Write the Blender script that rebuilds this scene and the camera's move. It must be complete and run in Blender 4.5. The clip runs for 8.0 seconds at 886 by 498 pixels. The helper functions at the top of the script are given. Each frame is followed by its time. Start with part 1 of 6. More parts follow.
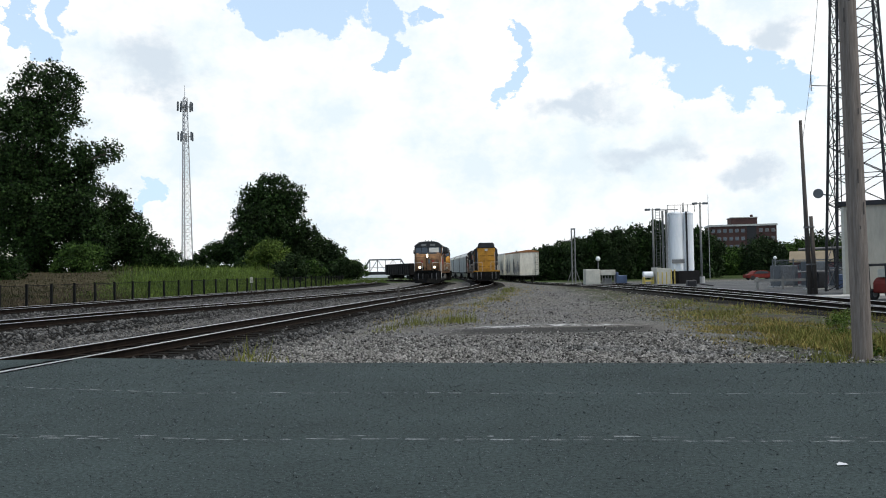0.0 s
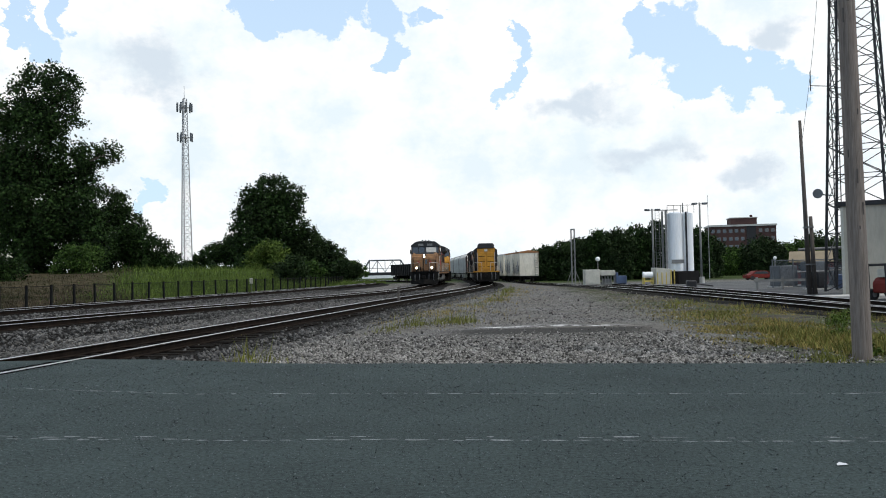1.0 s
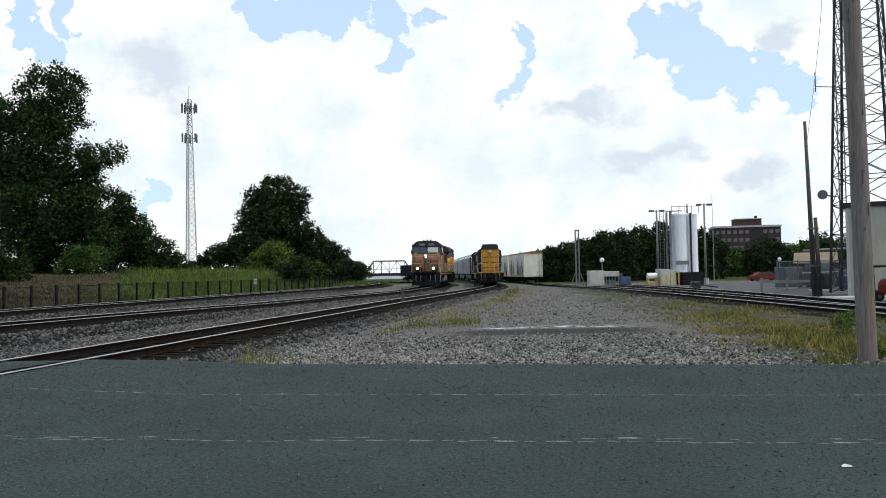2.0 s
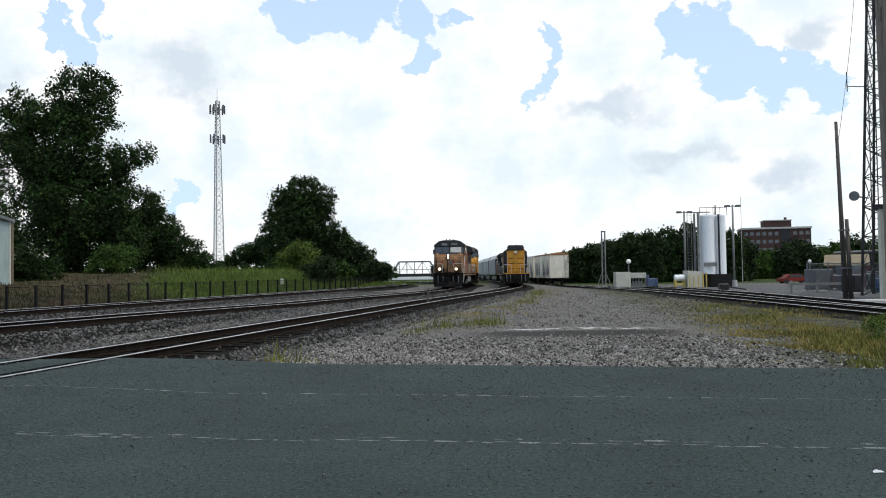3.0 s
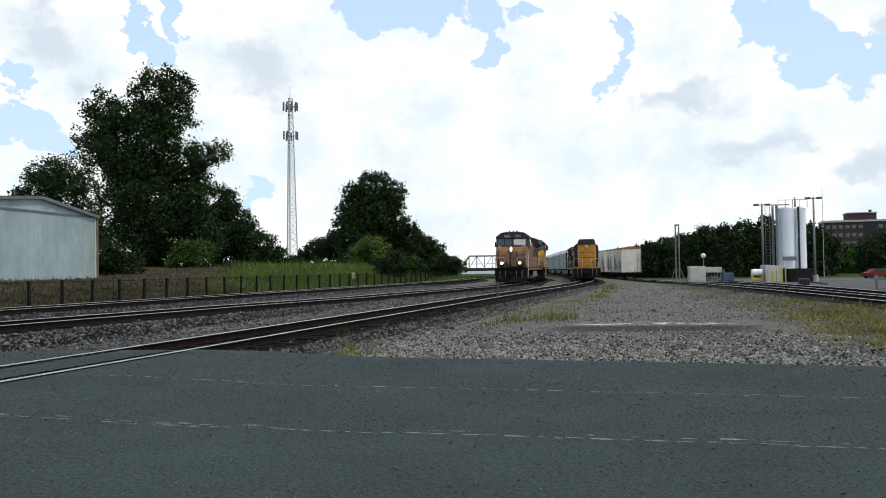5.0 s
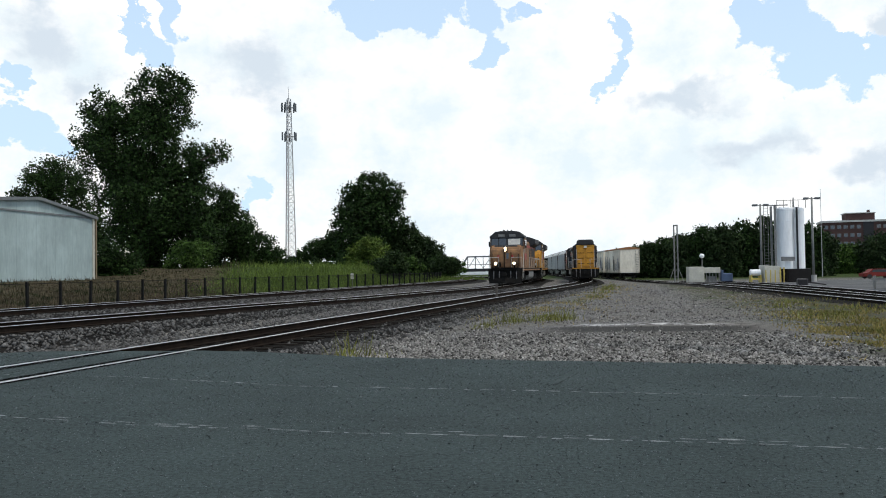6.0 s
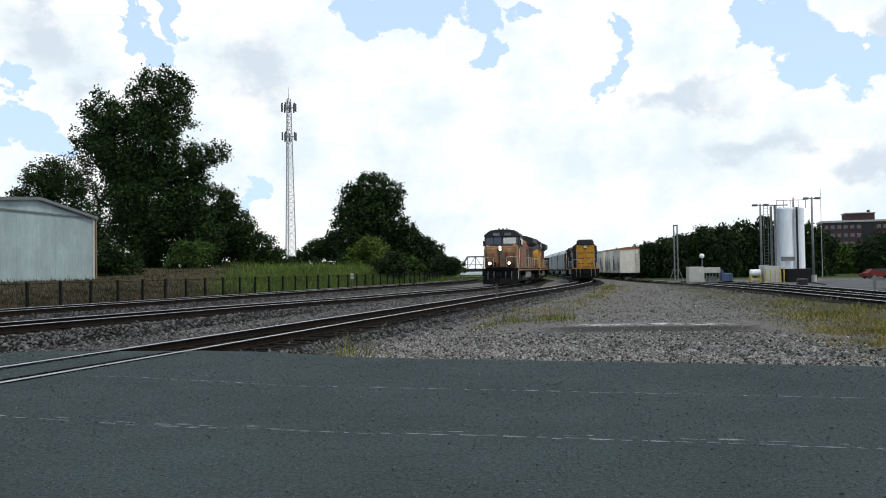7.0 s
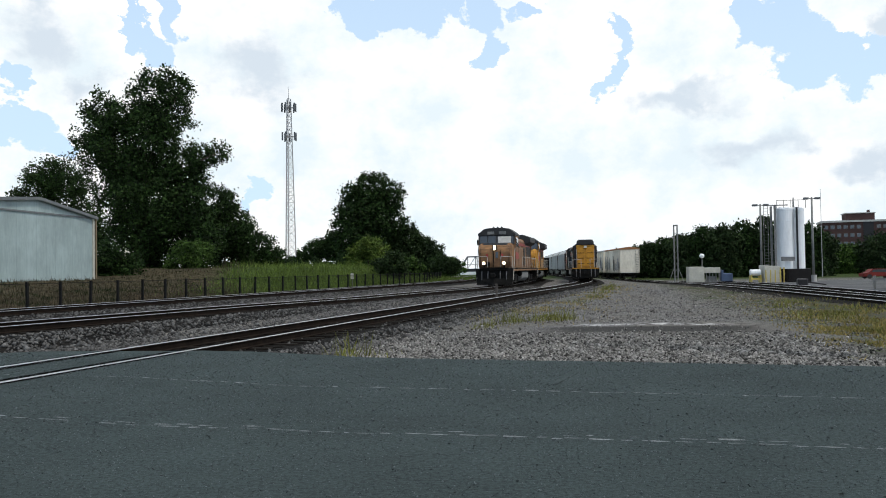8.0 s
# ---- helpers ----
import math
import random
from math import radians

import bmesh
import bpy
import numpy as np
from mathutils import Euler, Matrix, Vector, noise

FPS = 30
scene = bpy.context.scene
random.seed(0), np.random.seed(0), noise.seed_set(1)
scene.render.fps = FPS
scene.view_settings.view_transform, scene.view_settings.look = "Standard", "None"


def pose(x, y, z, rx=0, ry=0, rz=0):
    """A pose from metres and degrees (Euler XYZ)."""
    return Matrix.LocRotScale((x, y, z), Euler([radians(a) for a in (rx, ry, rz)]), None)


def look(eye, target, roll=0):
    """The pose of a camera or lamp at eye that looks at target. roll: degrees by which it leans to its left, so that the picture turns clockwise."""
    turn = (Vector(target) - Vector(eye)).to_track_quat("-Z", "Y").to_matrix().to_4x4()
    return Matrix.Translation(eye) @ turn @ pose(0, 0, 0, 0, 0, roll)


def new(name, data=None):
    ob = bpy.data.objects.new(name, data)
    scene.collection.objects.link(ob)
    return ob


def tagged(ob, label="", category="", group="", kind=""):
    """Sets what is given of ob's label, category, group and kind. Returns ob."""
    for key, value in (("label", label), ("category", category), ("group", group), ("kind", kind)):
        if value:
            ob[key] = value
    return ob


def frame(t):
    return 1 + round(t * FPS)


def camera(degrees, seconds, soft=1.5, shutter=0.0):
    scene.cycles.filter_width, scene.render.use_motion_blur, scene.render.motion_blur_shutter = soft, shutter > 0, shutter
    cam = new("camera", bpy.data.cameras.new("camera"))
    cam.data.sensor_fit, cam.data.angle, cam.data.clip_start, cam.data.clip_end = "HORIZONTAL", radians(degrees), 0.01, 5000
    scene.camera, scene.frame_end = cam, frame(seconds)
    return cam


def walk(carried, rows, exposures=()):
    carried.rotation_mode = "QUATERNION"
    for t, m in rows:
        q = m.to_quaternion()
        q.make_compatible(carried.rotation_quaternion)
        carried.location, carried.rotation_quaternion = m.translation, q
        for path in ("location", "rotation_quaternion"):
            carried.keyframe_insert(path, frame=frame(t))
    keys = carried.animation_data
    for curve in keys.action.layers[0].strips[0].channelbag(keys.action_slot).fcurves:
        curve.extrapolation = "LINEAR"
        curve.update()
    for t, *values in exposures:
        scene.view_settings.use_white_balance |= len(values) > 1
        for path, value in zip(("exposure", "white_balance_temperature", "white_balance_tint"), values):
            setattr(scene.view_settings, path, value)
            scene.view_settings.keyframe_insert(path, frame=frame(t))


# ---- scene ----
cam = camera(56.13, 8.0, soft=1.0)
EYE = (0.0, 0.0, 1.5)
PATH = [
    (0.0, 0.764, 1.543, 1.100), (0.5, 0.398, 1.554, 1.223), (1.0, 0.745, 1.583, 1.179), (1.75, 1.00, 1.63, 1.12),
    (2.5, 1.401, 1.684, 1.036), (3.0, 2.779, 1.729, 0.868), (3.5, 5.109, 1.655, 0.745), (4.0, 7.225, 1.533, 0.703),
    (4.7, 7.60, 1.43, 0.82), (5.5, 7.552, 1.394, 0.892), (6.0, 7.500, 1.450, 0.900), (8.0, 7.500, 1.450, 0.900),
]
walk(cam, [(t, pose(*EYE, 90 + pitch, roll, yaw)) for t, yaw, pitch, roll in PATH])

# ---- sky and sun ----
SUN_EL, SUN_AZ = 60.0, 122.0     # degrees; azimuth clockwise from ahead (+y)


def make_sky():
    w = bpy.data.worlds.new("sky")
    scene.world = w
    w.use_nodes = True
    nt = w.node_tree
    nt.nodes.clear()
    N, L = nt.nodes.new, nt.links.new

    def math_node(op, a, b=None, c=None, clamp=False):
        n = N("ShaderNodeMath")
        n.operation, n.use_clamp = op, clamp
        for k, v in enumerate((a, b, c)):
            if v is None:
                continue
            if isinstance(v, (int, float)):
                n.inputs[k].default_value = v
            else:
                L(v, n.inputs[k])
        return n.outputs[0]

    out, bg = N("ShaderNodeOutputWorld"), N("ShaderNodeBackground")
    tex = N("ShaderNodeTexCoord")
    sky = N("ShaderNodeTexSky")
    sky.sky_type, sky.sun_disc = "NISHITA", False
    sky.sun_elevation, sky.sun_rotation = radians(SUN_EL), radians(SUN_AZ)
    sky.dust_density, sky.ozone_density = 2.0, 1.0
    sep = N("ShaderNodeSeparateXYZ")
    L(tex.outputs["Generated"], sep.inputs[0])
    dx, dy, dz = sep.outputs
    hor = math_node("MAXIMUM", math_node("SQRT", math_node("ADD", math_node("MULTIPLY", dx, dx), math_node("MULTIPLY", dy, dy))), 0.05)
    az = math_node("ARCTAN2", dx, dy)
    el = math_node("ARCTAN2", dz, hor)
    flat = N("ShaderNodeCombineXYZ")
    L(az, flat.inputs[0])
    L(math_node("MULTIPLY", el, 1.25), flat.inputs[1])

    def fbm(scale, detail, rough, offset):
        n = N("ShaderNodeTexNoise")
        n.inputs["Scale"].default_value, n.inputs["Detail"].default_value, n.inputs["Roughness"].default_value = scale, detail, rough
        shift = N("ShaderNodeVectorMath")
        shift.operation = "ADD"
        shift.inputs[1].default_value = offset
        L(flat.outputs[0], shift.inputs[0])
        L(shift.outputs[0], n.inputs["Vector"])
        return n.outputs["Fac"]

    # gaps of blue between the cumulus heads: azimuth, elevation, half width, half height (radians)
    gaps = [(-0.468, 0.257, 0.018, 0.016), (-0.444, 0.295, 0.016, 0.020), (-0.488, 0.285, 0.008, 0.028), (-0.225, 0.293, 0.027, 0.025), (-0.173, 0.303, 0.034, 0.022), (-0.128, 0.320, 0.027, 0.014), (-0.074, 0.302, 0.029, 0.019), (-0.069, 0.260, 0.012, 0.022), (-0.030, 0.309, 0.019, 0.010), (0.079, 0.270, 0.009, 0.025), (0.074, 0.229, 0.010, 0.022), (0.258, 0.262, 0.041, 0.028), (0.295, 0.231, 0.037, 0.029), (0.322, 0.201, 0.022, 0.031), (0.360, 0.214, 0.023, 0.025), (0.386, 0.185, 0.020, 0.023), (-0.612, 0.203, 0.014, 0.023), (-0.591, 0.152, 0.033, 0.020), (-0.615, 0.156, 0.022, 0.015), (-0.361, 0.088, 0.012, 0.017), (0.226, 0.287, 0.018, 0.018)]
    wx, wy = fbm(11.0, 7.0, 0.58, (2.0, 4.0, 0.0)), fbm(11.0, 7.0, 0.58, (7.3, 1.0, 3.0))
    waz = math_node("ADD", az, math_node("MULTIPLY", math_node("SUBTRACT", wx, 0.5), 0.15))
    wel = math_node("ADD", el, math_node("MULTIPLY", math_node("SUBTRACT", wy, 0.5), 0.11))
    puff = fbm(30.0, 9.0, 0.62, (3.1, 1.7, 0.0))
    big = fbm(3.6, 4.0, 0.5, (0.7, 5.2, 0.0))
    gap = None
    for a, e, wa, we in gaps:
        u = math_node("DIVIDE", math_node("SUBTRACT", waz, a), wa)
        v = math_node("DIVIDE", math_node("SUBTRACT", wel, e), we)
        r = math_node("SQRT", math_node("ADD", math_node("MULTIPLY", u, u), math_node("MULTIPLY", v, v)))
        b = math_node("SUBTRACT", 1.22, r)
        gap = b if gap is None else math_node("SMOOTH_MAX", gap, b, 0.3)
    # elsewhere in the dome broken cloud of the same kind
    off = math_node("MAXIMUM", math_node("SUBTRACT", math_node("ABSOLUTE", az), 0.8), math_node("SUBTRACT", el, 0.38))
    ahead = math_node("SUBTRACT", 1.0, math_node("MULTIPLY", off, 6.0))
    broken = math_node("MULTIPLY", math_node("SUBTRACT", big, 0.42), 6.0)
    ahead = math_node("MINIMUM", math_node("MAXIMUM", ahead, 0.0), 1.0)
    g = math_node("ADD", math_node("MULTIPLY", gap, ahead), math_node("MULTIPLY", broken, math_node("SUBTRACT", 1.0, ahead)))
    g = math_node("SUBTRACT", g, math_node("MULTIPLY", math_node("SUBTRACT", puff, 0.5), 1.9))
    edge = N("ShaderNodeMapRange")
    edge.interpolation_type = "SMOOTHSTEP"
    edge.inputs["From Min"].default_value, edge.inputs["From Max"].default_value = 0.0, 0.2
    edge.inputs["To Min"].default_value, edge.inputs["To Max"].default_value = 1.0, 0.0
    L(g, edge.inputs["Value"])
    # thin cloud veils the blue; grey bellies inside the white
    blue = N("ShaderNodeMix")
    blue.data_type = "RGBA"
    veil = N("ShaderNodeMapRange")
    veil.inputs["From Min"].default_value, veil.inputs["From Max"].default_value = 0.0, 0.8
    veil.inputs["To Min"].default_value, veil.inputs["To Max"].default_value = 0.95, 0.45
    L(el, veil.inputs["Value"])
    L(veil.outputs[0], blue.inputs["Factor"])
    sk = N("ShaderNodeMix")
    sk.data_type, sk.blend_type = "RGBA", "MULTIPLY"
    sk.inputs["Factor"].default_value = 1.0
    L(sky.outputs[0], sk.inputs["A"])
    sk.inputs["B"].default_value = (0.11, 0.11, 0.11, 1)
    L(sk.outputs["Result"], blue.inputs["A"])
    blue.inputs["B"].default_value = (0.70, 0.92, 1.18, 1)
    bellies = [(-0.352, 0.238, 0.051, 0.030), (-0.582, 0.259, 0.034, 0.030), (0.155, 0.194, 0.056, 0.017), (0.234, 0.131, 0.050, 0.017), (0.341, 0.107, 0.032, 0.017), (0.388, 0.248, 0.028, 0.020), (-0.531, 0.210, 0.027, 0.018)]
    bel = None
    for a, e, wa, we in bellies:
        u = math_node("DIVIDE", math_node("SUBTRACT", waz, a), wa)
        v = math_node("DIVIDE", math_node("SUBTRACT", wel, e), we)
        r = math_node("SQRT", math_node("ADD", math_node("MULTIPLY", u, u), math_node("MULTIPLY", v, v)))
        b = math_node("SUBTRACT", 1.25, r)
        bel = b if bel is None else math_node("MAXIMUM", bel, b)
    bel = math_node("ADD", bel, math_node("MULTIPLY", math_node("SUBTRACT", fbm(14.0, 7.0, 0.62, (1.0, 8.0, 0.0)), 0.5), 2.6))
    belr = N("ShaderNodeMapRange")
    belr.interpolation_type = "SMOOTHSTEP"
    belr.inputs["From Min"].default_value, belr.inputs["From Max"].default_value = -0.3, 0.9
    L(bel, belr.inputs["Value"])
    fleece = N("ShaderNodeMix")
    fleece.data_type = "RGBA"
    L(math_node("MULTIPLY", math_node("SUBTRACT", fbm(9.0, 6.0, 0.62, (9.0, 2.0, 0.0)), 0.36), 4.0, None, True), fleece.inputs["Factor"])
    fleece.inputs["A"].default_value, fleece.inputs["B"].default_value = (0.83, 0.94, 1.0, 1), (1.10, 1.10, 1.10, 1)
    cloud = N("ShaderNodeMix")
    cloud.data_type = "RGBA"
    L(belr.outputs[0], cloud.inputs["Factor"])
    L(fleece.outputs["Result"], cloud.inputs["A"])
    cloud.inputs["B"].default_value = (0.70, 0.79, 0.88, 1)
    mix = N("ShaderNodeMix")
    mix.data_type = "RGBA"
    L(edge.outputs[0], mix.inputs["Factor"])
    L(blue.outputs["Result"], mix.inputs["A"])
    L(cloud.outputs["Result"], mix.inputs["B"])
    L(mix.outputs["Result"], bg.inputs["Color"])
    bg.inputs["Strength"].default_value = 1.0
    L(bg.outputs[0], out.inputs["Surface"])


make_sky()
sun = new("sun", bpy.data.lights.new("sun", "SUN"))
sun.data.energy, sun.data.angle, sun.data.color = 2.0, radians(2.5), (1.0, 0.95, 0.86)
far_sun = Vector((math.sin(radians(SUN_AZ)) * math.cos(radians(SUN_EL)), math.cos(radians(SUN_AZ)) * math.cos(radians(SUN_EL)), math.sin(radians(SUN_EL))))
sun.matrix_world = look(far_sun * 50, (0, 0, 0))
scene.view_settings.exposure = 0.0


# ---- materials ----
def surface(name, col, col2=None, rough=0.7, metal=0.0, scale=3.0, fine=40.0, amount=1.0, bump=0.3, dist=0.01, spec=0.5, islands=0.0, randoms=0.0, stretch=None, emit=0.0, patch=0.0):
    """Principled material: two colours mixed by a broad and a fine noise, with relief."""
    m = bpy.data.materials.new(name)
    m.use_nodes = True
    nt = m.node_tree
    N, L = nt.nodes.new, nt.links.new
    p = nt.nodes["Principled BSDF"]
    p.inputs["Metallic"].default_value = metal
    p.inputs["Specular IOR Level"].default_value = spec
    col2 = col2 or tuple(c * 0.6 for c in col)
    tc = N("ShaderNodeTexCoord")
    src = tc.outputs["Object"]
    if stretch:
        mp = N("ShaderNodeMapping")
        mp.inputs["Scale"].default_value = stretch
        L(src, mp.inputs[0])
        src = mp.outputs[0]
    broad, small = N("ShaderNodeTexNoise"), N("ShaderNodeTexNoise")
    for n, sc in ((broad, scale), (small, fine)):
        n.inputs["Scale"].default_value, n.inputs["Detail"].default_value = sc, 5.0
        n.inputs["Roughness"].default_value = 0.6
        L(src, n.inputs["Vector"])
    add = N("ShaderNodeMath")
    add.operation = "MULTIPLY_ADD"
    L(broad.outputs["Fac"], add.inputs[0])
    add.inputs[1].default_value = 0.6
    half = N("ShaderNodeMath")
    half.operation = "MULTIPLY"
    L(small.outputs["Fac"], half.inputs[0])
    half.inputs[1].default_value = 0.4
    L(half.outputs[0], add.inputs[2])
    fac = add.outputs[0]
    mr = N("ShaderNodeMapRange")
    mr.inputs["From Min"].default_value, mr.inputs["From Max"].default_value = 0.36, 0.64
    mr.inputs["To Min"].default_value, mr.inputs["To Max"].default_value = 0.5 - 0.5 * amount, 0.5 + 0.5 * amount
    L(fac, mr.inputs["Value"])
    mix = N("ShaderNodeMix")
    mix.data_type = "RGBA"
    L(mr.outputs[0], mix.inputs["Factor"])
    mix.inputs["A"].default_value, mix.inputs["B"].default_value = (*col2, 1), (*col, 1)
    colour = mix.outputs["Result"]
    for amt, node, sock in ((islands, "ShaderNodeNewGeometry", "Random Per Island"), (randoms, "ShaderNodeObjectInfo", "Random")):
        if amt:
            g = N(node)
            v = N("ShaderNodeMapRange")
            v.inputs["To Min"].default_value, v.inputs["To Max"].default_value = 1 - amt, 1 + amt
            L(g.outputs[sock], v.inputs["Value"])
            hs = N("ShaderNodeHueSaturation")
            L(v.outputs[0], hs.inputs["Value"])
            L(colour, hs.inputs["Color"])
            colour = hs.outputs["Color"]
    if patch:
        wide = N("ShaderNodeTexNoise")
        wide.inputs["Scale"].default_value, wide.inputs["Detail"].default_value, wide.inputs["Roughness"].default_value = 0.55, 6.0, 0.6
        L(tc.outputs["Object"], wide.inputs["Vector"])
        v = N("ShaderNodeMapRange")
        v.inputs["From Min"].default_value, v.inputs["From Max"].default_value = 0.3, 0.7
        v.inputs["To Min"].default_value, v.inputs["To Max"].default_value = 1 - patch, 1 + patch
        L(wide.outputs["Fac"], v.inputs["Value"])
        hs = N("ShaderNodeHueSaturation")
        L(v.outputs[0], hs.inputs["Value"])
        L(colour, hs.inputs["Color"])
        colour = hs.outputs["Color"]
    L(colour, p.inputs["Base Color"])
    rr = N("ShaderNodeMapRange")
    rr.inputs["To Min"].default_value, rr.inputs["To Max"].default_value = max(0.03, rough - 0.12), min(1.0, rough + 0.12)
    L(small.outputs["Fac"], rr.inputs["Value"])
    L(rr.outputs[0], p.inputs["Roughness"])
    if bump:
        b = N("ShaderNodeBump")
        b.inputs["Strength"].default_value, b.inputs["Distance"].default_value = bump, dist
        L(small.outputs["Fac"], b.inputs["Height"])
        L(b.outputs[0], p.inputs["Normal"])
    if emit:
        p.inputs["Emission Color"].default_value = (*col, 1)
        p.inputs["Emission Strength"].default_value = emit
    return m


def ground_surface():
    """Gravel, dirt and grass of the yard, parted by where they lie."""
    m = bpy.data.materials.new("yard_ground")
    m.use_nodes = True
    nt = m.node_tree
    N, L = nt.nodes.new, nt.links.new
    p = nt.nodes["Principled BSDF"]
    p.inputs["Specular IOR Level"].default_value = 0.05
    geo = N("ShaderNodeNewGeometry")
    sep = N("ShaderNodeSeparateXYZ")
    L(geo.outputs["Position"], sep.inputs[0])
    X, Y = sep.outputs[0], sep.outputs[1]

    def op(kind, a, b=0.0, clamp=False):
        n = N("ShaderNodeMath")
        n.operation, n.use_clamp = kind, clamp
        for k, v in enumerate((a, b)):
            if isinstance(v, (int, float)):
                n.inputs[k].default_value = v
            else:
                L(v, n.inputs[k])
        return n.outputs[0]

    def noise_of(scale, detail=6.0, rough=0.65):
        n = N("ShaderNodeTexNoise")
        n.inputs["Scale"].default_value, n.inputs["Detail"].default_value, n.inputs["Roughness"].default_value = scale, detail, rough
        L(geo.outputs["Position"], n.inputs["Vector"])
        return n.outputs["Fac"]

    def blend(f, a, b):
        n = N("ShaderNodeMix")
        n.data_type = "RGBA"
        L(f, n.inputs["Factor"])
        for key, v in (("A", a), ("B", b)):
            if isinstance(v, tuple):
                n.inputs[key].default_value = (*v, 1)
            else:
                L(v, n.inputs[key])
        return n.outputs["Result"]

    def step(v, lo, hi):
        n = N("ShaderNodeMapRange")
        n.interpolation_type = "SMOOTHSTEP"
        n.inputs["From Min"].default_value, n.inputs["From Max"].default_value = lo, hi
        L(v, n.inputs["Value"])
        return n.outputs[0]

    n1, n2, n3 = noise_of(0.35), noise_of(2.2), noise_of(30.0, 3.0)
    vor = N("ShaderNodeTexVoronoi")
    vor.inputs["Scale"].default_value = 22.0
    L(geo.outputs["Position"], vor.inputs["Vector"])
    bw = N("ShaderNodeRGBToBW")
    L(vor.outputs["Color"], bw.inputs[0])
    stone = blend(step(bw.outputs[0], 0.2, 0.8), (0.045, 0.043, 0.041), (0.22, 0.21, 0.20))
    packed = blend(step(n2, 0.35, 0.65), (0.100, 0.092, 0.081), (0.180, 0.167, 0.148))
    gravel = blend(step(op("ADD", n1, op("MULTIPLY", n3, 0.25)), 0.5, 0.72), packed, stone)
    # near the road the ground is darkened for the shade between loose stones
    gap_shade = step(op("SUBTRACT", 20.0, op("ADD", Y, op("MULTIPLY", X, 0.17))), 0.0, 4.0)
    gravel = blend(op("MULTIPLY", gap_shade, 0.5), gravel, blend(step(n2, 0.35, 0.65), (0.030, 0.029, 0.027), (0.070, 0.067, 0.062)))
    # dark trodden soil between the lane and the siding
    soil = blend(step(n2, 0.35, 0.65), (0.040, 0.034, 0.027), (0.105, 0.092, 0.074))
    earth = op("SUBTRACT", X, op("ADD", 5.4, op("MULTIPLY", op("SUBTRACT", Y, 14.0), 0.055)))
    earth = op("MULTIPLY", step(op("ADD", earth, op("MULTIPLY", op("SUBTRACT", n1, 0.5), 6.0)), -0.4, 2.4), step(op("SUBTRACT", 15.2, X), 0.0, 1.0))
    gravel = blend(op("MULTIPLY", earth, 0.85), gravel, soil)
    # q: sideways from the near track
    q = op("MULTIPLY", op("SUBTRACT", X, op("SUBTRACT", op("MULTIPLY", Y, 0.15), 9.7)), 0.989)
    wob = op("MULTIPLY", op("SUBTRACT", n1, 0.5), 5.0)
    dry = blend(step(n2, 0.35, 0.65), (0.10, 0.080, 0.032), (0.21, 0.165, 0.060))
    green = blend(step(n2, 0.35, 0.65), (0.025, 0.038, 0.012), (0.055, 0.078, 0.022))
    weedy = blend(step(op("ADD", n1, op("MULTIPLY", n2, 0.5)), 0.55, 0.85), dry, green)
    # dry verge by the pole and along the siding
    edge_r = op("SUBTRACT", X, op("ADD", 4.6, op("MULTIPLY", op("SUBTRACT", Y, 14.0), 0.06)))
    verge = op("MULTIPLY", step(op("ADD", edge_r, wob), 0.0, 2.0), step(op("SUBTRACT", 12.2, X), 0.0, 1.6))
    verge = op("MULTIPLY", verge, step(op("SUBTRACT", 95.0, Y), 0.0, 30.0))
    verge = op("MULTIPLY", verge, step(op("ADD", n2, op("MULTIPLY", n1, 0.6)), 0.70, 0.98))
    col = blend(verge, gravel, weedy)
    # thin strip of weeds between the near track and the gravel lane
    strip = op("MULTIPLY", step(q, 2.0, 3.4), step(op("SUBTRACT", 7.5, q), 0.0, 2.5))
    strip = op("MULTIPLY", op("MULTIPLY", strip, step(n2, 0.5, 0.72)), step(op("SUBTRACT", Y, 24.0), 0.0, 8.0))
    col = blend(op("MULTIPLY", strip, 0.75), col, weedy)
    # dark band across the lane, just short of the pale slab
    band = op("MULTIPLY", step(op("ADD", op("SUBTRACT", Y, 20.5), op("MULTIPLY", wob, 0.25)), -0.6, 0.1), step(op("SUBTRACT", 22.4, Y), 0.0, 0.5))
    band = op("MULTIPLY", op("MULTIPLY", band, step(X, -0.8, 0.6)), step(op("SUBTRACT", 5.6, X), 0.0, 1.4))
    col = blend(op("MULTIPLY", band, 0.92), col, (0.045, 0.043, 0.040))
    slab = op("MULTIPLY", step(op("SUBTRACT", Y, 22.4), 0.0, 0.3), step(op("SUBTRACT", 23.6, Y), 0.0, 0.8))
    slab = op("MULTIPLY", op("MULTIPLY", slab, step(X, 0.3, 1.2)), step(op("SUBTRACT", 4.9, X), 0.0, 1.0))
    col = blend(op("MULTIPLY", slab, op("MULTIPLY", step(n2, 0.45, 0.58), 0.95)), col, (0.62, 0.61, 0.59))
    # paved yard beyond the siding
    lot = op("MULTIPLY", step(op("SUBTRACT", X, op("ADD", 14.6, op("MULTIPLY", Y, 0.045))), 0.8, 1.2), step(op("SUBTRACT", 112.0, Y), 0.0, 6.0))
    lot_col = blend(step(n1, 0.35, 0.65), (0.085, 0.086, 0.088), (0.140, 0.140, 0.137))
    col = blend(lot, col, lot_col)
    # grass beyond the far track, and far off everywhere
    left = step(op("MULTIPLY", q, -1.0), 17.2, 18.6)
    brown = blend(step(n2, 0.35, 0.65), (0.028, 0.027, 0.013), (0.085, 0.068, 0.042))
    left_col = blend(step(op("ADD", op("ADD", X, op("MULTIPLY", Y, 0.41)), wob), -2.0, 2.0), brown, green)
    col = blend(left, col, left_col)
    col = blend(step(Y, 118.0, 150.0), col, green)
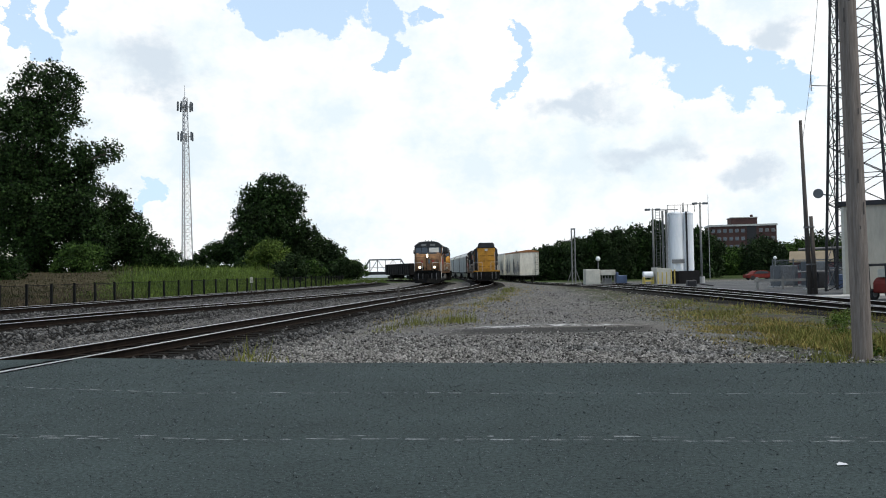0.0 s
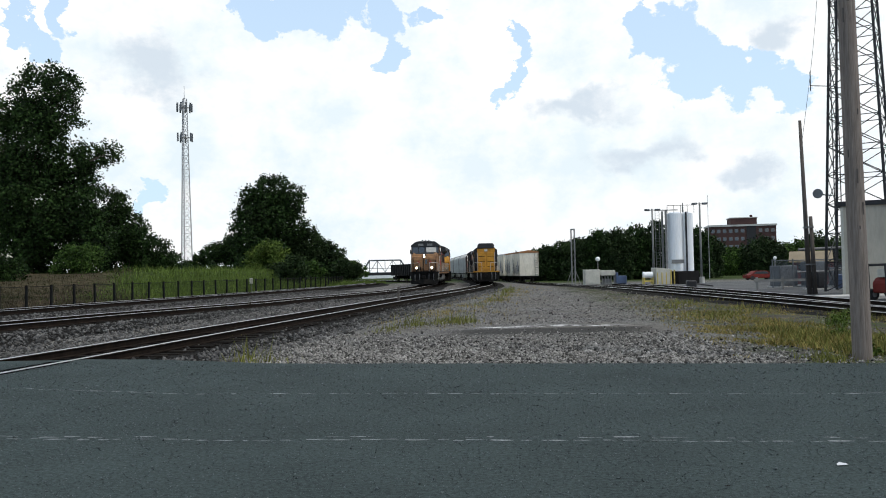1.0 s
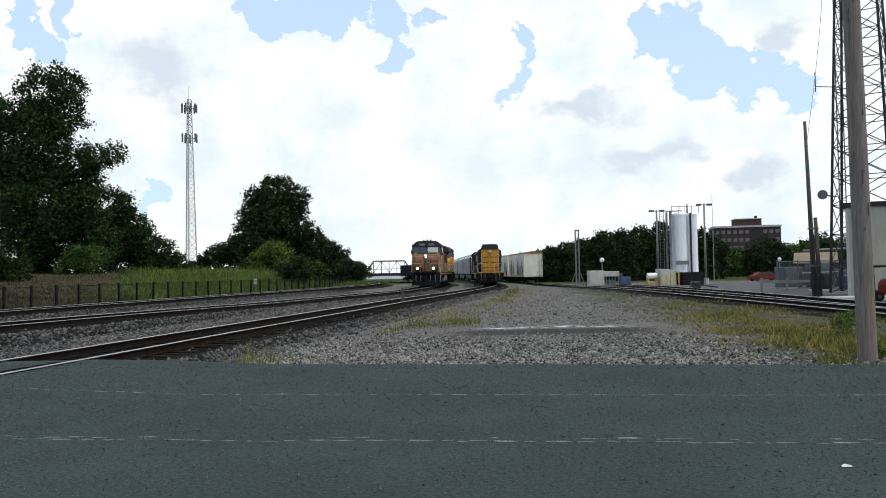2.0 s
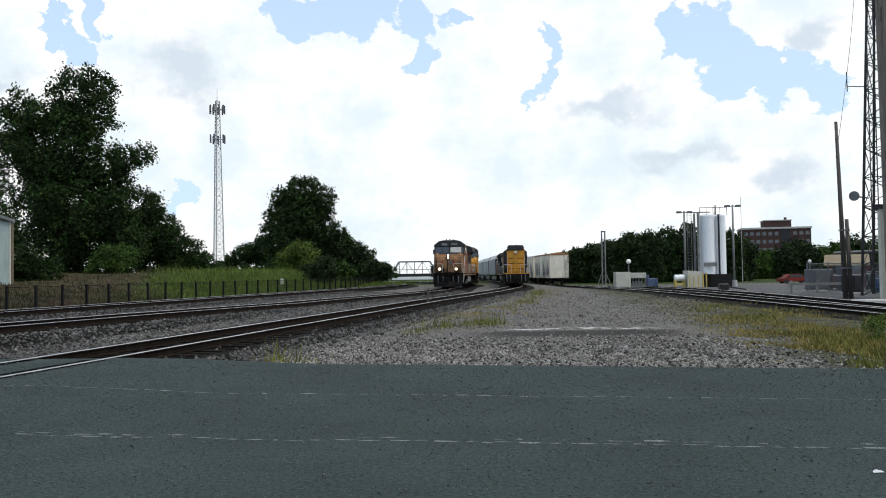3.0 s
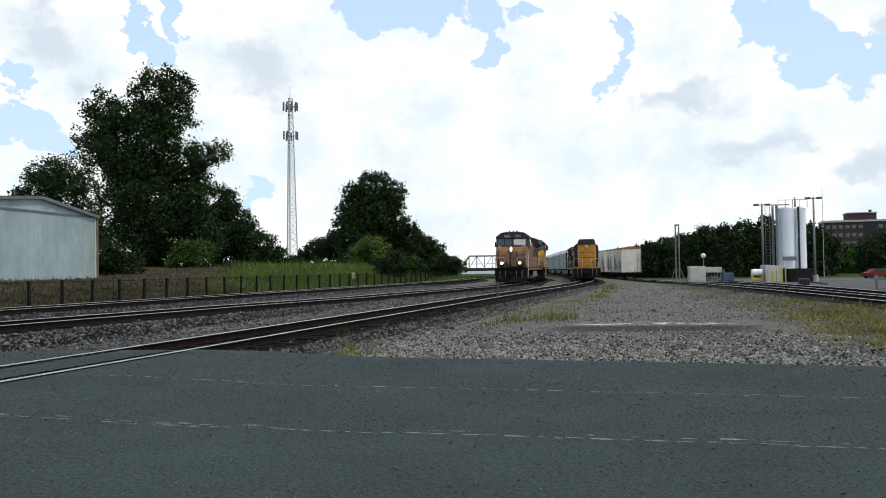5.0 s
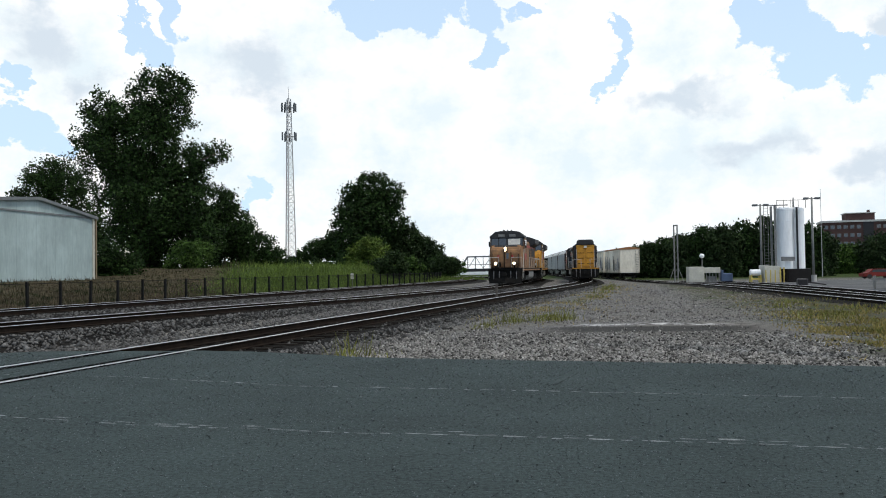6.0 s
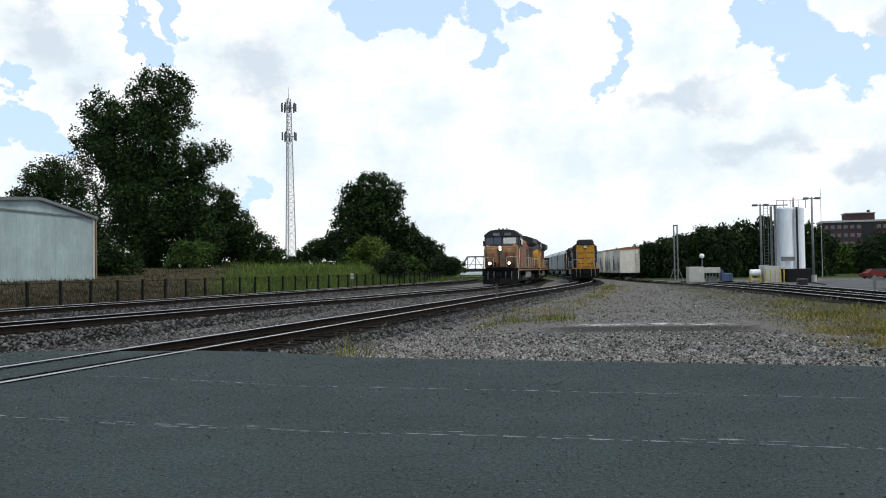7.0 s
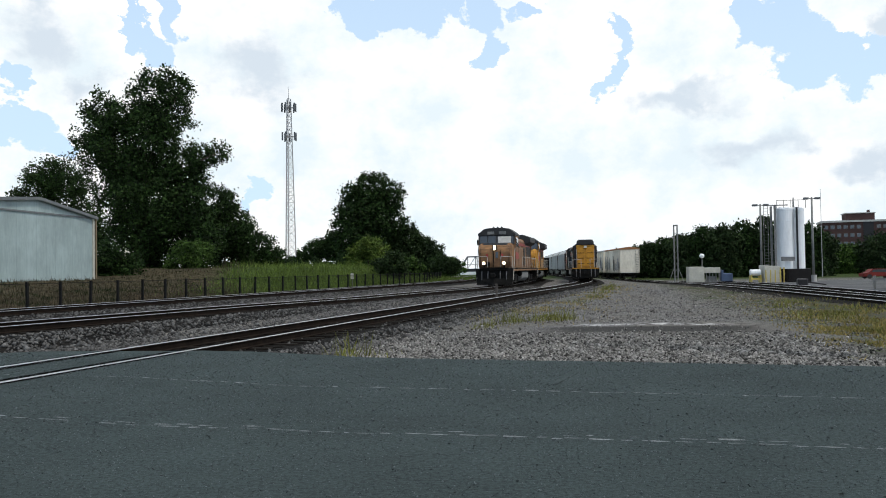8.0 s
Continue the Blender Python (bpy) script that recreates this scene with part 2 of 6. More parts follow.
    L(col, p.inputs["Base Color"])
    p.inputs["Roughness"].default_value = 0.95
    bmp = N("ShaderNodeBump")
    bmp.inputs["Strength"].default_value, bmp.inputs["Distance"].default_value = 0.8, 0.04
    L(vor.outputs["Distance"], bmp.inputs["Height"])
    L(bmp.outputs[0], p.inputs["Normal"])
    return m


def glass_surface(name, col, rough=0.06):
    m = bpy.data.materials.new(name)
    m.use_nodes = True
    p = m.node_tree.nodes["Principled BSDF"]
    p.inputs["Base Color"].default_value = (*col, 1)
    p.inputs["Roughness"].default_value = rough
    p.inputs["Specular IOR Level"].default_value = 0.8
    p.inputs["Coat Weight"].default_value = 0.6
    return m


GROUND = ground_surface()
ASPHALT = surface("asphalt", (0.056, 0.073, 0.071), (0.022, 0.031, 0.030), 0.9, scale=26, fine=85, amount=1.6, bump=0.8, dist=0.012, spec=0.09, patch=0.2)
MARK = surface("worn_road_line", (0.26, 0.275, 0.275), (0.07, 0.08, 0.08), 0.9, scale=6, fine=60, amount=1.5, spec=0.05)
BALLAST = surface("ballast_stone", (0.25, 0.24, 0.23), (0.07, 0.068, 0.064), 0.95, scale=1.2, fine=16, bump=1.0, dist=0.05, spec=0.05)
# oily stone, with the shade beside rails and ties put into its colour
OILYSHADE = surface("oily_shaded_ballast", (0.026, 0.024, 0.022), (0.006, 0.0055, 0.005), 0.9, scale=1.0, fine=18, bump=1.0, dist=0.05, spec=0.02)
STONE = surface("loose_stone", (0.255, 0.242, 0.222), (0.070, 0.066, 0.060), 0.95, scale=6, fine=30, islands=0.9, bump=0.2, spec=0.05)
DARKSTONE = surface("dark_stone", (0.145, 0.14, 0.133), (0.040, 0.038, 0.036), 0.95, scale=6, fine=30, islands=0.6, bump=0.2, spec=0.05)
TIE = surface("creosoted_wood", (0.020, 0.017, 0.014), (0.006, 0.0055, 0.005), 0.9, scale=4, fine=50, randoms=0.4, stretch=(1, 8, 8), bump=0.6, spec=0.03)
STEEL = surface("polished_rail_head", (0.62, 0.61, 0.60), (0.42, 0.40, 0.38), 0.42, 1.0, scale=3, fine=60, bump=0.05)
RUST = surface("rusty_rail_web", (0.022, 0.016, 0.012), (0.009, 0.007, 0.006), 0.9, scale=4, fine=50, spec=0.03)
YELLOW = surface("armour_yellow_paint", (0.58, 0.275, 0.024), (0.34, 0.155, 0.02), 0.5, scale=1.3, fine=20, amount=1.2, bump=0.08, spec=0.3)
DIRTY = surface("sooty_yellow_paint", (0.30, 0.150, 0.060), (0.12, 0.064, 0.034), 0.55, scale=1.3, fine=16, amount=1.3, bump=0.08, spec=0.3, patch=0.15)
SOOT = surface("sooty_black_roof", (0.017, 0.017, 0.018), (0.006, 0.006, 0.007), 0.6, scale=2, fine=30, bump=0.1)
UNDER = surface("grimy_running_gear", (0.018, 0.0165, 0.015), (0.005, 0.005, 0.0045), 0.8, scale=3, fine=30, spec=0.1)
WHEEL = surface("wheel_steel", (0.12, 0.10, 0.09), (0.04, 0.035, 0.03), 0.55, 0.6, scale=4, fine=30)
REDLINE = surface("red_stripe_paint", (0.35, 0.03, 0.02), (0.2, 0.02, 0.015), 0.5, scale=3)
RAILING = surface("pale_handrail_paint", (0.55, 0.53, 0.48), (0.35, 0.33, 0.30), 0.5, scale=4)
GREYPAINT = surface("grey_tank_paint", (0.22, 0.22, 0.21), (0.11, 0.11, 0.105), 0.6, scale=2)
GLASS = glass_surface("dark_window_glass", (0.012, 0.015, 0.018), 0.12)
LAMP = surface("lit_lamp_lens", (1.0, 0.80, 0.52), (1.0, 0.80, 0.52), 0.3, emit=3.5, bump=0)
DIMLENS = glass_surface("unlit_lamp_lens", (0.5, 0.48, 0.42), 0.15)
HOPPER = surface("pale_grey_car_paint", (0.56, 0.56, 0.54), (0.38, 0.38, 0.36), 0.7, scale=0.8, fine=10, stretch=(1, 1, 0.3), spec=0.2)
BOXWHITE = surface("weathered_white_car_paint", (0.84, 0.79, 0.67), (0.58, 0.53, 0.43), 0.7, scale=0.8, fine=9, stretch=(1, 1, 0.3), spec=0.2, patch=0.12)
RUSTROOF = surface("rust_orange_car_roof", (0.34, 0.15, 0.05), (0.20, 0.09, 0.04), 0.8, scale=1.5)
GRAFFITI = surface("sprayed_paint", (0.07, 0.08, 0.11), (0.45, 0.45, 0.46), 0.6, scale=1.6, fine=5, amount=1.6)
BLACKCAR = surface("black_gondola_paint", (0.020, 0.018, 0.017), (0.008, 0.007, 0.007), 0.8, scale=1.0, spec=0.15)
BARK = surface("tree_bark", (0.10, 0.08, 0.06), (0.04, 0.032, 0.025), 0.95, scale=3, fine=20, stretch=(2, 2, 0.4), bump=0.8, dist=0.04)
LEAF = surface("deep_green_leaves", (0.026, 0.052, 0.012), (0.008, 0.019, 0.004), 0.7, scale=0.5, fine=3, islands=0.8, bump=0, spec=0.12)
LEAF2 = surface("mid_green_leaves", (0.060, 0.105, 0.020), (0.024, 0.050, 0.010), 0.7, scale=0.5, fine=3, islands=0.75, bump=0, spec=0.12)
LEAF3 = surface("dull_green_leaves", (0.032, 0.054, 0.017), (0.011, 0.021, 0.007), 0.7, scale=0.3, fine=2, islands=0.6, bump=0, spec=0.12)
LEAF4 = surface("yellow_green_leaves", (0.115, 0.165, 0.030), (0.050, 0.080, 0.016), 0.7, scale=0.5, fine=3, islands=0.7, bump=0, spec=0.12)
GRASS = surface("green_grass", (0.125, 0.175, 0.036), (0.055, 0.085, 0.018), 0.8, scale=0.3, islands=0.5, bump=0, spec=0.1)
DRYGRASS = surface("dry_grass", (0.30, 0.23, 0.075), (0.16, 0.125, 0.042), 0.85, scale=0.5, islands=0.5, bump=0, spec=0.1)
BROWNGRASS = surface("brown_weeds", (0.098, 0.074, 0.050), (0.020, 0.027, 0.010), 0.85, scale=0.45, fine=2, amount=1.6, islands=0.5, bump=0, spec=0.1)
POLEWOOD = surface("weathered_pole_wood", (0.26, 0.215, 0.18), (0.12, 0.095, 0.08), 0.9, scale=5, fine=14, stretch=(6, 6, 0.35), bump=0.9, dist=0.02)
DARKPOLE = surface("dark_pole_wood", (0.10, 0.085, 0.075), (0.045, 0.038, 0.033), 0.9, scale=4, fine=20, stretch=(4, 4, 0.4), bump=0.5)
FENCEPOST = surface("dark_fence_steel", (0.014, 0.014, 0.013), (0.006, 0.006, 0.006), 0.7, scale=5, spec=0.1)
WIRE = surface("galvanised_wire", (0.20, 0.20, 0.20), (0.10, 0.10, 0.10), 0.6, 0.6, scale=5)
SHED = surface("pale_shed_cladding", (0.36, 0.44, 0.43), (0.25, 0.31, 0.30), 0.65, scale=0.5, fine=6, stretch=(1, 1, 0.25), patch=0.14)
SHEDROOF = surface("shed_roof_sheet", (0.40, 0.45, 0.44), (0.30, 0.34, 0.34), 0.55, scale=0.6, fine=8)
SHEDTRIM = surface("shed_trim", (0.16, 0.17, 0.17), (0.09, 0.10, 0.10), 0.6, scale=2)
TOWERSTEEL = surface("galvanised_tower_steel", (0.42, 0.41, 0.41), (0.28, 0.27, 0.27), 0.5, 0.4, scale=3)
TOWERDARK = surface("dark_tower_steel", (0.025, 0.025, 0.028), (0.012, 0.012, 0.013), 0.6, 0.3, scale=3)
ANTENNA = surface("grey_antenna_housing", (0.12, 0.13, 0.14), (0.07, 0.075, 0.08), 0.6, scale=3)
CONCRETE = surface("pale_concrete", (0.48, 0.47, 0.45), (0.34, 0.33, 0.31), 0.85, scale=1.0, fine=12)
TRUSS = surface("grey_truss_steel", (0.20, 0.21, 0.23), (0.11, 0.115, 0.125), 0.6, 0.3, scale=2)
BRICK = surface("red_brown_brick", (0.088, 0.050, 0.045), (0.052, 0.032, 0.030), 0.9, scale=0.3, fine=5, spec=0.1)
WHITETANK = surface("white_silo_paint", (0.86, 0.87, 0.87), (0.70, 0.72, 0.73), 0.8, scale=0.6, fine=6, stretch=(1, 1, 0.2), spec=0.15)
YELLOWSAFE = surface("safety_yellow_paint", (0.58, 0.45, 0.10), (0.40, 0.30, 0.08), 0.6, scale=3)
CREAM = surface("cream_equipment_paint", (0.55, 0.53, 0.45), (0.38, 0.365, 0.31), 0.6, scale=1.5, fine=9)
MAROON = surface("maroon_siding", (0.16, 0.05, 0.05), (0.09, 0.03, 0.03), 0.7, scale=1.0)
TANROOF = surface("tan_roof_sheet", (0.23, 0.175, 0.10), (0.15, 0.115, 0.065), 0.7, scale=1.0)
BEIGE = surface("beige_ribbed_cladding", (0.50, 0.45, 0.365), (0.37, 0.335, 0.275), 0.75, scale=0.8, fine=9, stretch=(1, 1, 0.2), spec=0.2, patch=0.12)
GLOBE = surface("white_lamp_globe", (0.80, 0.80, 0.78), (0.70, 0.70, 0.68), 0.3, scale=2, bump=0)
REDPAINT = surface("red_machine_paint", (0.20, 0.025, 0.018), (0.11, 0.016, 0.011), 0.6, scale=2, spec=0.2)
BLUEPAINT = surface("blue_machine_paint", (0.07, 0.11, 0.20), (0.04, 0.06, 0.11), 0.5, scale=2)
PALEGRIT = surface("pale_road_grit", (0.115, 0.13, 0.13), (0.065, 0.076, 0.076), 0.95, scale=8, islands=0.5, bump=0, spec=0.05)
DARKGRIT = surface("dark_road_grit", (0.016, 0.019, 0.019), (0.010, 0.012, 0.012), 0.95, scale=8, islands=0.4, bump=0, spec=0.03)
ENDSHADE = surface("shaded_end_brown", (0.055, 0.03, 0.024), (0.024, 0.014, 0.012), 0.8, scale=1.0)
GAP = surface("flangeway_shade", (0.010, 0.010, 0.010), (0.005, 0.005, 0.005), 0.95, scale=4, spec=0)
WEED = surface("olive_weeds", (0.19, 0.185, 0.045), (0.075, 0.085, 0.022), 0.85, scale=0.6, islands=0.5, bump=0, spec=0.1)
RUBBER = surface("black_rubber", (0.03, 0.03, 0.03), (0.015, 0.015, 0.015), 0.9, scale=4)
PAPER = surface("scrap_of_paper", (0.70, 0.70, 0.70), (0.50, 0.50, 0.50), 0.9, scale=8)


# ---- mesh helpers ----
def box(bm, x0, x1, y0, y1, z0, z1):
    v = [bm.verts.new(c) for c in ((x0, y0, z0), (x1, y0, z0), (x1, y1, z0), (x0, y1, z0), (x0, y0, z1), (x1, y0, z1), (x1, y1, z1), (x0, y1, z1))]
    for f in ((0, 3, 2, 1), (4, 5, 6, 7), (0, 1, 5, 4), (1, 2, 6, 5), (2, 3, 7, 6), (3, 0, 4, 7)):
        bm.faces.new([v[i] for i in f])


def tube(bm, p0, p1, r0, r1=None, n=8, caps=True):
    """A tapered round bar from p0 to p1."""
    r1 = r0 if r1 is None else r1
    p0, p1 = Vector(p0), Vector(p1)
    d = (p1 - p0).normalized()
    a = d.orthogonal().normalized()
    b = d.cross(a)
    rings = []
    for p, r in ((p0, r0), (p1, r1)):
        rings.append([bm.verts.new(p + a * (r * math.cos(2 * math.pi * k / n)) + b * (r * math.sin(2 * math.pi * k / n))) for k in range(n)])
    for k in range(n):
        bm.faces.new((rings[0][k], rings[0][(k + 1) % n], rings[1][(k + 1) % n], rings[1][k]))
    if caps:
        bm.faces.new(rings[0][::-1])
        bm.faces.new(rings[1])


def prism(bm, profile, axis, a, b):
    """A closed outline pushed along an axis ('x' takes (y, z) pairs, 'y' takes (x, z), 'z' takes (x, y)) from a to b."""
    def spot(p, t):
        return {"x": (t, p[0], p[1]), "y": (p[0], t, p[1]), "z": (p[0], p[1], t)}[axis]
    lo, hi = [bm.verts.new(spot(p, a)) for p in profile], [bm.verts.new(spot(p, b)) for p in profile]
    n = len(profile)
    for k in range(n):
        bm.faces.new((lo[k], lo[(k + 1) % n], hi[(k + 1) % n], hi[k]))
    bm.faces.new(lo[::-1])
    bm.faces.new(hi)


def ball(bm, c, r, n=12, squash=1.0):
    bmesh.ops.create_uvsphere(bm, u_segments=n, v_segments=max(6, n // 2), radius=r, matrix=Matrix.Translation(c) @ Matrix.Diagonal((1, 1, squash, 1)))


def bevelled(bm, width=0.03, segments=1):
    bmesh.ops.recalc_face_normals(bm, faces=bm.faces)
    bmesh.ops.bevel(bm, geom=[e for e in bm.edges if len(e.link_faces) == 2 and e.calc_face_angle(0) > 0.5], offset=width, segments=segments, affect="EDGES", clamp_overlap=True)
    return bm


def mesh_of(name, bm, material, smooth=False):
    bmesh.ops.recalc_face_normals(bm, faces=bm.faces)
    me = bpy.data.meshes.new(name)
    bm.to_mesh(me)
    bm.free()
    me.materials.append(material)
    if smooth:
        me.shade_smooth()
    return me


def part(name, bm, material, parent, label="", smooth=False, at=None):
    ob = new(name, mesh_of(name, bm, material, smooth))
    ob.parent = parent
    if at is not None:
        ob.matrix_basis = at
    if label:
        ob["label"] = label
    return ob


def thing(name, m, label, category, group="", kind=""):
    ob = new(name)
    ob.matrix_basis = m
    return tagged(ob, label, category, group, kind)


def solid(name, bm, material, label, category, kind="", smooth=False):
    return tagged(new(name, mesh_of(name, bm, material, smooth)), label, category, "", kind)


def mesh_from_arrays(name, verts, faces, material):
    """Many small faces of one size, from arrays."""
    me = bpy.data.meshes.new(name)
    k = faces.shape[1]
    me.vertices.add(len(verts))
    me.vertices.foreach_set("co", verts.astype(np.float32).ravel())
    me.loops.add(faces.size)
    me.loops.foreach_set("vertex_index", faces.astype(np.int32).ravel())
    me.polygons.add(len(faces))
    me.polygons.foreach_set("loop_start", np.arange(0, faces.size, k, dtype=np.int32))
    me.polygons.foreach_set("loop_total", np.full(len(faces), k, dtype=np.int32))
    me.update(calc_edges=True)
    me.materials.append(material)
    return me


# ---- lie of the land ----
SLOPE = 0.15                      # the main tracks lead off to the right of straight ahead
COS = 1 / math.sqrt(1 + SLOPE ** 2)
BEND_Y, BEND_X = [80, 95, 108, 122, 138, 155, 175, 200, 300], [0.0, 0.7, 2.5, 6.2, 12, 20.5, 32.5, 49, 128]   # the main lines swing left


def side(x, y):
    """Metres sideways from the near main track, to the right."""
    return (x + 9.7 - SLOPE * y + np.interp(y, BEND_Y, BEND_X)) * COS


def ease(v, lo, hi):
    t = np.clip((v - lo) / (hi - lo), 0, 1)
    return t * t * (3 - 2 * t)


def land(x, y):
    """The ground's height."""
    q = side(x, y)
    z = np.interp(q, [-26, -19.4, -17.6, -16.8, -11, -8.5, -4.8, -2.6, 2.4, 3.6, 9, 12], [0.75, 0.10, 0.05, -0.08, -0.06, -0.12, -0.10, -0.24, -0.24, -0.08, -0.04, -0.04])
    bank = ease(-q, 19.5, 27) * (0.45 + 0.85 * ease(y, 50, 70))
    z, bank = np.where(z > 0, z * (1 - 0.9 * ease(y, 135, 185)), z), bank * (1 - ease(y, 135, 185))
    z = z + bank - 0.62 * ease(y, 55, 135) * ease(x, 3, 13)
    return z


def road_edge(x):
    return 13.75 - 0.17 * np.maximum(x, -6.4)


def road_height(x, y):
    return np.interp(side(x, y), [-9, -6.2, -4.4, -3.0, -2.2, 2.0, 4.5], [0.30, 0.27, 0.05, 0.04, 0.075, 0.075, 0.0])


def graded(lo, hi, near_lo, near_hi, step):
    a = list(np.arange(near_lo, near_hi + 1e-6, step))
    s, v = step, near_hi
    while v < hi:
        s *= 1.22
        v = min(v + s, hi)
        a.append(v)
    s, v = step, near_lo
    while v > lo:
        s *= 1.22
        v = max(v - s, lo)
        a.insert(0, v)
    return np.array(a)


def build_ground():
    xs, ys = graded(-2200, 2200, -46, 30, 0.7), graded(-600, 2600, 4, 100, 0.8)
    gx, gy = np.meshgrid(xs, ys)
    gz = land(gx, gy)
    rough = np.array([[noise.noise((x * 0.6, y * 0.6, 0)) for x in xs] for y in ys])
    gz = gz + 0.025 * rough * (np.abs(gx) < 60)
    under = np.clip((road_edge(gx) - 0.1 - gy) * 4, 0, 1)
    gz = gz * (1 - under) + under * (road_height(gx, gy) - 0.3)
    nx, ny = len(xs), len(ys)
    i = np.arange(nx * ny).reshape(ny, nx)
    f = np.stack([i[:-1, :-1].ravel(), i[:-1, 1:].ravel(), i[1:, 1:].ravel(), i[1:, :-1].ravel()], 1)
    me = mesh_from_arrays("ground", np.stack([gx.ravel(), gy.ravel(), gz.ravel()], 1), f, GROUND)
    me.shade_smooth()
    tagged(new("ground", me), "grey gravel yard with dry weeds and grass", "ground", "", "structure")

    # asphalt road across the tracks, with a broken edge
    rng = random.Random(4)
    bm = bmesh.new()
    rows = []
    xs = [-120, -60, -30] + [-20 + 0.25 * k for k in range(161)] + [30, 60, 120]
    for x in xs:
        far = road_edge(x) + (0.05 * noise.noise((x * 1.3, 0, 0)) + 0.03 * noise.noise((x * 5, 3, 0)) + rng.uniform(-0.012, 0.012) if -21 < x < 21 else 0)
        col = []
        for k, y in enumerate((-14 - 0.17 * x, -7 - 0.17 * x, 0 - 0.17 * x, 5 - 0.17 * x, 9 - 0.17 * x, 12 - 0.17 * x, far - 0.12, far)):
            col.append(bm.verts.new((x, y, float(road_height(x, y)) - (0.012 if k == 7 else 0))))
        col.append(bm.verts.new((x, far + 0.05, float(road_height(x, far)) - 0.3)))
        rows.append(col)
    for a, b in zip(rows, rows[1:]):
        for k in range(8):
            bm.faces.new((a[k], b[k], b[k + 1], a[k + 1]))
    ob = solid("road", bm, ASPHALT, "grey asphalt road with worn pale lines", "road", "structure", True)
    # faint worn lines, broken into flecks
    bm = bmesh.new()
    for base, slope in ((10.25, -0.125), (7.42, -0.105), (7.55, -0.1)):
        x = -9.0
        while x < 12:
            length = rng.uniform(0.04, 0.26)
            if rng.random() < (0.93 if base != 7.55 else 0.4):
                y = base + slope * x + 0.05 * noise.noise((x * 0.9, base, 0)) + rng.uniform(-0.03, 0.03)
                w = rng.uniform(0.008, 0.034)
                ps = [(x, y - w * rng.uniform(0.2, 1)), (x + length * 0.5, y + slope * length * 0.5 - w), (x + length, y + slope * length - w * 0.2),
                      (x + length, y + slope * length + w * 0.2), (x + length * 0.5, y + slope * length * 0.5 + w), (x, y + w * rng.uniform(0.2, 1))]
                bm.faces.new([bm.verts.new((px, py, float(road_height(px, py)) + 0.004)) for px, py in ps])
            x += length + rng.uniform(0.0, 0.12)
    solid("road_line", bm, MARK, "faint worn pale lines on the asphalt", "road marking", "structure")
    bm = bmesh.new()
    for _ in range(230):
        x, y = rng.uniform(-9, 9), rng.uniform(3, 13)
        r = rng.uniform(0.006, 0.018)
        n = 5
        z = float(road_height(x, y)) + 0.004
        bm.faces.new([bm.verts.new((x + 1.6 * r * math.cos(6.283 * k / n + r), y + r * rng.uniform(0.6, 1.1) * math.sin(6.283 * k / n + r), z)) for k in range(n)])
    solid("road_pits", bm, OILYSHADE, "small dark pits in the asphalt", "road surface", "stuff")


# ---- tracks ----
def along(points):
    """A smooth x(y) through points, with its slope."""
    ys, xs = np.array([p[1] for p in points], float), np.array([p[0] for p in points], float)
    m = np.gradient(xs, ys)

    def at(y):
        y = min(max(y, ys[0]), ys[-1])
        k = min(int(np.searchsorted(ys, y, side="right")) - 1, len(ys) - 2)
        h = ys[k + 1] - ys[k]
        t = (y - ys[k]) / h
        x = (2 * t ** 3 - 3 * t * t + 1) * xs[k] + (t ** 3 - 2 * t * t + t) * h * m[k] + (3 * t * t - 2 * t ** 3) * xs[k + 1] + (t ** 3 - t * t) * h * m[k + 1]
        d = (6 * t * t - 6 * t) / h * xs[k] + (3 * t * t - 4 * t + 1) * m[k] + (6 * t - 6 * t * t) / h * xs[k + 1] + (3 * t * t - 2 * t) * m[k + 1]
        return float(x), float(d)
    return at


near_line = along([(-14.2, -30), (-9.7, 0), (-6.7, 20), (-3.7, 40), (-0.7, 60), (1.25, 73.5), (2.5, 83), (3.4, 92), (3.9, 100), (4.25, 110), (4.3, 120), (3.9, 134), (2.5, 160), (0.7, 190), (-1.2, 225), (-6, 300)])
middle_line = along([(-21.2, -30), (-16.7, 0), (-13.7, 20), (-10.7, 40), (-8.75, 50), (-6.75, 58.5), (-4.95, 66.5), (-3.95, 76), (-3.3, 86), (-2.9, 94), (-2.45, 103), (-2.2, 112), (-2.5, 120), (-3.8, 129), (-6.8, 140), (-12.0, 154), (-20, 172), (-34, 198), (-100, 300)])
far_line = along([(-29.2, -30), (-24.7, 0), (-21.7, 20), (-18.7, 40), (-15.7, 60), (-12.9, 80), (-11.2, 95), (-11.0, 108), (-12.6, 122), (-16, 138), (-22, 155), (-31, 175), (-44, 200), (-108, 300)])
siding = along([(12.9, -30), (12.9, 0), (12.9, 20), (12.85, 45), (12.8, 70), (12.6, 95), (12.4, 120), (12.0, 136), (9.2, 165), (3.0, 215), (-9, 300)])
turnout = along([(12.9, 8), (13.5, 16), (14.35, 24), (14.9, 34), (15.5, 47), (16.2, 61), (17.2, 80), (18.6, 104), (20, 130)])


def near_top(y):
    return float(np.interp(y, [10, 14, 22, 45, 70, 110, 300], [0.085, 0.085, 0.10, 0.10, 0.02, 0.03, 0.12]))


def middle_top(y):
    return float(np.interp(y, [14, 16, 20, 30, 42, 300], [0.30, 0.32, 0.30, 0.24, 0.13, 0.13]))


def far_top(y):
    return float(np.interp(y, [0, 300], [0.26, 0.26]))


def siding_top(y):
    return float(np.interp(y, [0, 50, 70, 95, 135, 300], [0.10, 0.10, 0.02, -0.20, -0.45, -0.45]))


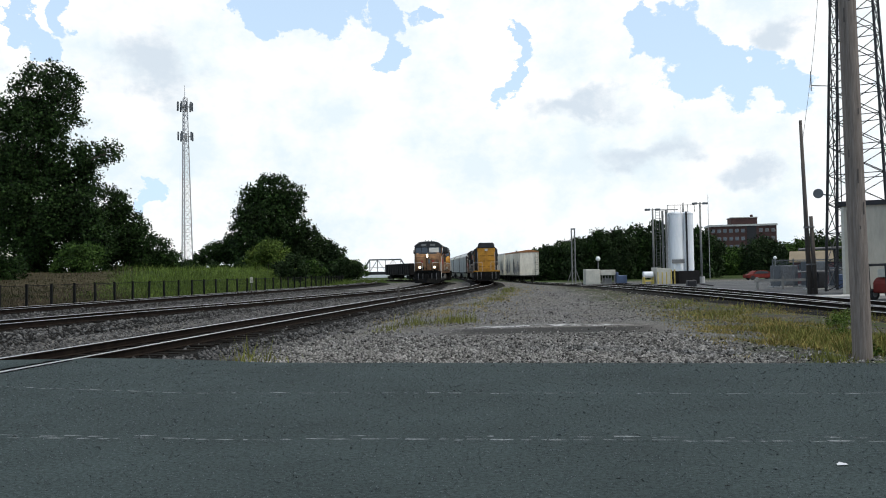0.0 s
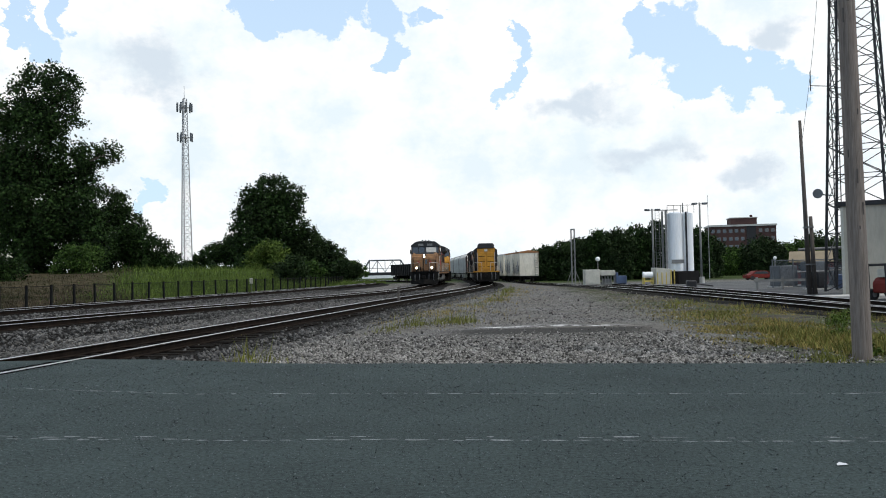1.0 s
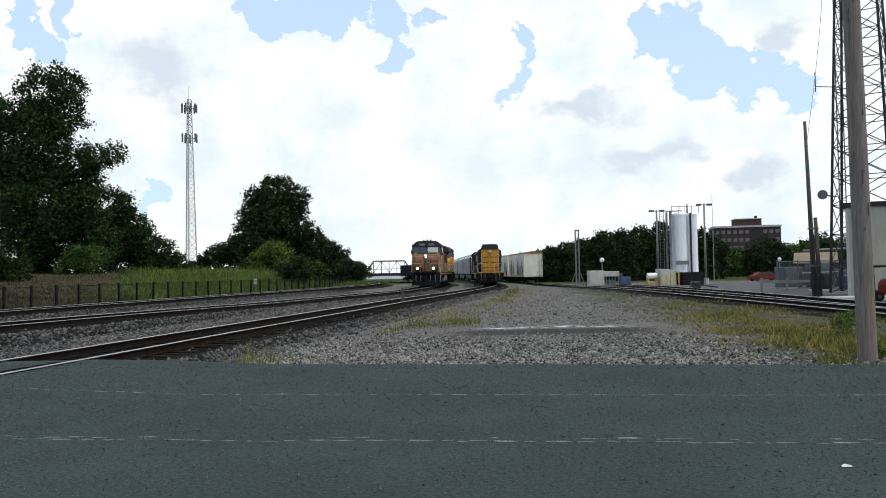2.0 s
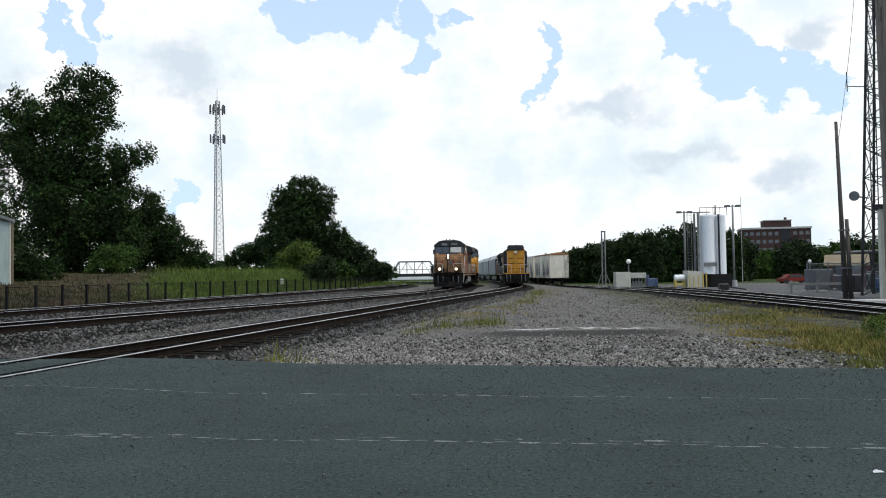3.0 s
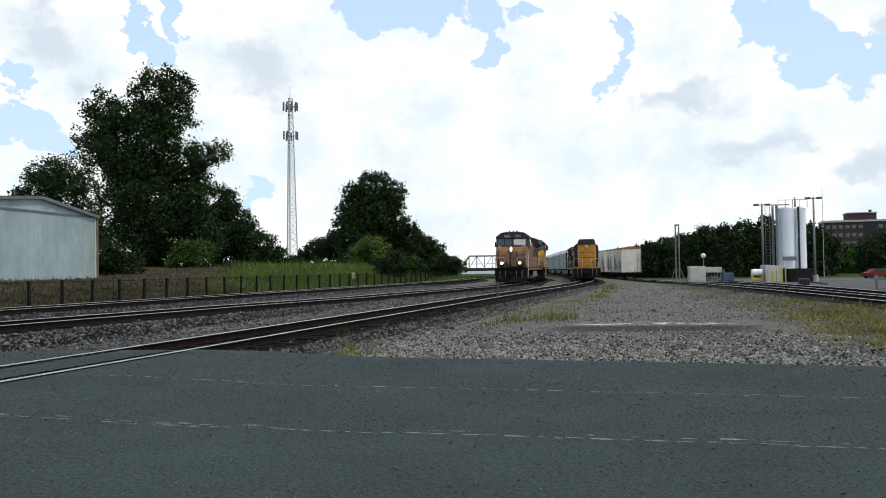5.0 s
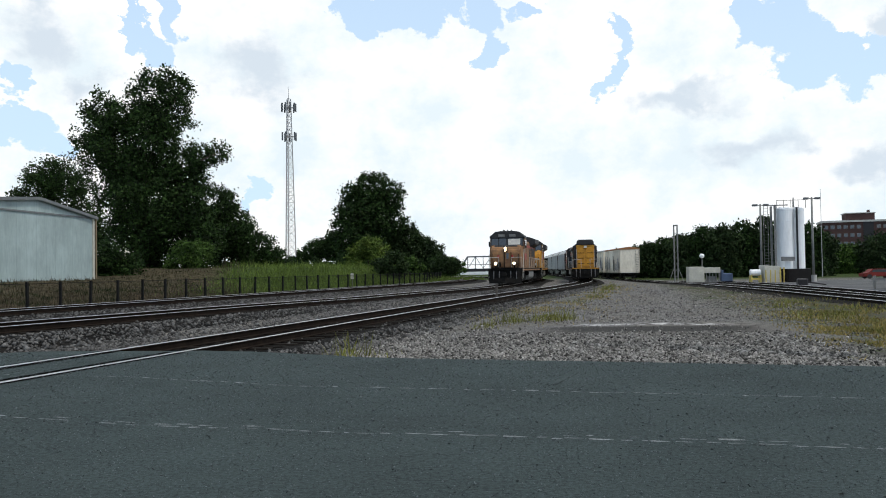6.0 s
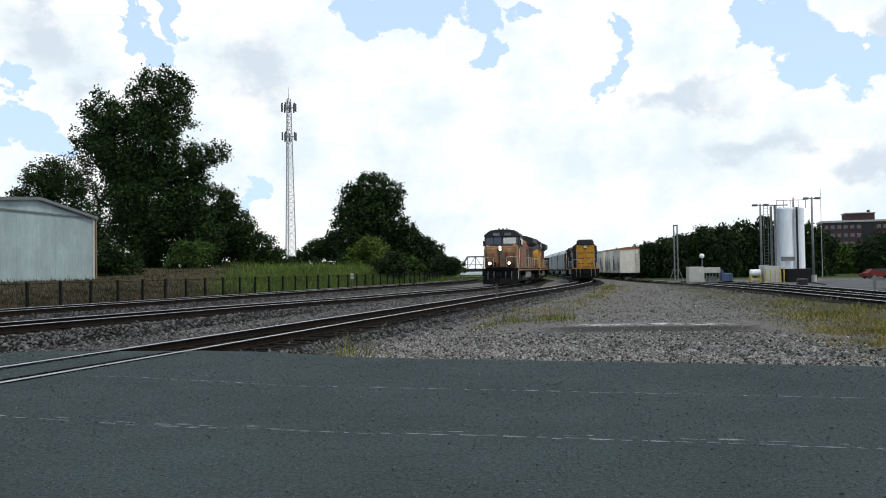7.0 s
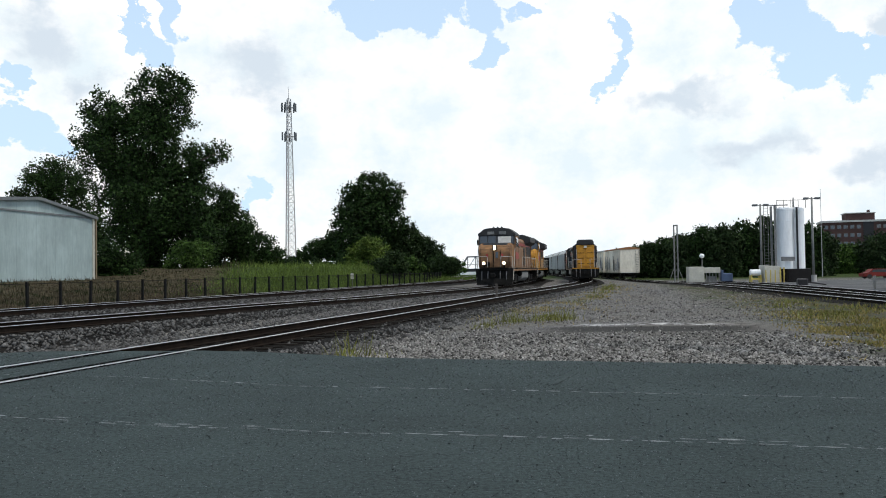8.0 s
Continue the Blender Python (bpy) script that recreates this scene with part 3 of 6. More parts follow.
RAIL = [(-0.07, -0.17), (0.07, -0.17), (0.07, -0.155), (0.014, -0.135), (0.014, -0.045), (0.036, -0.03), (0.036, -0.008), (0.028, 0.0), (-0.028, 0.0), (-0.036, -0.008), (-0.036, -0.03), (-0.014, -0.045), (-0.014, -0.135), (-0.07, -0.155)]
HEAD = [(0.036, -0.009), (0.027, 0.004), (-0.027, 0.004), (-0.036, -0.009)]


def swept(bm, outline, line, top, ys, offset, closed=True):
    rings = []
    for y in ys:
        x, d = line(y)
        c = 1 / math.sqrt(1 + d * d)
        z = top(y)
        rings.append([bm.verts.new((x + (offset + u) * c, y - (offset + u) * d * c, z + w)) for u, w in outline])
    n = len(outline)
    for a, b in zip(rings, rings[1:]):
        for k in range(n if closed else n - 1):
            bm.faces.new((a[k], b[k], b[(k + 1) % n], a[(k + 1) % n]))
    if closed:
        bm.faces.new(rings[0])
        bm.faces.new(rings[-1][::-1])


def tie_mesh():
    bm = bmesh.new()
    box(bm, -1.3, 1.3, -0.115, 0.115, -0.17, 0.0)
    bevelled(bm, 0.015)
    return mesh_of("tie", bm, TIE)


TIE_MESH = tie_mesh()


def build_track(number, line, top, y0, y1, label, ties=(16, 80), bed=True, spread=2.3, ballast=None):
    tr = thing(f"railway_track_{number}", Matrix(), label, "railway track", "railway tracks", "structure")
    ys = [y0 + k * 2.0 for k in range(int((min(y1, 130) - y0) / 2) + 1)] + [132 + 5.0 * k for k in range(max(0, int((y1 - 130) / 5)))]
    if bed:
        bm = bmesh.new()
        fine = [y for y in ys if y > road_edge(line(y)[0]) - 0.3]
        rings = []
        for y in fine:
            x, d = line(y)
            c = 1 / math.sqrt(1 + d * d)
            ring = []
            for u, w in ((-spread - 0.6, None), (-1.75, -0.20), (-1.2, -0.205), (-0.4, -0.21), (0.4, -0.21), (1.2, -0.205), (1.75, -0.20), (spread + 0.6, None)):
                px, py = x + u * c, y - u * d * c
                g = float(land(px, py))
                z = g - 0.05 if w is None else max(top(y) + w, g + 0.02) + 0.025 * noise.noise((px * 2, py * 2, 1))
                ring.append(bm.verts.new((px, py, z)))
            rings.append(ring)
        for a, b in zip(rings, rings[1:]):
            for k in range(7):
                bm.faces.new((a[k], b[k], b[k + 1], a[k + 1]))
        part("ballast_bed", bm, ballast or OILYSHADE, tr, "oily crushed stone ballast, shade of rails and ties in its colour", True)
    for s in (-1, 1):
        bm = bmesh.new()
        swept(bm, RAIL, line, top, ys, s * 0.7535)
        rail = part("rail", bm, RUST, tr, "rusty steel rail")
        bm = bmesh.new()
        swept(bm, HEAD, line, top, ys, s * 0.7535, False)
        part("rail_head", bm, STEEL, rail, "polished rail head")
        if y0 < 5:
            # flat strips on the road: the groove's shade is put into their colour
            bm = bmesh.new()
            cut = [y for y in np.arange(y0, 20, 0.5) if y < road_edge(line(y)[0])]
            if number == 1:
                swept(bm, [(-0.12, -0.005), (0.12, -0.005)], line, top, cut, s * 0.60, False)
                part("flangeway", bm, GAP, tr, "flat strip with the flangeway's shade in its colour")
                bm = bmesh.new()
                swept(bm, [(-0.06, -0.005), (0.06, -0.005)], line, top, cut, s * 0.85, False)
                part("flangeway", bm, GAP, tr, "flat strip with the flangeway's shade in its colour")
    rng = random.Random(number)
    y = y0
    rest = []
    while y < y1:
        x, d = line(y)
        if y > road_edge(x) + 0.25:
            m = Matrix.Translation((x + rng.uniform(-0.04, 0.04), y, top(y) - 0.168 + rng.uniform(-0.012, 0.006))) @ Matrix.Rotation(-math.atan(d) + rng.uniform(-0.02, 0.02), 4, "Z")
            if ties[0] < y < ties[1]:
                ob = new("tie", TIE_MESH)
                ob.parent, ob.matrix_basis = tr, m
            else:
                rest.append(m)
        y += 0.52
    if rest:
        bm = bmesh.new()
        for m in rest[:420]:
            k = len(bm.verts)
            box(bm, -1.3, 1.3, -0.115, 0.115, -0.17, 0.0)
            bm.verts.ensure_lookup_table()
            for v in bm.verts[k:]:
                v.co = m @ v.co
        tagged(part("far_ties", bm, TIE, tr), "", "", "", "stuff")
    return tr


def scatter_stones(name, places, sizes, material, label, seed):
    """Loose angular stones: squashed, turned octahedra."""
    rng = np.random.default_rng(seed)
    n = len(places)
    o = np.array([(1, 0, 0), (0, 1, 0), (-1, 0, 0), (0, -1, 0), (0, 0, 0.8), (0, 0, -0.6)], float)
    f = np.array([(0, 1, 4), (1, 2, 4), (2, 3, 4), (3, 0, 4), (1, 0, 5), (2, 1, 5), (3, 2, 5), (0, 3, 5)])
    a = rng.uniform(0, 6.283, n)
    v = o[None] * rng.uniform(0.65, 1.15, (n, 6, 1)) * sizes[:, None, None]
    ca, sa = np.cos(a)[:, None], np.sin(a)[:, None]
    tilt = rng.uniform(-0.7, 0.7, (n, 1))
    x, y, z = v[..., 0], v[..., 1] * 0.8, v[..., 2]
    y, z = y * np.cos(tilt) - z * np.sin(tilt), y * np.sin(tilt) + z * np.cos(tilt)
    x, y = x * ca - y * sa, x * sa + y * ca
    v = np.stack([x, y, z], -1) + places[:, None, :]
    faces = (f[None] + 6 * np.arange(n)[:, None, None]).reshape(-1, 3)
    return tagged(new(name, mesh_from_arrays(name, v.reshape(-1, 3), faces, material)), label, "gravel", "", "stuff")


def build_stones():
    rng = np.random.default_rng(11)
    # coarse pale stones strewn over the lane by the road's edge
    n = 66000
    x = rng.uniform(-7.5, 12, n)
    d = rng.gamma(1.3, 2.0, n)
    y = road_edge(x) + 0.03 + d
    q = side(x, y)
    keep = (q > 2.05) & (y < 34) & ~((x > 5.2) & (rng.random(n) < 0.86)) & (x < 11) & ~((y > 20.2) & (y < 23.6) & (x > -1.5) & (x < 6) & (rng.random(n) < 0.85))
    x, y = x[keep], y[keep]
    s = rng.gamma(4, 0.0049, len(x)) + 0.006
    scatter_stones("lane_gravel", np.stack([x, y, land(x, y) + 0.3 * s], 1), s, STONE, "pale crushed stone strewn on the lane", 1)
    n = 13000
    y = 16 + rng.gamma(1.6, 11, n)
    x = rng.uniform(-0.1, 1, n) * (3.0 + 0.06 * y) * 2 - 2.5 + 0.06 * y
    q = side(x, y)
    keep = (q > 3.0) & (y < 80) & (x < 11.5) & ~((y > 20.2) & (y < 23.6) & (x > -1.5) & (x < 6))
    x, y = x[keep], y[keep]
    s = (rng.gamma(4, 0.0038, len(x)) + 0.004) * (0.7 + 0.018 * y)
    scatter_stones("lane_pebbles", np.stack([x, y, land(x, y) + 0.3 * s], 1), s, STONE, "fine pebbles on the packed lane", 3)
    # ballast between and beside the main tracks
    n = 80000
    y = 14 + 62 * rng.random(n) ** 1.7
    q = rng.uniform(-14.5, 3.4, n)
    x = q / COS - 9.7 + SLOPE * y
    keep = (y > road_edge(x) + 0.1)
    x, y, q = x[keep], y[keep], q[keep]
    z = land(x, y)
    drop_out = np.ones(len(x), bool)
    for line, top in ((near_line, near_top), (middle_line, middle_top), (far_line, far_top)):
        cx = np.array([line(v)[0] for v in y])
        t = np.array([top(v) for v in y])
        u = np.abs(x - cx)
        clear = (u > (1.75 if line is near_line else 1.45)) | (rng.random(len(u)) < 0.04)
        drop_out = drop_out & clear
        bedz = np.interp(u, [0, 1.75, 2.9], [0, 0, 1])
        z = np.maximum(z, np.where(u < 2.9, (t - 0.2) * (1 - bedz) + (land(x, y) - 0.05) * bedz, -9))
    x, y, z = x[drop_out], y[drop_out], z[drop_out]
    s = rng.gamma(4, 0.0085, len(x)) + 0.010
    scatter_stones("track_ballast", np.stack([x, y, z + 0.2 * s], 1), s, DARKSTONE, "grey ballast stones round the rails", 2)


def build_grit():
    """Coarse grains standing out of the worn asphalt."""
    rng = np.random.default_rng(17)
    for name, n, mat, label in (("road_grit", 46000, PALEGRIT, "pale grains in the worn asphalt"), ("road_grit_dark", 4500, DARKGRIT, "dark grains in the worn asphalt")):
        y = 3.6 + 10.6 * rng.random(n) ** 0.8
        x = rng.uniform(-0.80, 0.66, n) * y
        keep = y < road_edge(x) - 0.08
        x, y = x[keep], y[keep]
        s = rng.gamma(5, 0.0010 if "dark" not in name else 0.0007, len(x)) * (0.6 + 0.09 * y)
        scatter_stones(name, np.stack([x, y, road_height(x, y) + 0.35 * s], 1), s, mat, label, 23)


# ---- trains ----
def wheelset(parent, y, r=0.51):
    bm = bmesh.new()
    for s in (-1, 1):
        tube(bm, (s * 0.685, 0, 0), (s * 0.80, 0, 0), r, r * 0.985, 20)
        tube(bm, (s * 0.655, 0, 0), (s * 0.685, 0, 0), r + 0.03, r + 0.03, 20)
        for k in range(4):
            a = k * math.pi / 2
            box(bm, s * 0.81 - 0.012, s * 0.81 + 0.012, 0.30 * math.cos(a) - 0.06, 0.30 * math.cos(a) + 0.06, 0.30 * math.sin(a) - 0.06, 0.30 * math.sin(a) + 0.06)
    tube(bm, (-0.9, 0, 0), (0.9, 0, 0), 0.09, 0.09, 10)
    return part("wheelset", bm, WHEEL, parent, "steel wheels on an axle", at=Matrix.Translation((0, y, r)))


def bogie(parent, y, axles, pitch, r):
    """A truck frame, with its axles, under a vehicle."""
    bm = bmesh.new()
    half = pitch * (axles - 1) / 2
    for s in (-1, 1):
        prism(bm, [(y - half - 0.55, r + 0.18), (y - half - 0.2, r + 0.32), (y + half + 0.2, r + 0.32), (y + half + 0.55, r + 0.18), (y + half + 0.4, r - 0.12), (y + half - 0.5, r - 0.22), (y - half + 0.5, r - 0.22), (y - half - 0.4, r - 0.12)], "x", s * 1.12 - 0.08, s * 1.12 + 0.08)
        for k in range(axles):
            ya = y - half + k * pitch
            box(bm, s * 1.12 - 0.13, s * 1.12 + 0.13, ya - 0.18, ya + 0.18, r - 0.2, r + 0.22)
    box(bm, -1.1, 1.1, y - 0.35, y + 0.35, r - 0.05, r + 0.45)
    part("bogie", bm, UNDER, parent, "grimy steel bogie frame")
    return [wheelset(parent, y - half + k * pitch, r) for k in range(axles)]


def railing(parent, posts, top, r=0.022, name="handrail"):
    bm = bmesh.new()
    for (x0, y0, z0), (x1, y1, z1) in zip(posts, posts[1:]):
        tube(bm, (x0, y0, z0 + top), (x1, y1, z1 + top), r, r, 6)
    for x, y, z in posts:
        tube(bm, (x, y, z), (x, y, z + top), r, r, 6)
    return part(name, bm, RAILING, parent, "pale painted steel handrail")


def locomotive(m, label, group, paint, lit, flare=1.5):
    """Six-axle diesel: wide nose and cab at y = 0, long hood behind, rail top at z = 0."""
    lo = thing("diesel_locomotive", m, label, "locomotive", group)
    lamp = LAMP if lit else DIMLENS
    bm = bmesh.new()
    box(bm, -1.50, 1.50, 0.75, 21.6, 1.16, 1.44)
    box(bm, -0.75, 0.75, 0.8, 21.5, 0.85, 1.16)
    bevelled(bm, 0.03)
    part("underframe", bm, UNDER, lo, "dark steel underframe")
    for s in (-1, 1):
        bm = bmesh.new()
        box(bm, s * 1.505 - 0.012, s * 1.505 + 0.012, 0.8, 21.5, 1.22, 1.36)
        part("sill_stripe", bm, paint, lo, "painted stripe along the sill")
    # front end
    bm = bmesh.new()
    prism(bm, [(-1.5, 1.44), (-1.5, 0.75), (-1.15, 0.45), (1.15, 0.45), (1.5, 0.75), (1.5, 1.44)], "y", 0.62, 0.78)
    part("pilot_plate", bm, UNDER, lo, "black pilot plate")
    bm = bmesh.new()
    for s in (-1, 1):
        v = [bm.verts.new(c) for c in ((0, 0.18, 0.12), (s * 1.45, 0.62, 0.12), (s * 1.45, 0.62, 0.62), (0, 0.30, 0.62), (0, 0.62, 0.12), (0, 0.62, 0.62))]
        for f in ((0, 1, 2, 3), (0, 4, 1), (3, 2, 5), (4, 5, 2, 1)):
            bm.faces.new([v[i] for i in f])
    part("snow_plough", bm, UNDER, lo, "black steel plough")
    bm = bmesh.new()
    box(bm, -0.12, 0.12, -0.05, 0.7, 0.78, 0.98)
    box(bm, -0.20, 0.16, -0.28, -0.03, 0.70, 1.06)
    bevelled(bm, 0.03)
    part("coupler", bm, UNDER, lo, "knuckle coupler")
    bm = bmesh.new()
    for k in range(4):
        box(bm, -1.2, 1.2, 0.42, 0.64, 1.30 + 0.07 * k, 1.335 + 0.07 * k)
    part("anticlimber", bm, UNDER, lo)
    # nose, tapered and rounded
    bm = bmesh.new()
    prism(bm, [(1.05, 1.44), (0.95, 1.9), (1.0, 2.75), (1.12, 3.18), (1.5, 3.42), (2.35, 3.52), (2.35, 1.44)], "x", -1.42, 1.42)
    for v in bm.verts:
        if v.co.y < 1.3:
            v.co.x *= 0.90
    bevelled(bm, 0.13, 3)
    nose = part("nose", bm, paint, lo, "yellow rounded nose", True)
    nose.data.shade_flat()
    bm = bmesh.new()
    box(bm, -0.05, 0.45, 0.925, 1.0, 1.55, 2.85)
    bevelled(bm, 0.02)
    part("nose_door", bm, paint, lo, "door in the nose")
    bm = bmesh.new()
    box(bm, 0.08, 0.30, 0.900, 0.935, 2.28, 2.78)
    part("door_window", bm, GLASS, lo)
    for s in (-1, 1):
        bm = bmesh.new()
        box(bm, s * 0.62 - 0.09, s * 0.62 + 0.09, 0.925, 0.965, 2.35, 2.62)
        part("nose_emblem", bm, REDLINE, lo, "small red emblem plate")
    # head lamp
    bm = bmesh.new()
    box(bm, -0.17, 0.17, 0.90, 1.12, 2.92, 3.34)
    bevelled(bm, 0.03)
    hl = part("headlight", bm, SOOT, lo, "twin headlight housing")
    for z in (3.03, 3.22):
        bm = bmesh.new()
        tube(bm, (0, 0.885, z), (0, 0.91, z), 0.11, 0.11, 14)
        part("lens", bm, lamp, hl, "lit lamp lens" if lit else "unlit lamp lens")
    for s in (-1, 1):
        bm = bmesh.new()
        tube(bm, (s * 0.82, 0.42, 1.86), (s * 0.82, 0.62, 1.86), 0.18, 0.18, 14)
        box(bm, s * 0.82 - 0.05, s * 0.82 + 0.05, 0.5, 0.62, 1.44, 1.75)
        dl = part("ditch_light", bm, UNDER, lo, "ditch light on a bracket")
        bm = bmesh.new()
        tube(bm, (s * 0.82, 0.395, 1.86), (s * 0.82, 0.425, 1.86), 0.135, 0.135, 14)
        part("lens", bm, lamp, dl, "lit lamp lens" if lit else "unlit lamp lens")
    # cab
    bm = bmesh.new()
    prism(bm, [(2.30, 1.44), (2.30, 3.46), (2.52, 4.22), (4.75, 4.22), (4.75, 1.44)], "x", -1.54, 1.54)
    bevelled(bm, 0.05, 2)
    part("cab", bm, paint, lo, "yellow cab")
    bm = bmesh.new()
    prism(bm, [(-1.58, 4.14), (-1.56, 4.34), (-1.05, 4.72), (-0.55, 4.80), (0.55, 4.80), (1.05, 4.72), (1.56, 4.34), (1.58, 4.14)], "y", 2.36, 4.85)
    bevelled(bm, 0.04)
    part("cab_roof", bm, SOOT, lo, "sooty dark cab roof")
    bm = bmesh.new()
    prism(bm, [(2.24, 3.42), (2.46, 4.20), (2.50, 4.20), (2.30, 3.42)], "x", -1.50, 1.50)
    part("windscreen_frame", bm, SOOT, lo)
    for x0, x1 in ((-1.38, -0.78), (-0.70, -0.08), (0.08, 0.70), (0.78, 1.38)):
        bm = bmesh.new()
        prism(bm, [(2.235, 3.52), (2.405, 4.12), (2.425, 4.12), (2.255, 3.52)], "x", x0, x1)
        part("windscreen", bm, GLASS, lo, "sloping dark windscreen")
    for x0, x1 in ((-0.78, -0.2), (0.2, 0.78)):
        bm = bmesh.new()
        box(bm, x0, x1, 2.33, 2.5, 4.26, 4.50)
        part("number_board", bm, GREYPAINT, lo, "pale number board")
    for s in (-1, 1):
        for y0, y1 in ((2.85, 3.55), (3.7, 4.4)):
            bm = bmesh.new()
            box(bm, s * 1.545 - 0.012, s * 1.545 + 0.012, y0, y1, 3.25, 4.0)
            part("cab_window", bm, GLASS, lo)
        bm = bmesh.new()
        box(bm, s * 1.548 - 0.008, s * 1.548 + 0.008, 2.5, 4.6, 2.2, 2.75)
        part("side_lettering_bar", bm, REDLINE, lo)
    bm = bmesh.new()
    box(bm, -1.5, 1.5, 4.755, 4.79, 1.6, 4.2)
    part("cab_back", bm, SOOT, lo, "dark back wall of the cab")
    if lit:
        # pale panel over the glass, in place of the sky's reflection
        bm = bmesh.new()
        prism(bm, [(2.228, 3.55), (2.385, 4.08), (2.395, 4.08), (2.236, 3.55)], "x", 0.12, 1.20)
        part("sky_reflection", bm, RAILING, lo, "pale panel for the sky reflected in the windscreen")
    # hood with doors
    bm = bmesh.new()
    prism(bm, [(-0.93, 1.44), (-0.93, 3.98), (-0.72, 4.22), (0.72, 4.22), (0.93, 3.98), (0.93, 1.44)], "y", 4.7, 20.9)
    bevelled(bm, 0.04)
    part("long_hood", bm, paint, lo, "yellow long hood")
    for s in (-1, 1):
        for k in range(13):
            bm = bmesh.new()
            y0 = 5.2 + k * 1.18
            box(bm, s * 0.945 - 0.02, s * 0.945 + 0.02, y0, y0 + 1.08, 1.6, 3.4)
            bevelled(bm, 0.012)
            part("hood_door", bm, paint, lo)
        bm = bmesh.new()
        box(bm, s * 0.955 - 0.02, s * 0.955 + 0.02, 5.1, 20.6, 3.5, 3.75)
        part("hood_stripe", bm, REDLINE, lo, "red stripe along the hood")
        bm = bmesh.new()
        box(bm, s * 1.15 - 0.25, s * 1.15 + 0.25, 4.9, 8.2, 1.44, 3.2)
        bevelled(bm, 0.05)
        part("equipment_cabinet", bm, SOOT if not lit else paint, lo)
        for y0, y1, z0, z1 in ((8.6, 10.4, 2.2, 3.45), (13.6, 15.2, 1.7, 3.45), (16.2, 20.2, 2.6, 3.6)):
            bm = bmesh.new()
            for k in range(int((z1 - z0) / 0.12)):
                box(bm, s * 0.975 - 0.02, s * 0.975 + 0.02, y0, y1, z0 + 0.12 * k, z0 + 0.12 * k + 0.09)
            part("grille", bm, SOOT, lo, "black louvred grille")
    bm = bmesh.new()
    prism(bm, [(-0.93, 4.0), (-1.12, 4.25), (-0.95, 4.62), (0.95, 4.62), (1.12, 4.25), (0.93, 4.0)], "y", 5.0, 9.5)
    box(bm, -0.55, 0.55, 10.5, 13.5, 4.2, 4.55)
    box(bm, -0.3, 0.3, 11.4, 12.3, 4.55, 4.72)
    bevelled(bm, 0.04)
    part("brake_housing", bm, SOOT, lo, "sooty roof housings and exhaust")
    bm = bmesh.new()
    prism(bm, [(-0.93, 3.62), (-flare, 3.95), (-flare, 4.45), (-0.8, 4.70), (0.8, 4.70), (flare, 4.45), (flare, 3.95), (0.93, 3.62)], "y", 15.2, 20.6)
    bevelled(bm, 0.04)
    part("radiator", bm, SOOT, lo, "flared black radiator")
    bm = bmesh.new()
    prism(bm, [(-0.97, 4.08), (-0.95, 4.28), (-0.66, 4.66), (0.66, 4.66), (0.95, 4.28), (0.97, 4.08)], "y", 20.5, 21.0)
    bevelled(bm, 0.05)
    part("rear_cap", bm, SOOT, lo, "dark top of the hood end")
    bm = bmesh.new()
    box(bm, -1.02, 1.02, 20.86, 20.92, 1.46, 4.06)
    bevelled(bm, 0.03)
    part("hood_end", bm, paint, lo, "flat painted end of the hood")
    for x0, x1 in ((-0.9, -0.06), (0.06, 0.9)):
        bm = bmesh.new()
        box(bm, x0, x1, 20.90, 20.96, 1.6, 3.62)
        bevelled(bm, 0.02)
        part("end_door", bm, paint, lo)
    bm = bmesh.new()
    box(bm, -0.16, 0.16, 20.95, 21.06, 3.74, 3.98)
    part("rear_headlight", bm, DIMLENS, lo, "unlit rear headlight")
    # rear end
    bm = bmesh.new()
    prism(bm, [(-1.5, 1.44), (-1.5, 0.75), (-1.2, 0.30), (1.2, 0.30), (1.5, 0.75), (1.5, 1.44)], "y", 21.55, 21.75)
    box(bm, -0.2, 0.16, 21.7, 22.2, 0.72, 1.04)
    part("rear_pilot", bm, UNDER, lo, "black end plate and coupler")
    bm = bmesh.new()
    box(bm, -1.5, 1.5, 21.56, 21.79, 1.36, 1.47)
    part("end_sill", bm, YELLOW, lo, "yellow end sill")
    for s in (-1, 1):
        if flare > 1:
            continue
        bm = bmesh.new()
        prism(bm, [(s * 0.95, 1.9), (s * 1.30, 2.1), (s * 1.30, 3.9), (s * 0.95, 4.2)], "y", 14.6, 20.72)
        bevelled(bm, 0.03)
        part("side_intake", bm, SOOT, lo, "black side air intake")
        for z in (1.95, 2.55, 3.15):
            bm = bmesh.new()
            box(bm, s * 0.5 - 0.36, s * 0.5 + 0.36, 20.955, 20.985, z, z + 0.05)
            part("door_hinge_bar", bm, UNDER, lo)
        bm = bmesh.new()
        tube(bm, (s * 0.98, 21.05, 1.5), (s * 0.98, 21.05, 3.6), 0.025, 0.025, 6)
        part("end_grab_rail", bm, RAILING, lo, "pale upright grab rail")
    for x in (-1.05, -0.62, 0.62, 1.05):
        bm = bmesh.new()
        tube(bm, (x, 21.78, 1.3), (x, 21.9, 0.95), 0.045, 0.045, 6)
        tube(bm, (x, 21.9, 0.95), (x, 21.85, 0.5), 0.045, 0.035, 6)
        part("air_hose", bm, WIRE, lo, "grey hanging air hose")
    for x in (-1.0, -0.5, 0.5, 1.0):
        bm = bmesh.new()
        tube(bm, (x, 0.60, 1.2), (x, 0.42, 0.9), 0.045, 0.045, 6)
        tube(bm, (x, 0.42, 0.9), (x, 0.46, 0.5), 0.045, 0.035, 6)
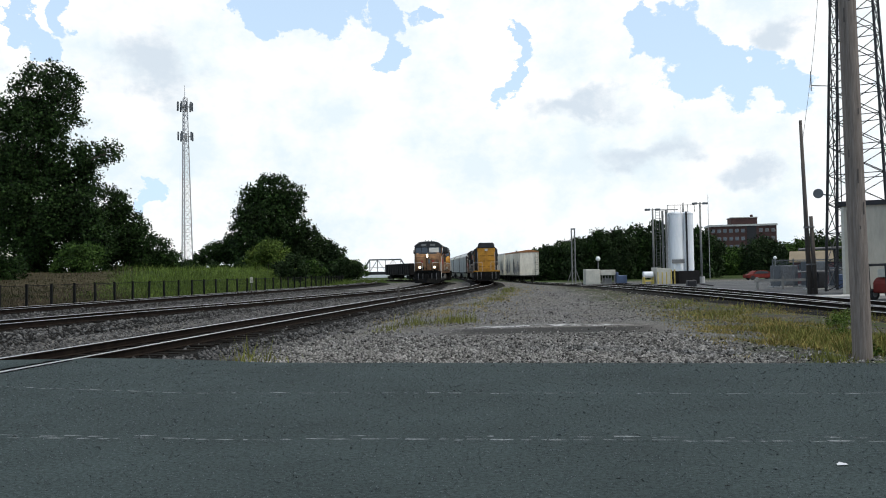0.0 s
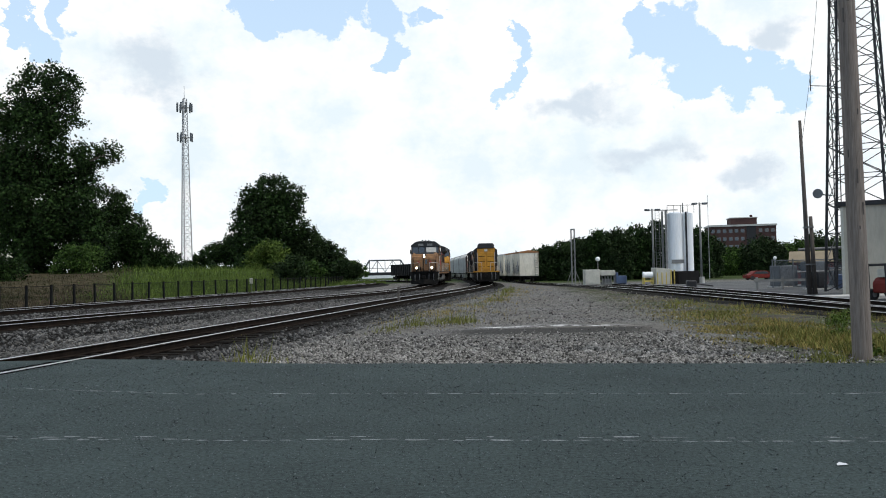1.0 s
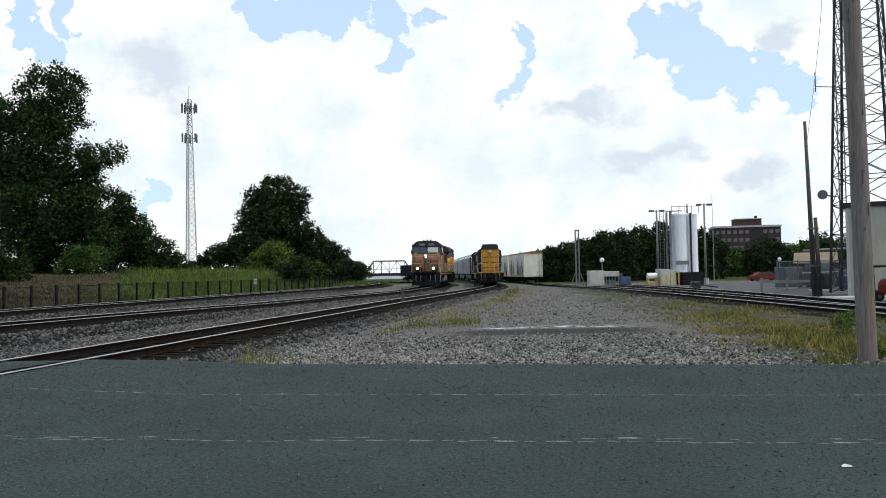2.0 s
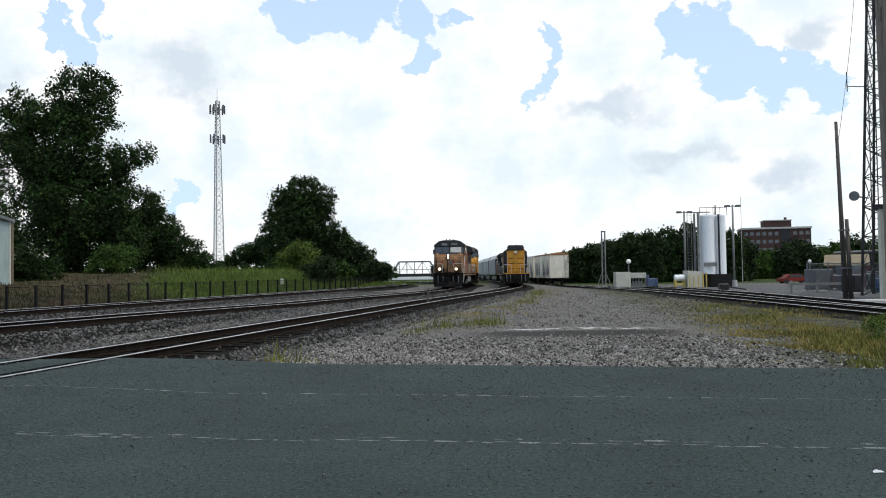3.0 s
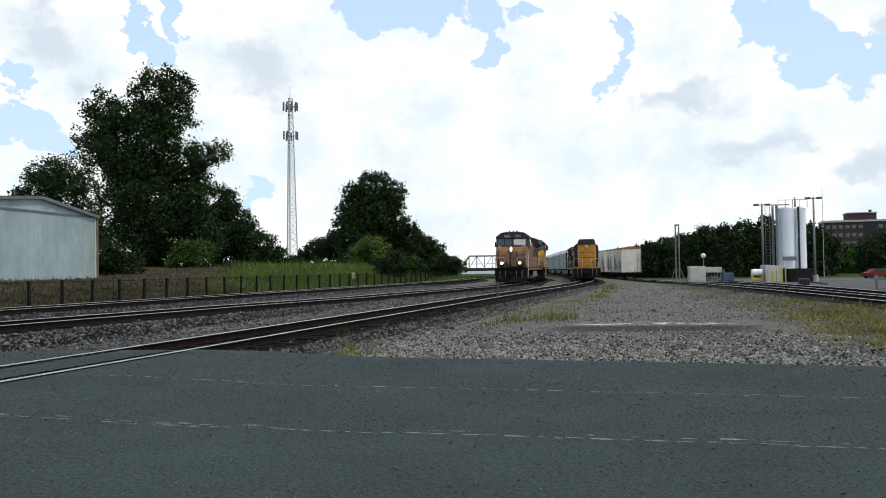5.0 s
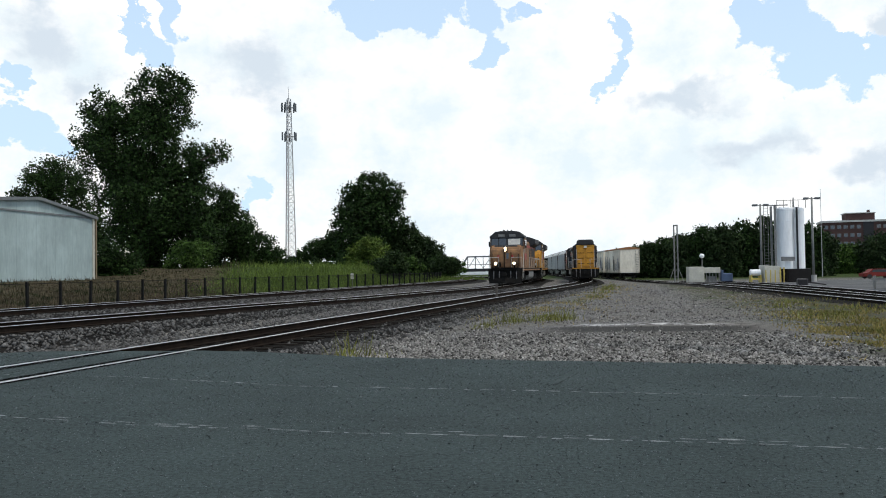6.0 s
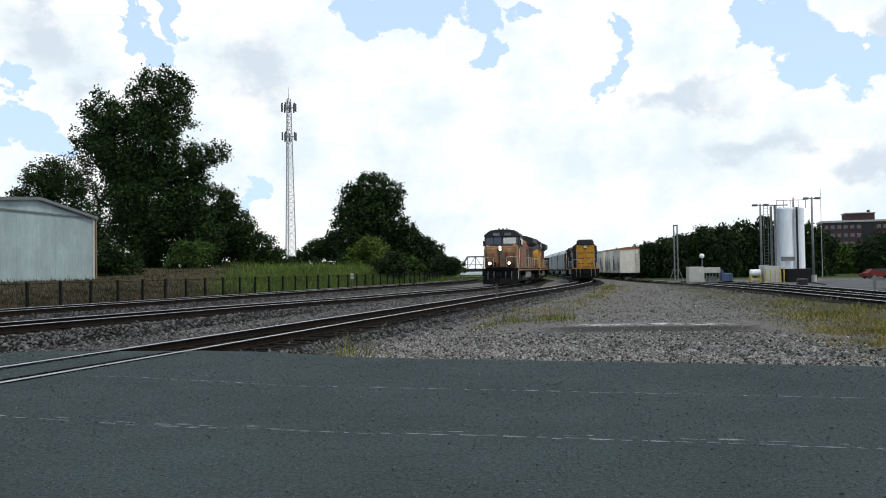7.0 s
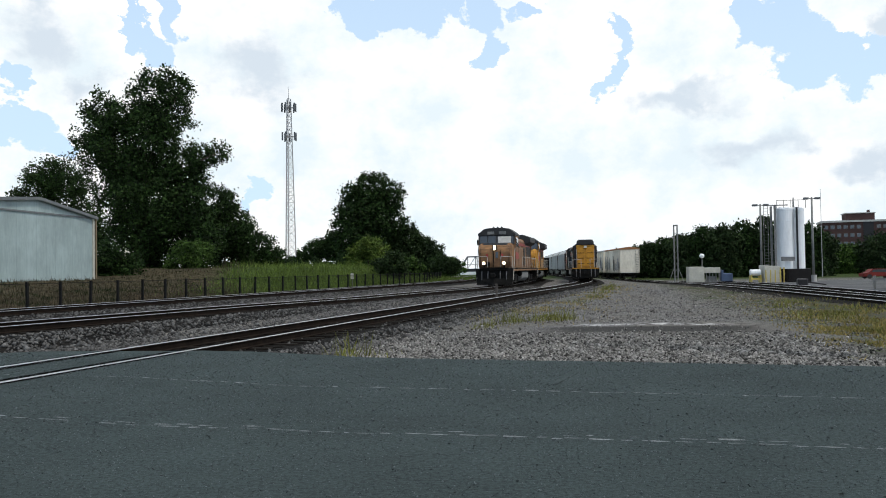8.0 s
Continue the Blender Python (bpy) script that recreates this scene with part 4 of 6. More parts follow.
        part("air_hose", bm, WIRE, lo, "grey hanging air hose")
    for x in (-0.10, 0.50):
        bm = bmesh.new()
        box(bm, x - 0.022, x + 0.022, 0.915, 0.96, 1.5, 2.9)
        part("door_jamb", bm, UNDER, lo, "dark door jamb")
    bm = bmesh.new()
    box(bm, -0.92, -0.40, 0.935, 0.975, 1.60, 1.98)
    bevelled(bm, 0.01)
    part("sand_hatch", bm, UNDER, lo, "dark hatch in the nose")
    for s in (-1, 1):
        bm = bmesh.new()
        tube(bm, (s * 1.18, 0.93, 1.6), (s * 1.18, 0.93, 2.7), 0.022, 0.022, 6)
        part("nose_grab_rail", bm, UNDER, lo)
        bm = bmesh.new()
        box(bm, s * 1.60 - 0.10, s * 1.60 + 0.02, 2.62, 2.70, 3.40, 3.85)
        part("mirror", bm, SOOT, lo, "black wing mirror")
        for y in (2.42, 4.62):
            bm = bmesh.new()
            box(bm, s * 1.552 - 0.006, s * 1.552 + 0.006, y, y + 0.04, 1.5, 4.1)
            part("cab_seam", bm, UNDER, lo)
    bm = bmesh.new()
    prism(bm, [(1.36, 3.36), (1.5, 3.44), (2.28, 3.54), (2.28, 3.50), (1.5, 3.40)], "x", -1.0, 1.0)
    part("antiglare_panel", bm, SOOT, lo, "dull dark panel on top of the nose")
    # walkways' handrails and steps
    for s in (-1, 1):
        railing(lo, [(s * 1.45, 0.85, 1.44), (s * 0.55, 0.62, 1.44)], 0.95)
        railing(lo, [(s * 1.46, 8.4 + k * 2.15, 1.44) for k in range(6)] + [(s * 1.46, 21.5, 1.44)], 1.0)
        railing(lo, [(s * 1.46, 21.5, 1.44), (s * 0.5, 21.65, 1.44)], 1.0)
        bm = bmesh.new()
        tube(bm, (s * 1.5, 0.95, 0.5), (s * 1.53, 2.2, 3.1), 0.03, 0.03, 6)
        part("grab_rail", bm, RAILING, lo, "pale slanting grab rail")
        for y in (1.05, 21.0):
            for k in range(4):
                bm = bmesh.new()
                box(bm, s * 1.30 - 0.2, s * 1.30 + 0.2, y - 0.25, y + 0.25, 0.42 + 0.27 * k, 0.45 + 0.27 * k)
                part("step", bm, UNDER, lo)
            for dy in (-0.27, 0.27):
                bm = bmesh.new()
                box(bm, s * 1.5 - 0.015, s * 1.5 + 0.015, y + dy - 0.02, y + dy + 0.02, 0.38, 1.44)
                part("step_post", bm, UNDER, lo)
        bm = bmesh.new()
        tube(bm, (s * 1.2, 8.2, 0.95), (s * 1.2, 10.6, 0.95), 0.22, 0.22, 12)
        part("air_tank", bm, UNDER, lo)
    bm = bmesh.new()
    prism(bm, [(-1.42, 1.1), (-1.42, 0.55), (-1.1, 0.28), (1.1, 0.28), (1.42, 0.55), (1.42, 1.1)], "y", 8.3, 13.4)
    bevelled(bm, 0.05)
    part("fuel_tank", bm, GREYPAINT, lo, "grey fuel tank")
    bm = bmesh.new()
    for x in (-0.35, 0.0, 0.35):
        tube(bm, (x, 3.0, 4.88), (x, 3.55, 4.88), 0.06, 0.03, 8)
        box(bm, x - 0.02, x + 0.02, 3.1, 3.4, 4.74, 4.88)
    part("horn", bm, SOOT, lo)
    return lo, bogie(lo, 4.3, 3, 2.0, 0.53) + bogie(lo, 17.6, 3, 2.0, 0.53)


def covered_hopper(m, label, group, paint):
    """Ribbed hopper wagon with a sloped roof; near end at y = 0, 17.6 m long."""
    c = thing("hopper_wagon", m, label, "freight wagon", group)
    bm = bmesh.new()
    prism(bm, [(-1.52, 1.25), (-1.56, 3.9), (-1.1, 4.45), (-0.4, 4.62), (0.4, 4.62), (1.1, 4.45), (1.56, 3.9), (1.52, 1.25)], "y", 1.2, 16.4)
    bevelled(bm, 0.04)
    part("body", bm, paint, c)
    # the wagon end's shade is put into this dark brown panel
    bm = bmesh.new()
    prism(bm, [(-1.48, 1.25), (-1.52, 3.85), (-1.06, 4.38), (1.06, 4.38), (1.52, 3.85), (1.48, 1.25)], "y", 1.12, 1.19)
    part("end_wall", bm, ENDSHADE, c, "end wall with its shade put in as dark brown")
    for s in (-1, 1):
        for k in range(16):
            bm = bmesh.new()
            y = 1.3 + k * 1.0
            box(bm, s * 1.58 - 0.045, s * 1.58 + 0.045, y - 0.04, y + 0.04, 1.2, 3.92)
            part("rib", bm, paint, c)
        bm = bmesh.new()
        box(bm, s * 1.5 - 0.06, s * 1.5 + 0.06, 0.2, 17.4, 1.05, 1.27)
        part("side_sill", bm, UNDER, c)
    for k in range(3):
        bm = bmesh.new()
        y = 3.2 + k * 4.3
        prism(bm, [(y, 1.25), (y + 3.4, 1.25), (y + 2.0, 0.35), (y + 1.4, 0.35)], "x", -1.2, 1.2)
        part("hopper_bay", bm, paint, c)
    bm = bmesh.new()
    for y in (0.25, 17.35):
        box(bm, -1.5, 1.5, y - 0.1, y + 0.1, 0.95, 1.25)
    box(bm, -0.15, 0.15, -0.35, 17.95, 0.75, 1.05)
    part("end_sill", bm, UNDER, c)
    for x in (-1.3, 1.3):
        for y in (0.3, 17.3):
            bm = bmesh.new()
            tube(bm, (x, y, 1.2), (x, 1.2 if y < 5 else 16.4, 4.0), 0.03, 0.03, 6)
            part("end_stay", bm, UNDER, c)
    bm = bmesh.new()
    for x in (0.7, 1.2):
        box(bm, x - 0.02, x + 0.02, 0.28, 0.33, 1.2, 3.9)
    for k in range(8):
        box(bm, 0.7, 1.2, 0.28, 0.33, 1.4 + 0.33 * k, 1.43 + 0.33 * k)
    part("ladder", bm, UNDER, c)
    bm = bmesh.new()
    box(bm, -0.45, 0.45, 1.0, 16.6, 4.66, 4.70)
    part("roof_walk", bm, WIRE, c)
    return c, bogie(c, 2.0, 2, 1.75, 0.42) + bogie(c, 15.6, 2, 1.75, 0.42)


def boxcar(m, label, group, paint, roof):
    """High boxcar with ribbed sides, sliding door and a peaked roof; near end at y = 0, 17 m long."""
    c = thing("boxcar", m, label, "freight wagon", group)
    bm = bmesh.new()
    prism(bm, [(-1.55, 1.05), (-1.55, 4.80), (1.55, 4.80), (1.55, 1.05)], "y", 0.4, 16.6)
    bevelled(bm, 0.03)
    part("body", bm, paint, c)
    bm = bmesh.new()
    prism(bm, [(-1.60, 4.74), (-1.60, 4.95), (0, 5.20), (1.60, 4.95), (1.60, 4.74)], "y", 0.34, 16.66)
    part("roof", bm, roof, c, "rust-streaked roof")
    for s in (-1, 1):
        for k in range(15):
            if 6 <= k <= 8:
                continue
            bm = bmesh.new()
            y = 0.8 + k * 1.1
            box(bm, s * 1.57 - 0.04, s * 1.57 + 0.04, y - 0.06, y + 0.06, 1.1, 4.7)
            part("rib", bm, paint, c)
        bm = bmesh.new()
        box(bm, s * 1.60 - 0.04, s * 1.60 + 0.04, 7.0, 10.0, 1.2, 4.65)
        bevelled(bm, 0.02)
        part("sliding_door", bm, paint, c)
        rng = random.Random(int(m.translation.y * 10) + s)
        y = 0.7
        while y < 16.0:
            w, h, lean = rng.uniform(0.25, 1.1), rng.uniform(0.5, 2.6), rng.uniform(-0.3, 0.3)
            z = rng.uniform(1.2, 1.9)
            if not 6.8 < y < 10.1:
                bm = bmesh.new()
                prism(bm, [(y, z), (y + w * 0.6, z - rng.uniform(0, 0.15)), (y + w, z + 0.25 * h), (y + w * 0.8 + lean, z + h), (y + w * 0.3 + lean, z + h * rng.uniform(0.75, 1.1)), (y + 0.1 + lean * 0.4, z + 0.5 * h)], "x", s * 1.616 - 0.008, s * 1.616 + 0.008)
                part("painted_patch", bm, rng.choice((GRAFFITI, GRAFFITI, UNDER, GREYPAINT)), c, "sprayed paint patch")
            y += w + rng.uniform(0.0, 0.6)
    for k in range(7):
        bm = bmesh.new()
        box(bm, -1.45, 1.45, 0.385, 0.41, 1.35 + 0.48 * k, 1.40 + 0.48 * k)
        part("end_rib", bm, paint, c)
    bm = bmesh.new()
    for k in range(8):
        box(bm, 0.95, 1.42, 0.26, 0.30, 1.2 + 0.38 * k, 1.23 + 0.38 * k)
    for x in (0.95, 1.42):
        box(bm, x - 0.02, x + 0.02, 0.26, 0.30, 0.9, 4.6)
    part("ladder", bm, UNDER, c)
    bm = bmesh.new()
    box(bm, -1.45, 1.45, 0.3, 16.7, 0.85, 1.05)
    box(bm, -0.15, 0.15, -0.4, 17.4, 0.75, 1.0)
    part("underframe", bm, UNDER, c)
    return c, bogie(c, 2.2, 2, 1.75, 0.42) + bogie(c, 14.8, 2, 1.75, 0.42)


def gondola(m, label, group):
    """Open low-sided wagon; near end at y = 0, 16 m long."""
    c = thing("gondola_wagon", m, label, "freight wagon", group)
    for s in (-1, 1):
        bm = bmesh.new()
        box(bm, s * 1.48 - 0.05, s * 1.48 + 0.05, 0.5, 15.5, 1.1, 2.68)
        part("side", bm, BLACKCAR, c)
        bm = bmesh.new()
        box(bm, s * 1.50 - 0.1, s * 1.50 + 0.1, 0.4, 15.6, 2.68, 2.80)
        part("top_rail", bm, BLACKCAR, c)
    for y in (0.4, 15.5):
        bm = bmesh.new()
        box(bm, -1.43, 1.43, y, y + 0.1, 1.1, 2.8)
        part("end", bm, BLACKCAR, c)
    bm = bmesh.new()
    box(bm, -1.5, 1.5, 0.4, 15.6, 0.9, 1.1)
    part("floor", bm, BLACKCAR, c)
    bm = bmesh.new()
    box(bm, -0.15, 0.15, -0.4, 16.4, 0.75, 0.9)
    part("centre_sill", bm, UNDER, c)
    for s in (-1, 1):
        for k in range(13):
            bm = bmesh.new()
            y = 0.8 + k * 1.2
            box(bm, s * 1.56 - 0.05, s * 1.56 + 0.05, y - 0.06, y + 0.06, 1.0, 2.7)
            part("rib", bm, BLACKCAR, c)
    bm = bmesh.new()
    rows = []
    for a in range(25):
        y = 0.55 + a * 14.9 / 24
        rows.append([bm.verts.new((-1.4 + b * 0.35, y, 2.35 + 0.30 * noise.noise((b * 0.6, a * 0.5, m.translation.y)))) for b in range(9)])
    for ra, rb in zip(rows, rows[1:]):
        for b in range(8):
            bm.faces.new((ra[b], ra[b + 1], rb[b + 1], rb[b]))
    part("load", bm, UNDER, c, "dark scrap load")
    return c, bogie(c, 2.0, 2, 1.75, 0.42) + bogie(c, 14.0, 2, 1.75, 0.42)


def on_line(line, top, y, length, back=False):
    """The pose of a vehicle whose near end stands at y on a line: both its bogies follow the rails."""
    a, b = 0.2, 0.8
    (xa, da), (xb, db) = line(y + a * length), line(y + b * length)
    sl = (xb - xa) / ((b - a) * length)
    x = xa - sl * a * length
    z = top(y + length / 2)
    ang = -math.degrees(math.atan(sl))
    if back:
        return Matrix.Translation((x + sl * length, y + length, z)) @ pose(0, 0, 0, 0, 0, ang + 180)
    return pose(x, y, z, 0, 0, ang)


# nose of the moving train: seconds and distance ahead
NOSE = [(0.0, 91.60), (0.5, 89.91), (1.0, 88.24), (1.5, 86.59), (2.0, 84.95), (2.5, 83.33), (3.0, 81.72), (3.5, 80.13), (4.0, 78.55), (4.5, 76.99), (5.0, 75.44), (5.5, 73.92), (6.0, 72.40), (6.5, 70.90), (7.0, 69.42), (7.5, 67.95), (8.0, 66.50)]
moving = []      # vehicle, its axles, its setback behind the nose, length, wheel radius


def build_trains():
    lo, axles = locomotive(on_line(middle_line, middle_top, NOSE[0][1], 22.2), "sooty yellow diesel locomotive with lit headlights, rolling nearer", "moving train", DIRTY, True)
    moving.append((lo, axles, 0.0, 22.2, 0.53))
    lo, axles = locomotive(on_line(middle_line, middle_top, NOSE[0][1] + 22.6, 22.2), "grimy yellow diesel locomotive coupled behind the leading one", "moving train", YELLOW, False)
    moving.append((lo, axles, 22.6, 22.2, 0.53))
    c, axles = gondola(on_line(middle_line, middle_top, NOSE[0][1] + 45.6, 16.0), "black open gondola wagon behind the moving locomotives", "moving train")
    moving.append((c, axles, 45.6, 16.0, 0.42))
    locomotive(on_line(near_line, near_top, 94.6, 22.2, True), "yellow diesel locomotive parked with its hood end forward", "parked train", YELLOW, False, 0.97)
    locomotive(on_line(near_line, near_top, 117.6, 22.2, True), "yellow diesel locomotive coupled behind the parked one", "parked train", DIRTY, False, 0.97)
    for k in range(5):
        covered_hopper(on_line(near_line, near_top, 140.8 + 18.4 * k, 17.6), "pale grey covered hopper wagon in the parked train", "parked train", HOPPER)
    for k in range(5):
        boxcar(on_line(siding, siding_top, 134 + 17.9 * k, 17.0), "dirty white boxcar with a rust-orange roof on the siding", "boxcars on the siding", BOXWHITE, RUSTROOF if k == 0 else HOPPER)


# ---- plants ----
def crown_mesh(name, blobs, depth, leaf, count, material, seed):
    """Leaf cards gathered in clumps round a set of lobes (x, z, radius); gaps stay between the clumps."""
    leaf, count = (leaf * 0.55, int(count * 2.7)) if leaf > 0.35 else (leaf * 0.52, int(count * 3.1))
    rng = np.random.default_rng(seed)
    vol = np.array([r ** 2 for _, _, r in blobs])
    centres, spread = [], []
    for (x, z, r), v in zip(blobs, vol):
        k = max(8, int(15 * v ** 0.85))
        d = rng.normal(size=(k, 3))
        d /= np.linalg.norm(d, axis=1)[:, None]
        rad = r * (0.30 + 0.72 * rng.random(k) ** 0.6)
        c = d * rad[:, None] * np.array([1, depth, 1]) + np.array([x, 0, z])
        centres.append(c)
        spread.append(np.full(k, 0.115 * r + min(0.13, 0.3 * r)))
    centres, spread = np.concatenate(centres), np.concatenate(spread)
    pick = rng.choice(len(centres), count, p=spread ** 2 / (spread ** 2).sum())
    p = centres[pick] + rng.normal(size=(count, 3)) * (spread[pick] * 0.75)[:, None]
    p[:, 2] = np.maximum(p[:, 2], 0.05)
    a = rng.normal(size=(count, 3))
    a /= np.linalg.norm(a, axis=1)[:, None]
    b = np.cross(a, rng.normal(size=(count, 3)))
    b /= np.linalg.norm(b, axis=1)[:, None]
    s = leaf * rng.uniform(0.55, 1.3, (count, 1))
    a, b = a * s, b * s * 0.62
    v = np.stack([p - a, p - 0.25 * a + b, p + a, p - 0.25 * a - b], 1)
    f = np.arange(count * 4).reshape(-1, 4)
    return mesh_from_arrays(name, v.reshape(-1, 3), f, material)


def tree(x, y, blobs, label, leaf=0.22, count=9000, material=None, seed=1, depth=0.9, trunk=0.3, category="tree", group="trees"):
    z0 = float(land(x, y)) - 0.05
    name = "bush" if category == "bush" else "tree"
    t = thing(name, Matrix.Translation((x, y, z0)), label, category, group)
    rel = [(bx, bz - z0, r) for bx, bz, r in blobs]
    rng = random.Random(seed)
    bm = bmesh.new()
    top = max(b[1] for b in rel)
    main = min(rel, key=lambda b: abs(b[1] - 0.7 * top) + abs(b[0]))
    spine = [(0, 0, 0), (main[0] * 0.15, 0.1, top * 0.22), (main[0] * 0.5, 0, top * 0.48), (main[0] * 0.8, 0.1, top * 0.78)]
    for k in range(3):
        tube(bm, spine[k], spine[k + 1], trunk * (1 - 0.28 * k), trunk * (0.72 - 0.28 * k), 9)
    for bx, bz, r in rel:
        k = 1 if bz < 0.5 * top else 2
        s = Vector(spine[k])
        e = Vector((bx, rng.uniform(-0.3, 0.3) * r, bz))
        mid = (s + e) / 2 + Vector((0, 0, -0.1 * r))
        tube(bm, s, mid, trunk * 0.32, trunk * 0.2, 6)
        tube(bm, mid, e, trunk * 0.2, trunk * 0.06, 6)
        for _ in range(4):
            d = Vector((rng.uniform(-1, 1), rng.uniform(-1, 1), rng.uniform(-0.3, 0.6))) * r * 0.5
            tube(bm, mid.lerp(e, rng.random()), e + d, trunk * 0.09, trunk * 0.03, 5)
    part("trunk", bm, BARK, t, "dark trunk and limbs", True)
    cr = new("crown", crown_mesh("crown", rel, depth, leaf, count, material or LEAF, seed))
    cr.parent = t
    cr["label"] = "dense dark green leaves"
    return t


def blades(name, places, heights, widths, material, label, seed, lean=0.35, category="grass"):
    rng = np.random.default_rng(seed)
    n = len(places)
    a = rng.uniform(0, 6.283, n)
    w = np.stack([np.cos(a), np.sin(a), np.zeros(n)], 1) * widths[:, None]
    tip = places + np.stack([rng.normal(0, lean, n) * heights, rng.normal(0, lean, n) * heights, heights], 1)
    v = np.stack([places - w, places + w, tip], 1).reshape(-1, 3)
    return tagged(new(name, mesh_from_arrays(name, v, np.arange(3 * n).reshape(-1, 3), material)), label, category, "", "stuff")


def build_plants():
    tree(-37.1, 72, [(1.2, 17.9, 2.5), (-4.6, 16.7, 1.9), (-6.4, 14.3, 1.0), (-0.7, 13.6, 3.9), (3.2, 18.2, 1.7), (7.1, 12.3, 1.3), (5.2, 11.2, 1.2), (0.9, 7.9, 4.2), (0.0, 4.0, 3.4), (-2.6, 9.8, 2.3), (5.4, 11.9, 1.5), (2.6, 15.5, 2.0), (4.2, 8.5, 2.6), (5.0, 5.0, 2.8), (3.6, 11.6, 2.2), (-3.8, 12.8, 2.4)],
         "tall broad cottonwood with dark green leaves behind the fence", 0.26, 30000, LEAF, 3, trunk=0.45)
    tree(-30.5, 78, [(-2.0, 7.9, 2.0), (-2.2, 5.1, 2.7), (-0.2, 6.0, 1.7), (1.0, 4.7, 1.8), (2.0, 3.5, 2.0), (3.7, 2.7, 1.4), (0.3, 2.6, 2.0), (2.6, 2.0, 1.4)], "small spreading tree beside the cottonwood", 0.24, 12000, LEAF, 4, trunk=0.2)
    tree(-54.7, 85, [(1.6, 11.7, 3.0), (-1.3, 11.9, 2.3), (3.8, 6.8, 3.0), (4.6, 3.4, 2.8), (-3.3, 10.0, 1.9), (-1.0, 6.0, 3.2)], "round dark green tree behind the shed", 0.27, 11000, LEAF, 5, trunk=0.3)
    tree(-29.5, 66, [(0.0, 2.9, 1.4), (-1.4, 2.6, 1.1)], "light green bush on the grass bank", 0.17, 3000, LEAF2, 6, trunk=0.08, category="bush", group="bushes")
    tree(-32.6, 58, [(-1.1, 2.4, 1.25), (0.2, 2.6, 1.3), (1.3, 2.2, 1.2), (0.1, 1.5, 1.3), (-1.3, 1.4, 1.2), (1.6, 1.3, 1.0)], "dark bush at the shed's corner", 0.19, 4600, LEAF, 7, trunk=0.08, category="bush", group="bushes")
    tree(-28.4, 125, [(1.6, 13.4, 3.2), (-1.1, 12.4, 3.0), (4.0, 12.9, 2.6), (1.0, 9.7, 4.0), (-2.5, 9.4, 2.7), (4.8, 9.2, 2.1), (-0.8, 5.5, 4.6)], "rounded dark tree standing above the hedge", 0.36, 14000, LEAF, 8, trunk=0.4)
    tree(-18.6, 128, [(-6.0, 4.2, 2.6), (-5.2, 6.2, 2.3), (-3.8, 6.4, 2.4), (-3.2, 3.0, 2.6), (-1.5, 4.8, 2.4), (-0.4, 2.4, 2.0), (0.6, 3.4, 1.9), (2.3, 2.3, 1.4), (3.3, 1.4, 0.9), (-6.0, 2.0, 2.2)], "thicket sloping down to the tracks", 0.34, 11000, LEAF3, 9, trunk=0.2)
    tree(-37.1, 130, [(0.0, 5.2, 1.9), (-2.2, 4.0, 1.5), (2.3, 5.6, 2.3), (-4.0, 3.0, 1.3)], "low scrubby tree by the mast", 0.34, 5500, LEAF, 10, trunk=0.2)
    tree(-22.4, 100, [(0.0, 4.0, 1.8), (-1.3, 3.0, 1.5), (1.7, 3.0, 1.5)], "light green bush before the hedge", 0.24, 5200, LEAF4, 11, trunk=0.1, category="bush", group="bushes")
    # leafy weeds on the verge by the pole
    for k, (x, y, h) in enumerate(((9.5, 20.4, 0.42), (9.9, 20.9, 0.36), (9.1, 20.0, 0.28), (7.9, 17.2, 0.2), (6.75, 13.6, 0.16))):
        tree(x, y, [(0, h * 0.62, h * 0.42), (h * 0.55, h * 0.4, h * 0.36), (-h * 0.55, h * 0.42, h * 0.36)], "leafy green weed on the dry verge", 0.05, 130, LEAF4, 160 + k, trunk=0.012, category="bush", group="verge weeds")
    # low scrub along the bank
    rng = random.Random(21)
    for k in range(4):
        y = 92 + 12 * k
        x = -9.7 + SLOPE * y - 21.5 - rng.uniform(0, 4)
        h = rng.uniform(1.6, 2.6)
        tree(x, y, [(0, 1.2 + h * 0.45, h * 0.6), (1.0, 1.0 + h * 0.3, h * 0.45), (-1.1, 1.0 + h * 0.32, h * 0.5)], "low green scrub on the grass bank", 0.26, 2200, LEAF2 if k % 2 else LEAF3, 30 + k, trunk=0.07, category="bush", group="bushes")
    for k in range(10):
        x, y = -52 + 3.9 * k, 104 + 1.6 * k
        h = rng.uniform(1.7, 2.3)
        tree(x, y, [(0, 1.6 + h * 0.4, h * 0.62), (1.7, 1.4 + h * 0.3, h * 0.55), (-1.7, 1.4 + h * 0.3, h * 0.55), (0.8, 1.2, 1.2), (-0.9, 1.2, 1.2)], "dark undergrowth below the trees", 0.30, 2600, LEAF3 if k % 3 else LEAF, 130 + k, trunk=0.07, category="bush", group="undergrowth")
    # wood beyond the yard: sideways, distance, height, breadth
    for k, (x, y, h, w) in enumerate(((17.6, 160, 6.4, 4.2), (20.4, 160, 6.8, 4.2), (23.6, 158, 7.4, 4.4), (27.2, 158, 9.0, 4.8), (30.9, 156, 9.1, 4.8), (34.3, 158, 9.8, 5.0), (38.4, 158, 10.4, 4.2),
                                      (43.5, 150, 8.6, 4.5), (48.0, 158, 8.2, 4.4), (13.0, 176, 5.2, 4.0), (25.2, 172, 8.0, 5), (32.5, 172, 9.5, 5), (40.0, 175, 9.0, 5))):
